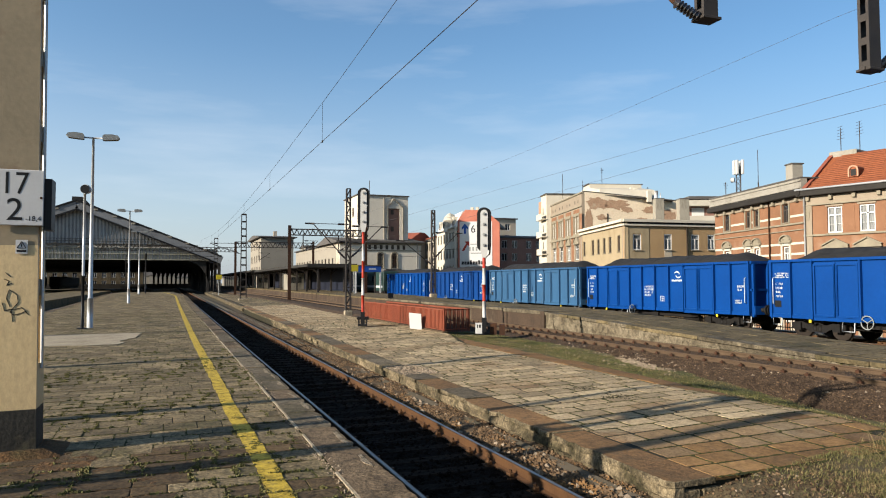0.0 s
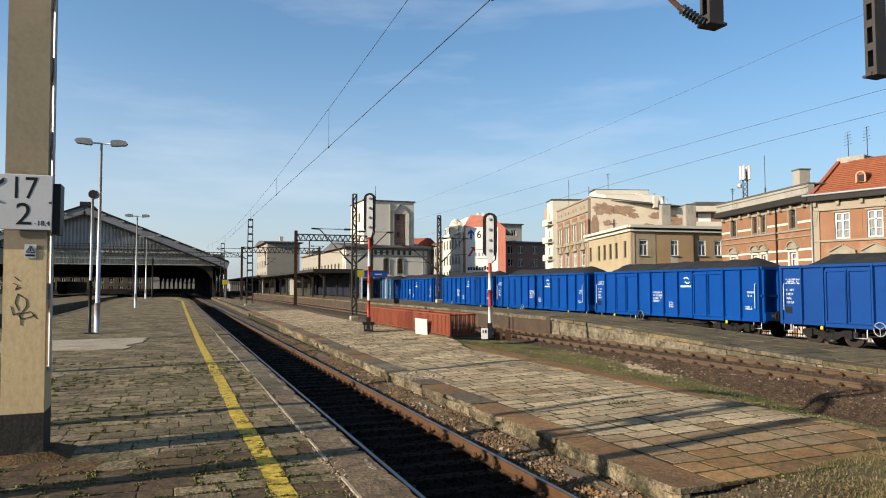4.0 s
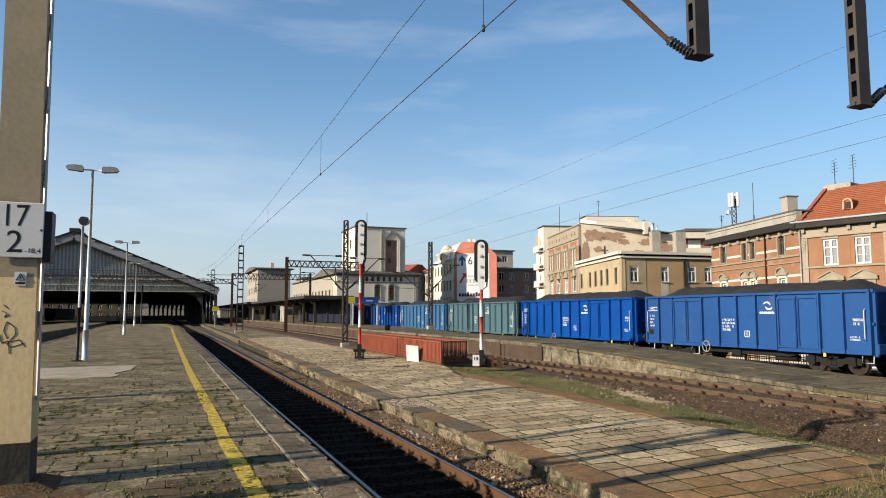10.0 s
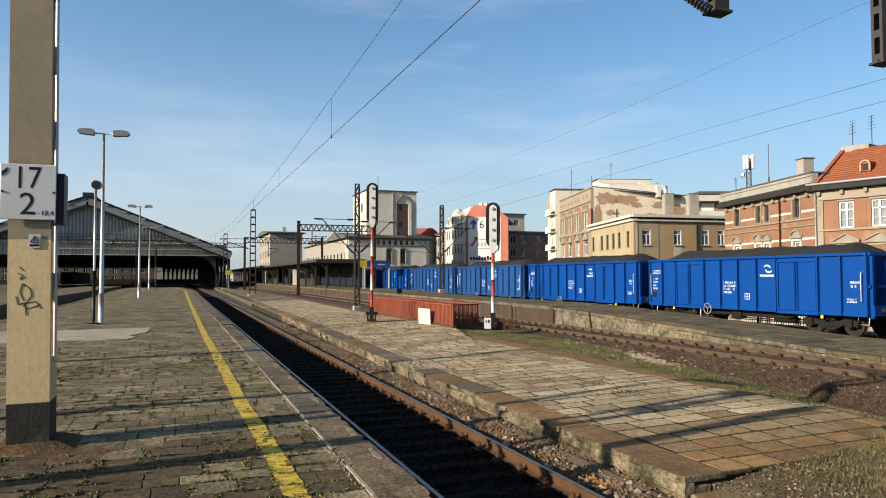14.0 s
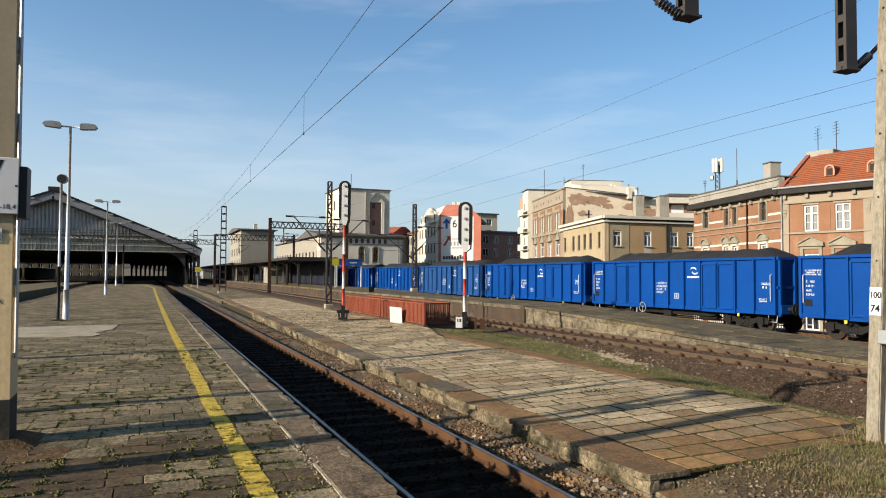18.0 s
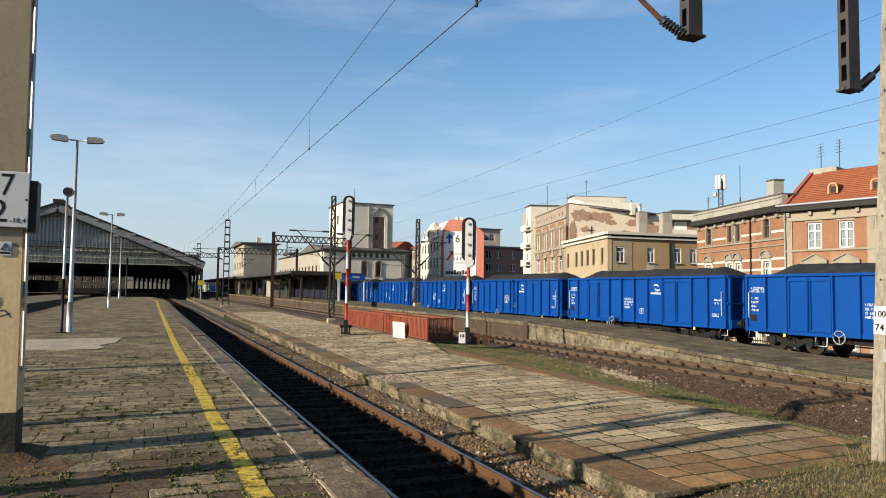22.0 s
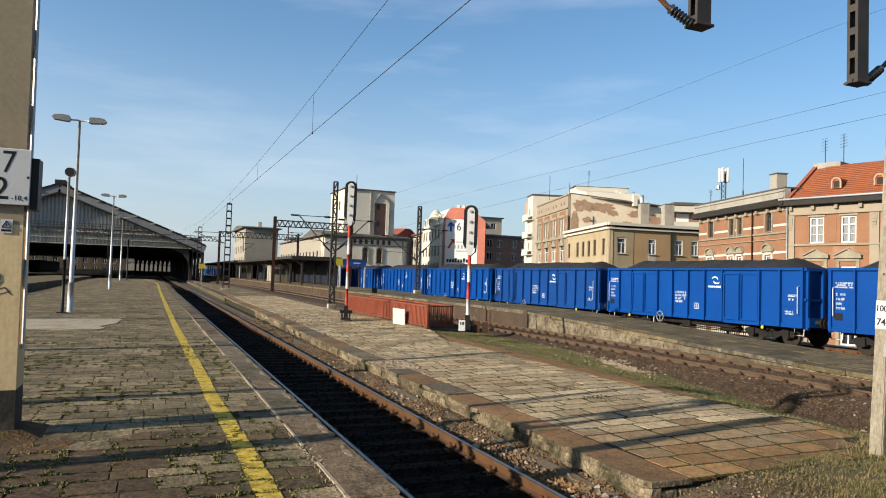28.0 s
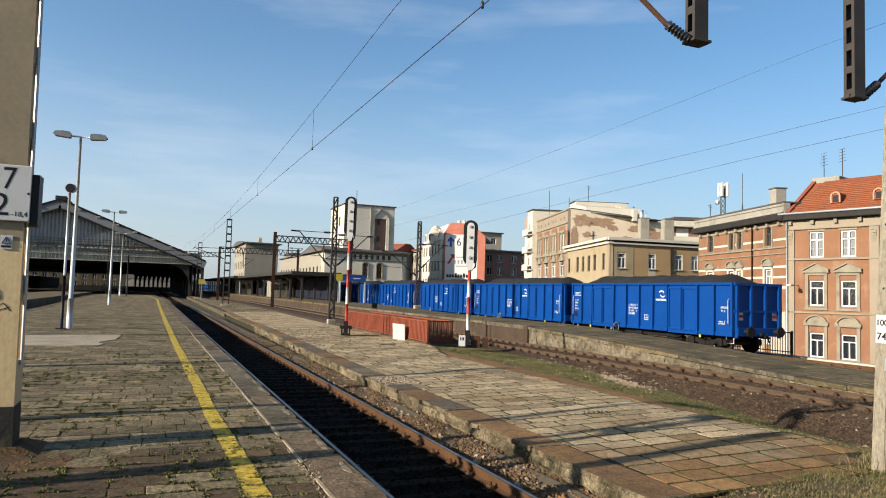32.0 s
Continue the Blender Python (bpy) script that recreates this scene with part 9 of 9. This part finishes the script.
while x < 8.3:
    wd = rg4.uniform(0.25, 0.45)
    part("wall_stone", box(x + 0.008, x + wd - 0.008, end_line(x) + 0.03 - rg4.uniform(0, 0.03), end_line(x) + 0.16, -0.9, island_z(x, 6) - 0.105, 0.02), "edge_grey", icop)
    x += wd
stub = thing("low_wall", "broken stub of old wall running on from the island corner", "wall", kind="structure")
part_of("wall_face", rough_face(3.6, 5.97, lambda q: 4.93, lambda q: -1.0, lambda q: -0.66 - 0.03 * (5.97 - q), 0.05, 71, 0.05, 0.30), "edge_grey", stub)
for ya, yb in ((3.6, 4.35), (4.36, 5.2), (5.22, 5.97)):
    part_of("coping_slab", broken_slab(4.90, 5.22, ya, yb - 0.01, lambda a, b: -0.61 - 0.03 * (5.97 - b), 0.05, rg4, 0.02), "coping_brown", stub, edge="edge_grey")
stones("crumbled pale concrete at the island edge", 900, (4.88, 5.7, 14.9, 16.6), "stone_white", lambda x, y: island_z(x, y) - 0.004, 0.008, 0.03, 20)
stones("rubble fallen from the island platform edge", 2600, (4.25, 4.9, 4.2, 18.0), "stone", lambda x, y: -0.715 - 0.09 * (noise.noise(Vector((x * 2.3, y * 1.5, 11))) < -0.1), 0.016, 0.042, 21)
stones("rusty orange chips beside the island", 2600, (4.15, 4.9, 4.2, 16.0), "soil_orange", lambda x, y: -0.71 if noise.noise(Vector((x * 2, y * 1.5, 7))) > 0.0 else -2.0, 0.012, 0.032, 27)
stones("pale chips among the rubble below the island edge", 200, (4.15, 4.9, 5.0, 20.0), "stone_white", lambda x, y: -0.70, 0.015, 0.05, 23)
stones("crumbled stone at the corner of the island", 420, (5.22, 6.6, 4.6, 6.05), "stone", lambda x, y: end_z(x, y) + 0.002, 0.006, 0.026, 22)
stones("pale gravel at the corner of the island", 70, (5.22, 6.2, 5.0, 6.05), "stone_white", lambda x, y: end_z(x, y), 0.005, 0.022, 26)
stones("fine grey gravel at the corner of the island", 2200, (5.22, 6.9, 4.4, 6.1), "stone_brown", lambda x, y: end_z(x, y) + 0.001, 0.004, 0.012, 28)


# grass
def tufts(label, count, area, zf, h0, h1, seed, material, where, blades_each=12, w=0.0032, spread=0.05):
    """Matted grass: tufts of thin bent blades, dense where where() is high."""
    rg = random.Random(seed)
    vs, fs = [], []
    for _ in range(count):
        cx, cy = rg.uniform(area[0], area[1]), rg.uniform(area[2], area[3])
        if where(cx, cy) < rg.random():
            continue
        size = rg.uniform(0.6, 1.25)
        lean = rg.uniform(0, 6.28)
        for _ in range(rg.randrange(blades_each // 2, blades_each)):
            x, y = cx + rg.gauss(0, spread * size), cy + rg.gauss(0, spread * size)
            z = zf(x, y) - 0.006
            h = rg.uniform(h0, h1) * size
            a = lean + rg.gauss(0, 1.1)
            l = h * rg.uniform(0.3, 1.7)
            dx, dy = math.cos(a), math.sin(a)
            ww = w * rg.uniform(0.7, 1.3)
            k = len(vs)
            for f, e, q in ((0, 0, 1.0), (0.35, 0.62, 0.85), (0.75, 0.95, 0.55)):
                px, py, pz = x + dx * l * f, y + dy * l * f, z + h * e
                vs += [(px - dy * ww * q, py + dx * ww * q, pz), (px + dy * ww * q, py - dx * ww * q, pz)]
            vs.append((x + dx * l * 1.05, y + dy * l * 1.05, z + h * rg.uniform(0.7, 1.05)))
            fs += [(k, k + 1, k + 3, k + 2), (k + 2, k + 3, k + 5, k + 4), (k + 4, k + 5, k + 6)]
    me = bpy.data.meshes.new("grass")
    me.from_pydata(vs, [], fs)
    me.materials.append(M[material])
    return solid("grass", me, material, label, "grass", kind="stuff")


def end_cover(x, y, seed):
    """Grass thins out towards the bare gravel at the island's corner and stops at the paving."""
    if y > end_line(x) + 0.10 + 0.18 * noise.noise(Vector((x * 2.1, y, 3))):
        return 0.0
    q = 0.55 + 1.0 * noise.noise(Vector((x * 1.3, y * 1.3, seed))) + 0.5 * noise.noise(Vector((x * 4, y * 4, seed)))
    return q * smooth(5.6, 6.6, x) * 0.9


def verge_cover(x, y, seed):
    q = 0.45 + 0.9 * noise.noise(Vector((x * 0.9, y * 0.6, seed))) + 0.5 * noise.noise(Vector((x * 4, y * 3, seed)))
    return q * smooth(soil_edge(y) - 0.12, soil_edge(y) + 0.2, x) * (1 - smooth(bank_foot(y) - 0.05, bank_foot(y) + 0.3, x))


tufts("matted dry straw at the platform end", 6000, (5.4, 10.2, 3.6, 7.9), end_z, 0.010, 0.042, 41, "straw", lambda x, y: end_cover(x, y, 4), 12, 0.0034)
tufts("green grass tufts at the platform end", 9500, (5.6, 10.2, 3.6, 7.9), end_z, 0.010, 0.046, 45, "grass", lambda x, y: end_cover(x, y, 9), 14)
tufts("long dry grass round the foot of the pole", 90, (8.0, 9.3, 5.3, 6.6), end_z, 0.07, 0.20, 48, "straw", lambda x, y: 0.8 * (y < end_line(x) + 0.1), 7, 0.0025, 0.07)
tufts("short green grass along the verge", 11000, (9.2, 12.0, 6.4, 26.5), lambda x, y: max(verge_z(x, y), bank_z(x, y)), 0.012, 0.042, 42, "grass", lambda x, y: 1.5 * verge_cover(x, y, 3), 12, 0.005, 0.06)
tufts("dry straw along the verge", 5200, (8.9, 12.0, 6.4, 26.5), lambda x, y: max(verge_z(x, y), bank_z(x, y)), 0.012, 0.042, 46, "straw", lambda x, y: verge_cover(x, y, 12) + 0.3 * (soil_edge(y) - 0.45 < x < soil_edge(y) + 0.3), 10, 0.004, 0.06)
tufts("weeds in the gravel below the island edge", 420, (4.2, 4.95, 4.6, 22.0), lambda x, y: -0.73, 0.012, 0.05, 51, "grass", lambda x, y: -0.15 - 2.2 * noise.noise(Vector((x * 2.3, y * 1.5, 11))), 12, 0.004, 0.05)
tufts("weeds along the foot of the goods platform wall", 260, (15.0, 15.25, 8.0, 20.0), lambda x, y: -0.50, 0.04, 0.14, 49, "grass", lambda x, y: 0.5 + noise.noise(Vector((0, y * 0.7, 2))), 12, 0.006, 0.06)
# small green tufts along the joints of the near paving, in patches
rgj = random.Random(66)
spots = []
for xa, ya, xb, yb, _ in SEAMS:
    for _ in range(int(math.hypot(xb - xa, yb - ya) * 22 + rgj.random())):
        t = rgj.random()
        x, y = xa + (xb - xa) * t, ya + (yb - ya) * t
        q = noise.noise(Vector((x * 0.9, y * 0.55, 5))) + 0.5 * noise.noise(Vector((x * 3.1, y * 2.3, 6))) + 0.25 * smooth(0.7, 1.2, x) - 0.05
        if -4 < x < 1.4 and q > rgj.uniform(-0.06, 0.42):
            spots.append((x + rgj.gauss(0, 0.012), y + rgj.gauss(0, 0.012)))
gv, gf_ = [], []
for x, y in spots:
    for _ in range(9):
        a, h, ww = rgj.uniform(0, 6.28), rgj.uniform(0.003, 0.014), rgj.uniform(0.004, 0.008)
        px, py = x + rgj.gauss(0, 0.014), y + rgj.gauss(0, 0.010)
        dx, dy, l, k = math.cos(a), math.sin(a), h * rgj.uniform(0.4, 1.6), len(gv)
        gv += [(px - dy * ww, py + dx * ww, -0.012), (px + dy * ww, py - dx * ww, -0.012), (px + dx * l * 0.5 + dy * ww, py + dy * l * 0.5 - dx * ww, h * 0.7), (px + dx * l * 0.5 - dy * ww, py + dy * l * 0.5 + dx * ww, h * 0.7), (px + dx * l, py + dy * l, h)]
        gf_ += [(k, k + 1, k + 2, k + 3), (k + 3, k + 2, k + 4)]
gme = bpy.data.meshes.new("grass")
gme.from_pydata(gv, [], gf_)
gme.materials.append(M["grass"])
solid("grass", gme, "grass", "tiny green weeds in the paving joints", "grass", kind="stuff")
# mast out to the side, whose shadow crosses the platform
m2 = thing("steel_post", "short steel post farther along the platform", "post", m=pose(-4.2, 6.06, 0))
part("shaft", box(-0.14, 0.14, -0.12, 0.12, 0, 4.1), "mast_grey", m2)
part("base_plate", box(-0.25, 0.25, -0.25, 0.25, -0.02, 0.03), "rust", m2)

# flags of the goods platform
pav3 = thing("paving", "worn stone flags of the goods platform", "paving", kind="structure")
slab_rows(lambda y: P3_L + 0.47, lambda y: p3_right(y) - 0.04, 2.0, 62.0, 0.85, 0.62, lambda x, y: p3_top(y) + 0.010, 9, lambda x, y: 8.0 < y < 34, pav3, "paving_flag", "worn stone flags in courses", 0.006, 0.14, gap=1.4)
JOINTS.clear()

# masts and a lamp post to the side, whose shadows cross the paving
lp = thing("lamp_post", "slim grey lamp post at the platform edge", "lamp", m=pose(-5.9, 8.88, 0))
part("pole", rod((0, 0, 0), (0, 0, 4.9), 0.15, 0.06), "grey_paint", lp)
part("lamp_head", box(-0.12, 0.12, -0.35, 0.2, 4.85, 5.0, 0.03), "grey_paint", lp)
m3 = thing("steel_post", "plain short steel post along the platform edge", "post", "posts beside the far track", m=pose(-6.0, 14.9, 0))
part("shaft", box(-0.14, 0.14, -0.12, 0.12, 0, 4.7), "mast_grey", m3)
part("base_plate", box(-0.25, 0.25, -0.25, 0.25, 0, 0.03), "rust", m3)
copy_thing(m3, pose(-10.6, 23.3, -0.02))

# dark dirt with moss trodden into the island paving
dg = random.Random(77)
dv, df = [], []
for cx, cy, sx, sy in ((7.24, 11.5, 0.20, 0.14), (7.24, 10.4, 0.16, 0.11)):
    for _ in range(70):
        x, y, r = cx + dg.gauss(0, sx), cy + dg.gauss(0, sy), dg.uniform(0.008, 0.024)
        k, z = len(dv), island_z(x, y)
        dv.append((x, y, z + dg.uniform(0.004, 0.012)))
        dv += [(x + r * dg.uniform(0.6, 1.3) * math.cos(i * 1.047), y + r * dg.uniform(0.6, 1.3) * math.sin(i * 1.047), z - 0.010) for i in range(6)]
        df += [(k, k + 1 + i, k + 1 + (i + 1) % 6) for i in range(6)]
dme = bpy.data.meshes.new("dirt")
dme.from_pydata(dv, [], df)
dme.materials.append(M["joint"])
solid("dirt", dme, "joint", "dark crumbs of dirt on the island paving", "dirt", kind="stuff")


motions()
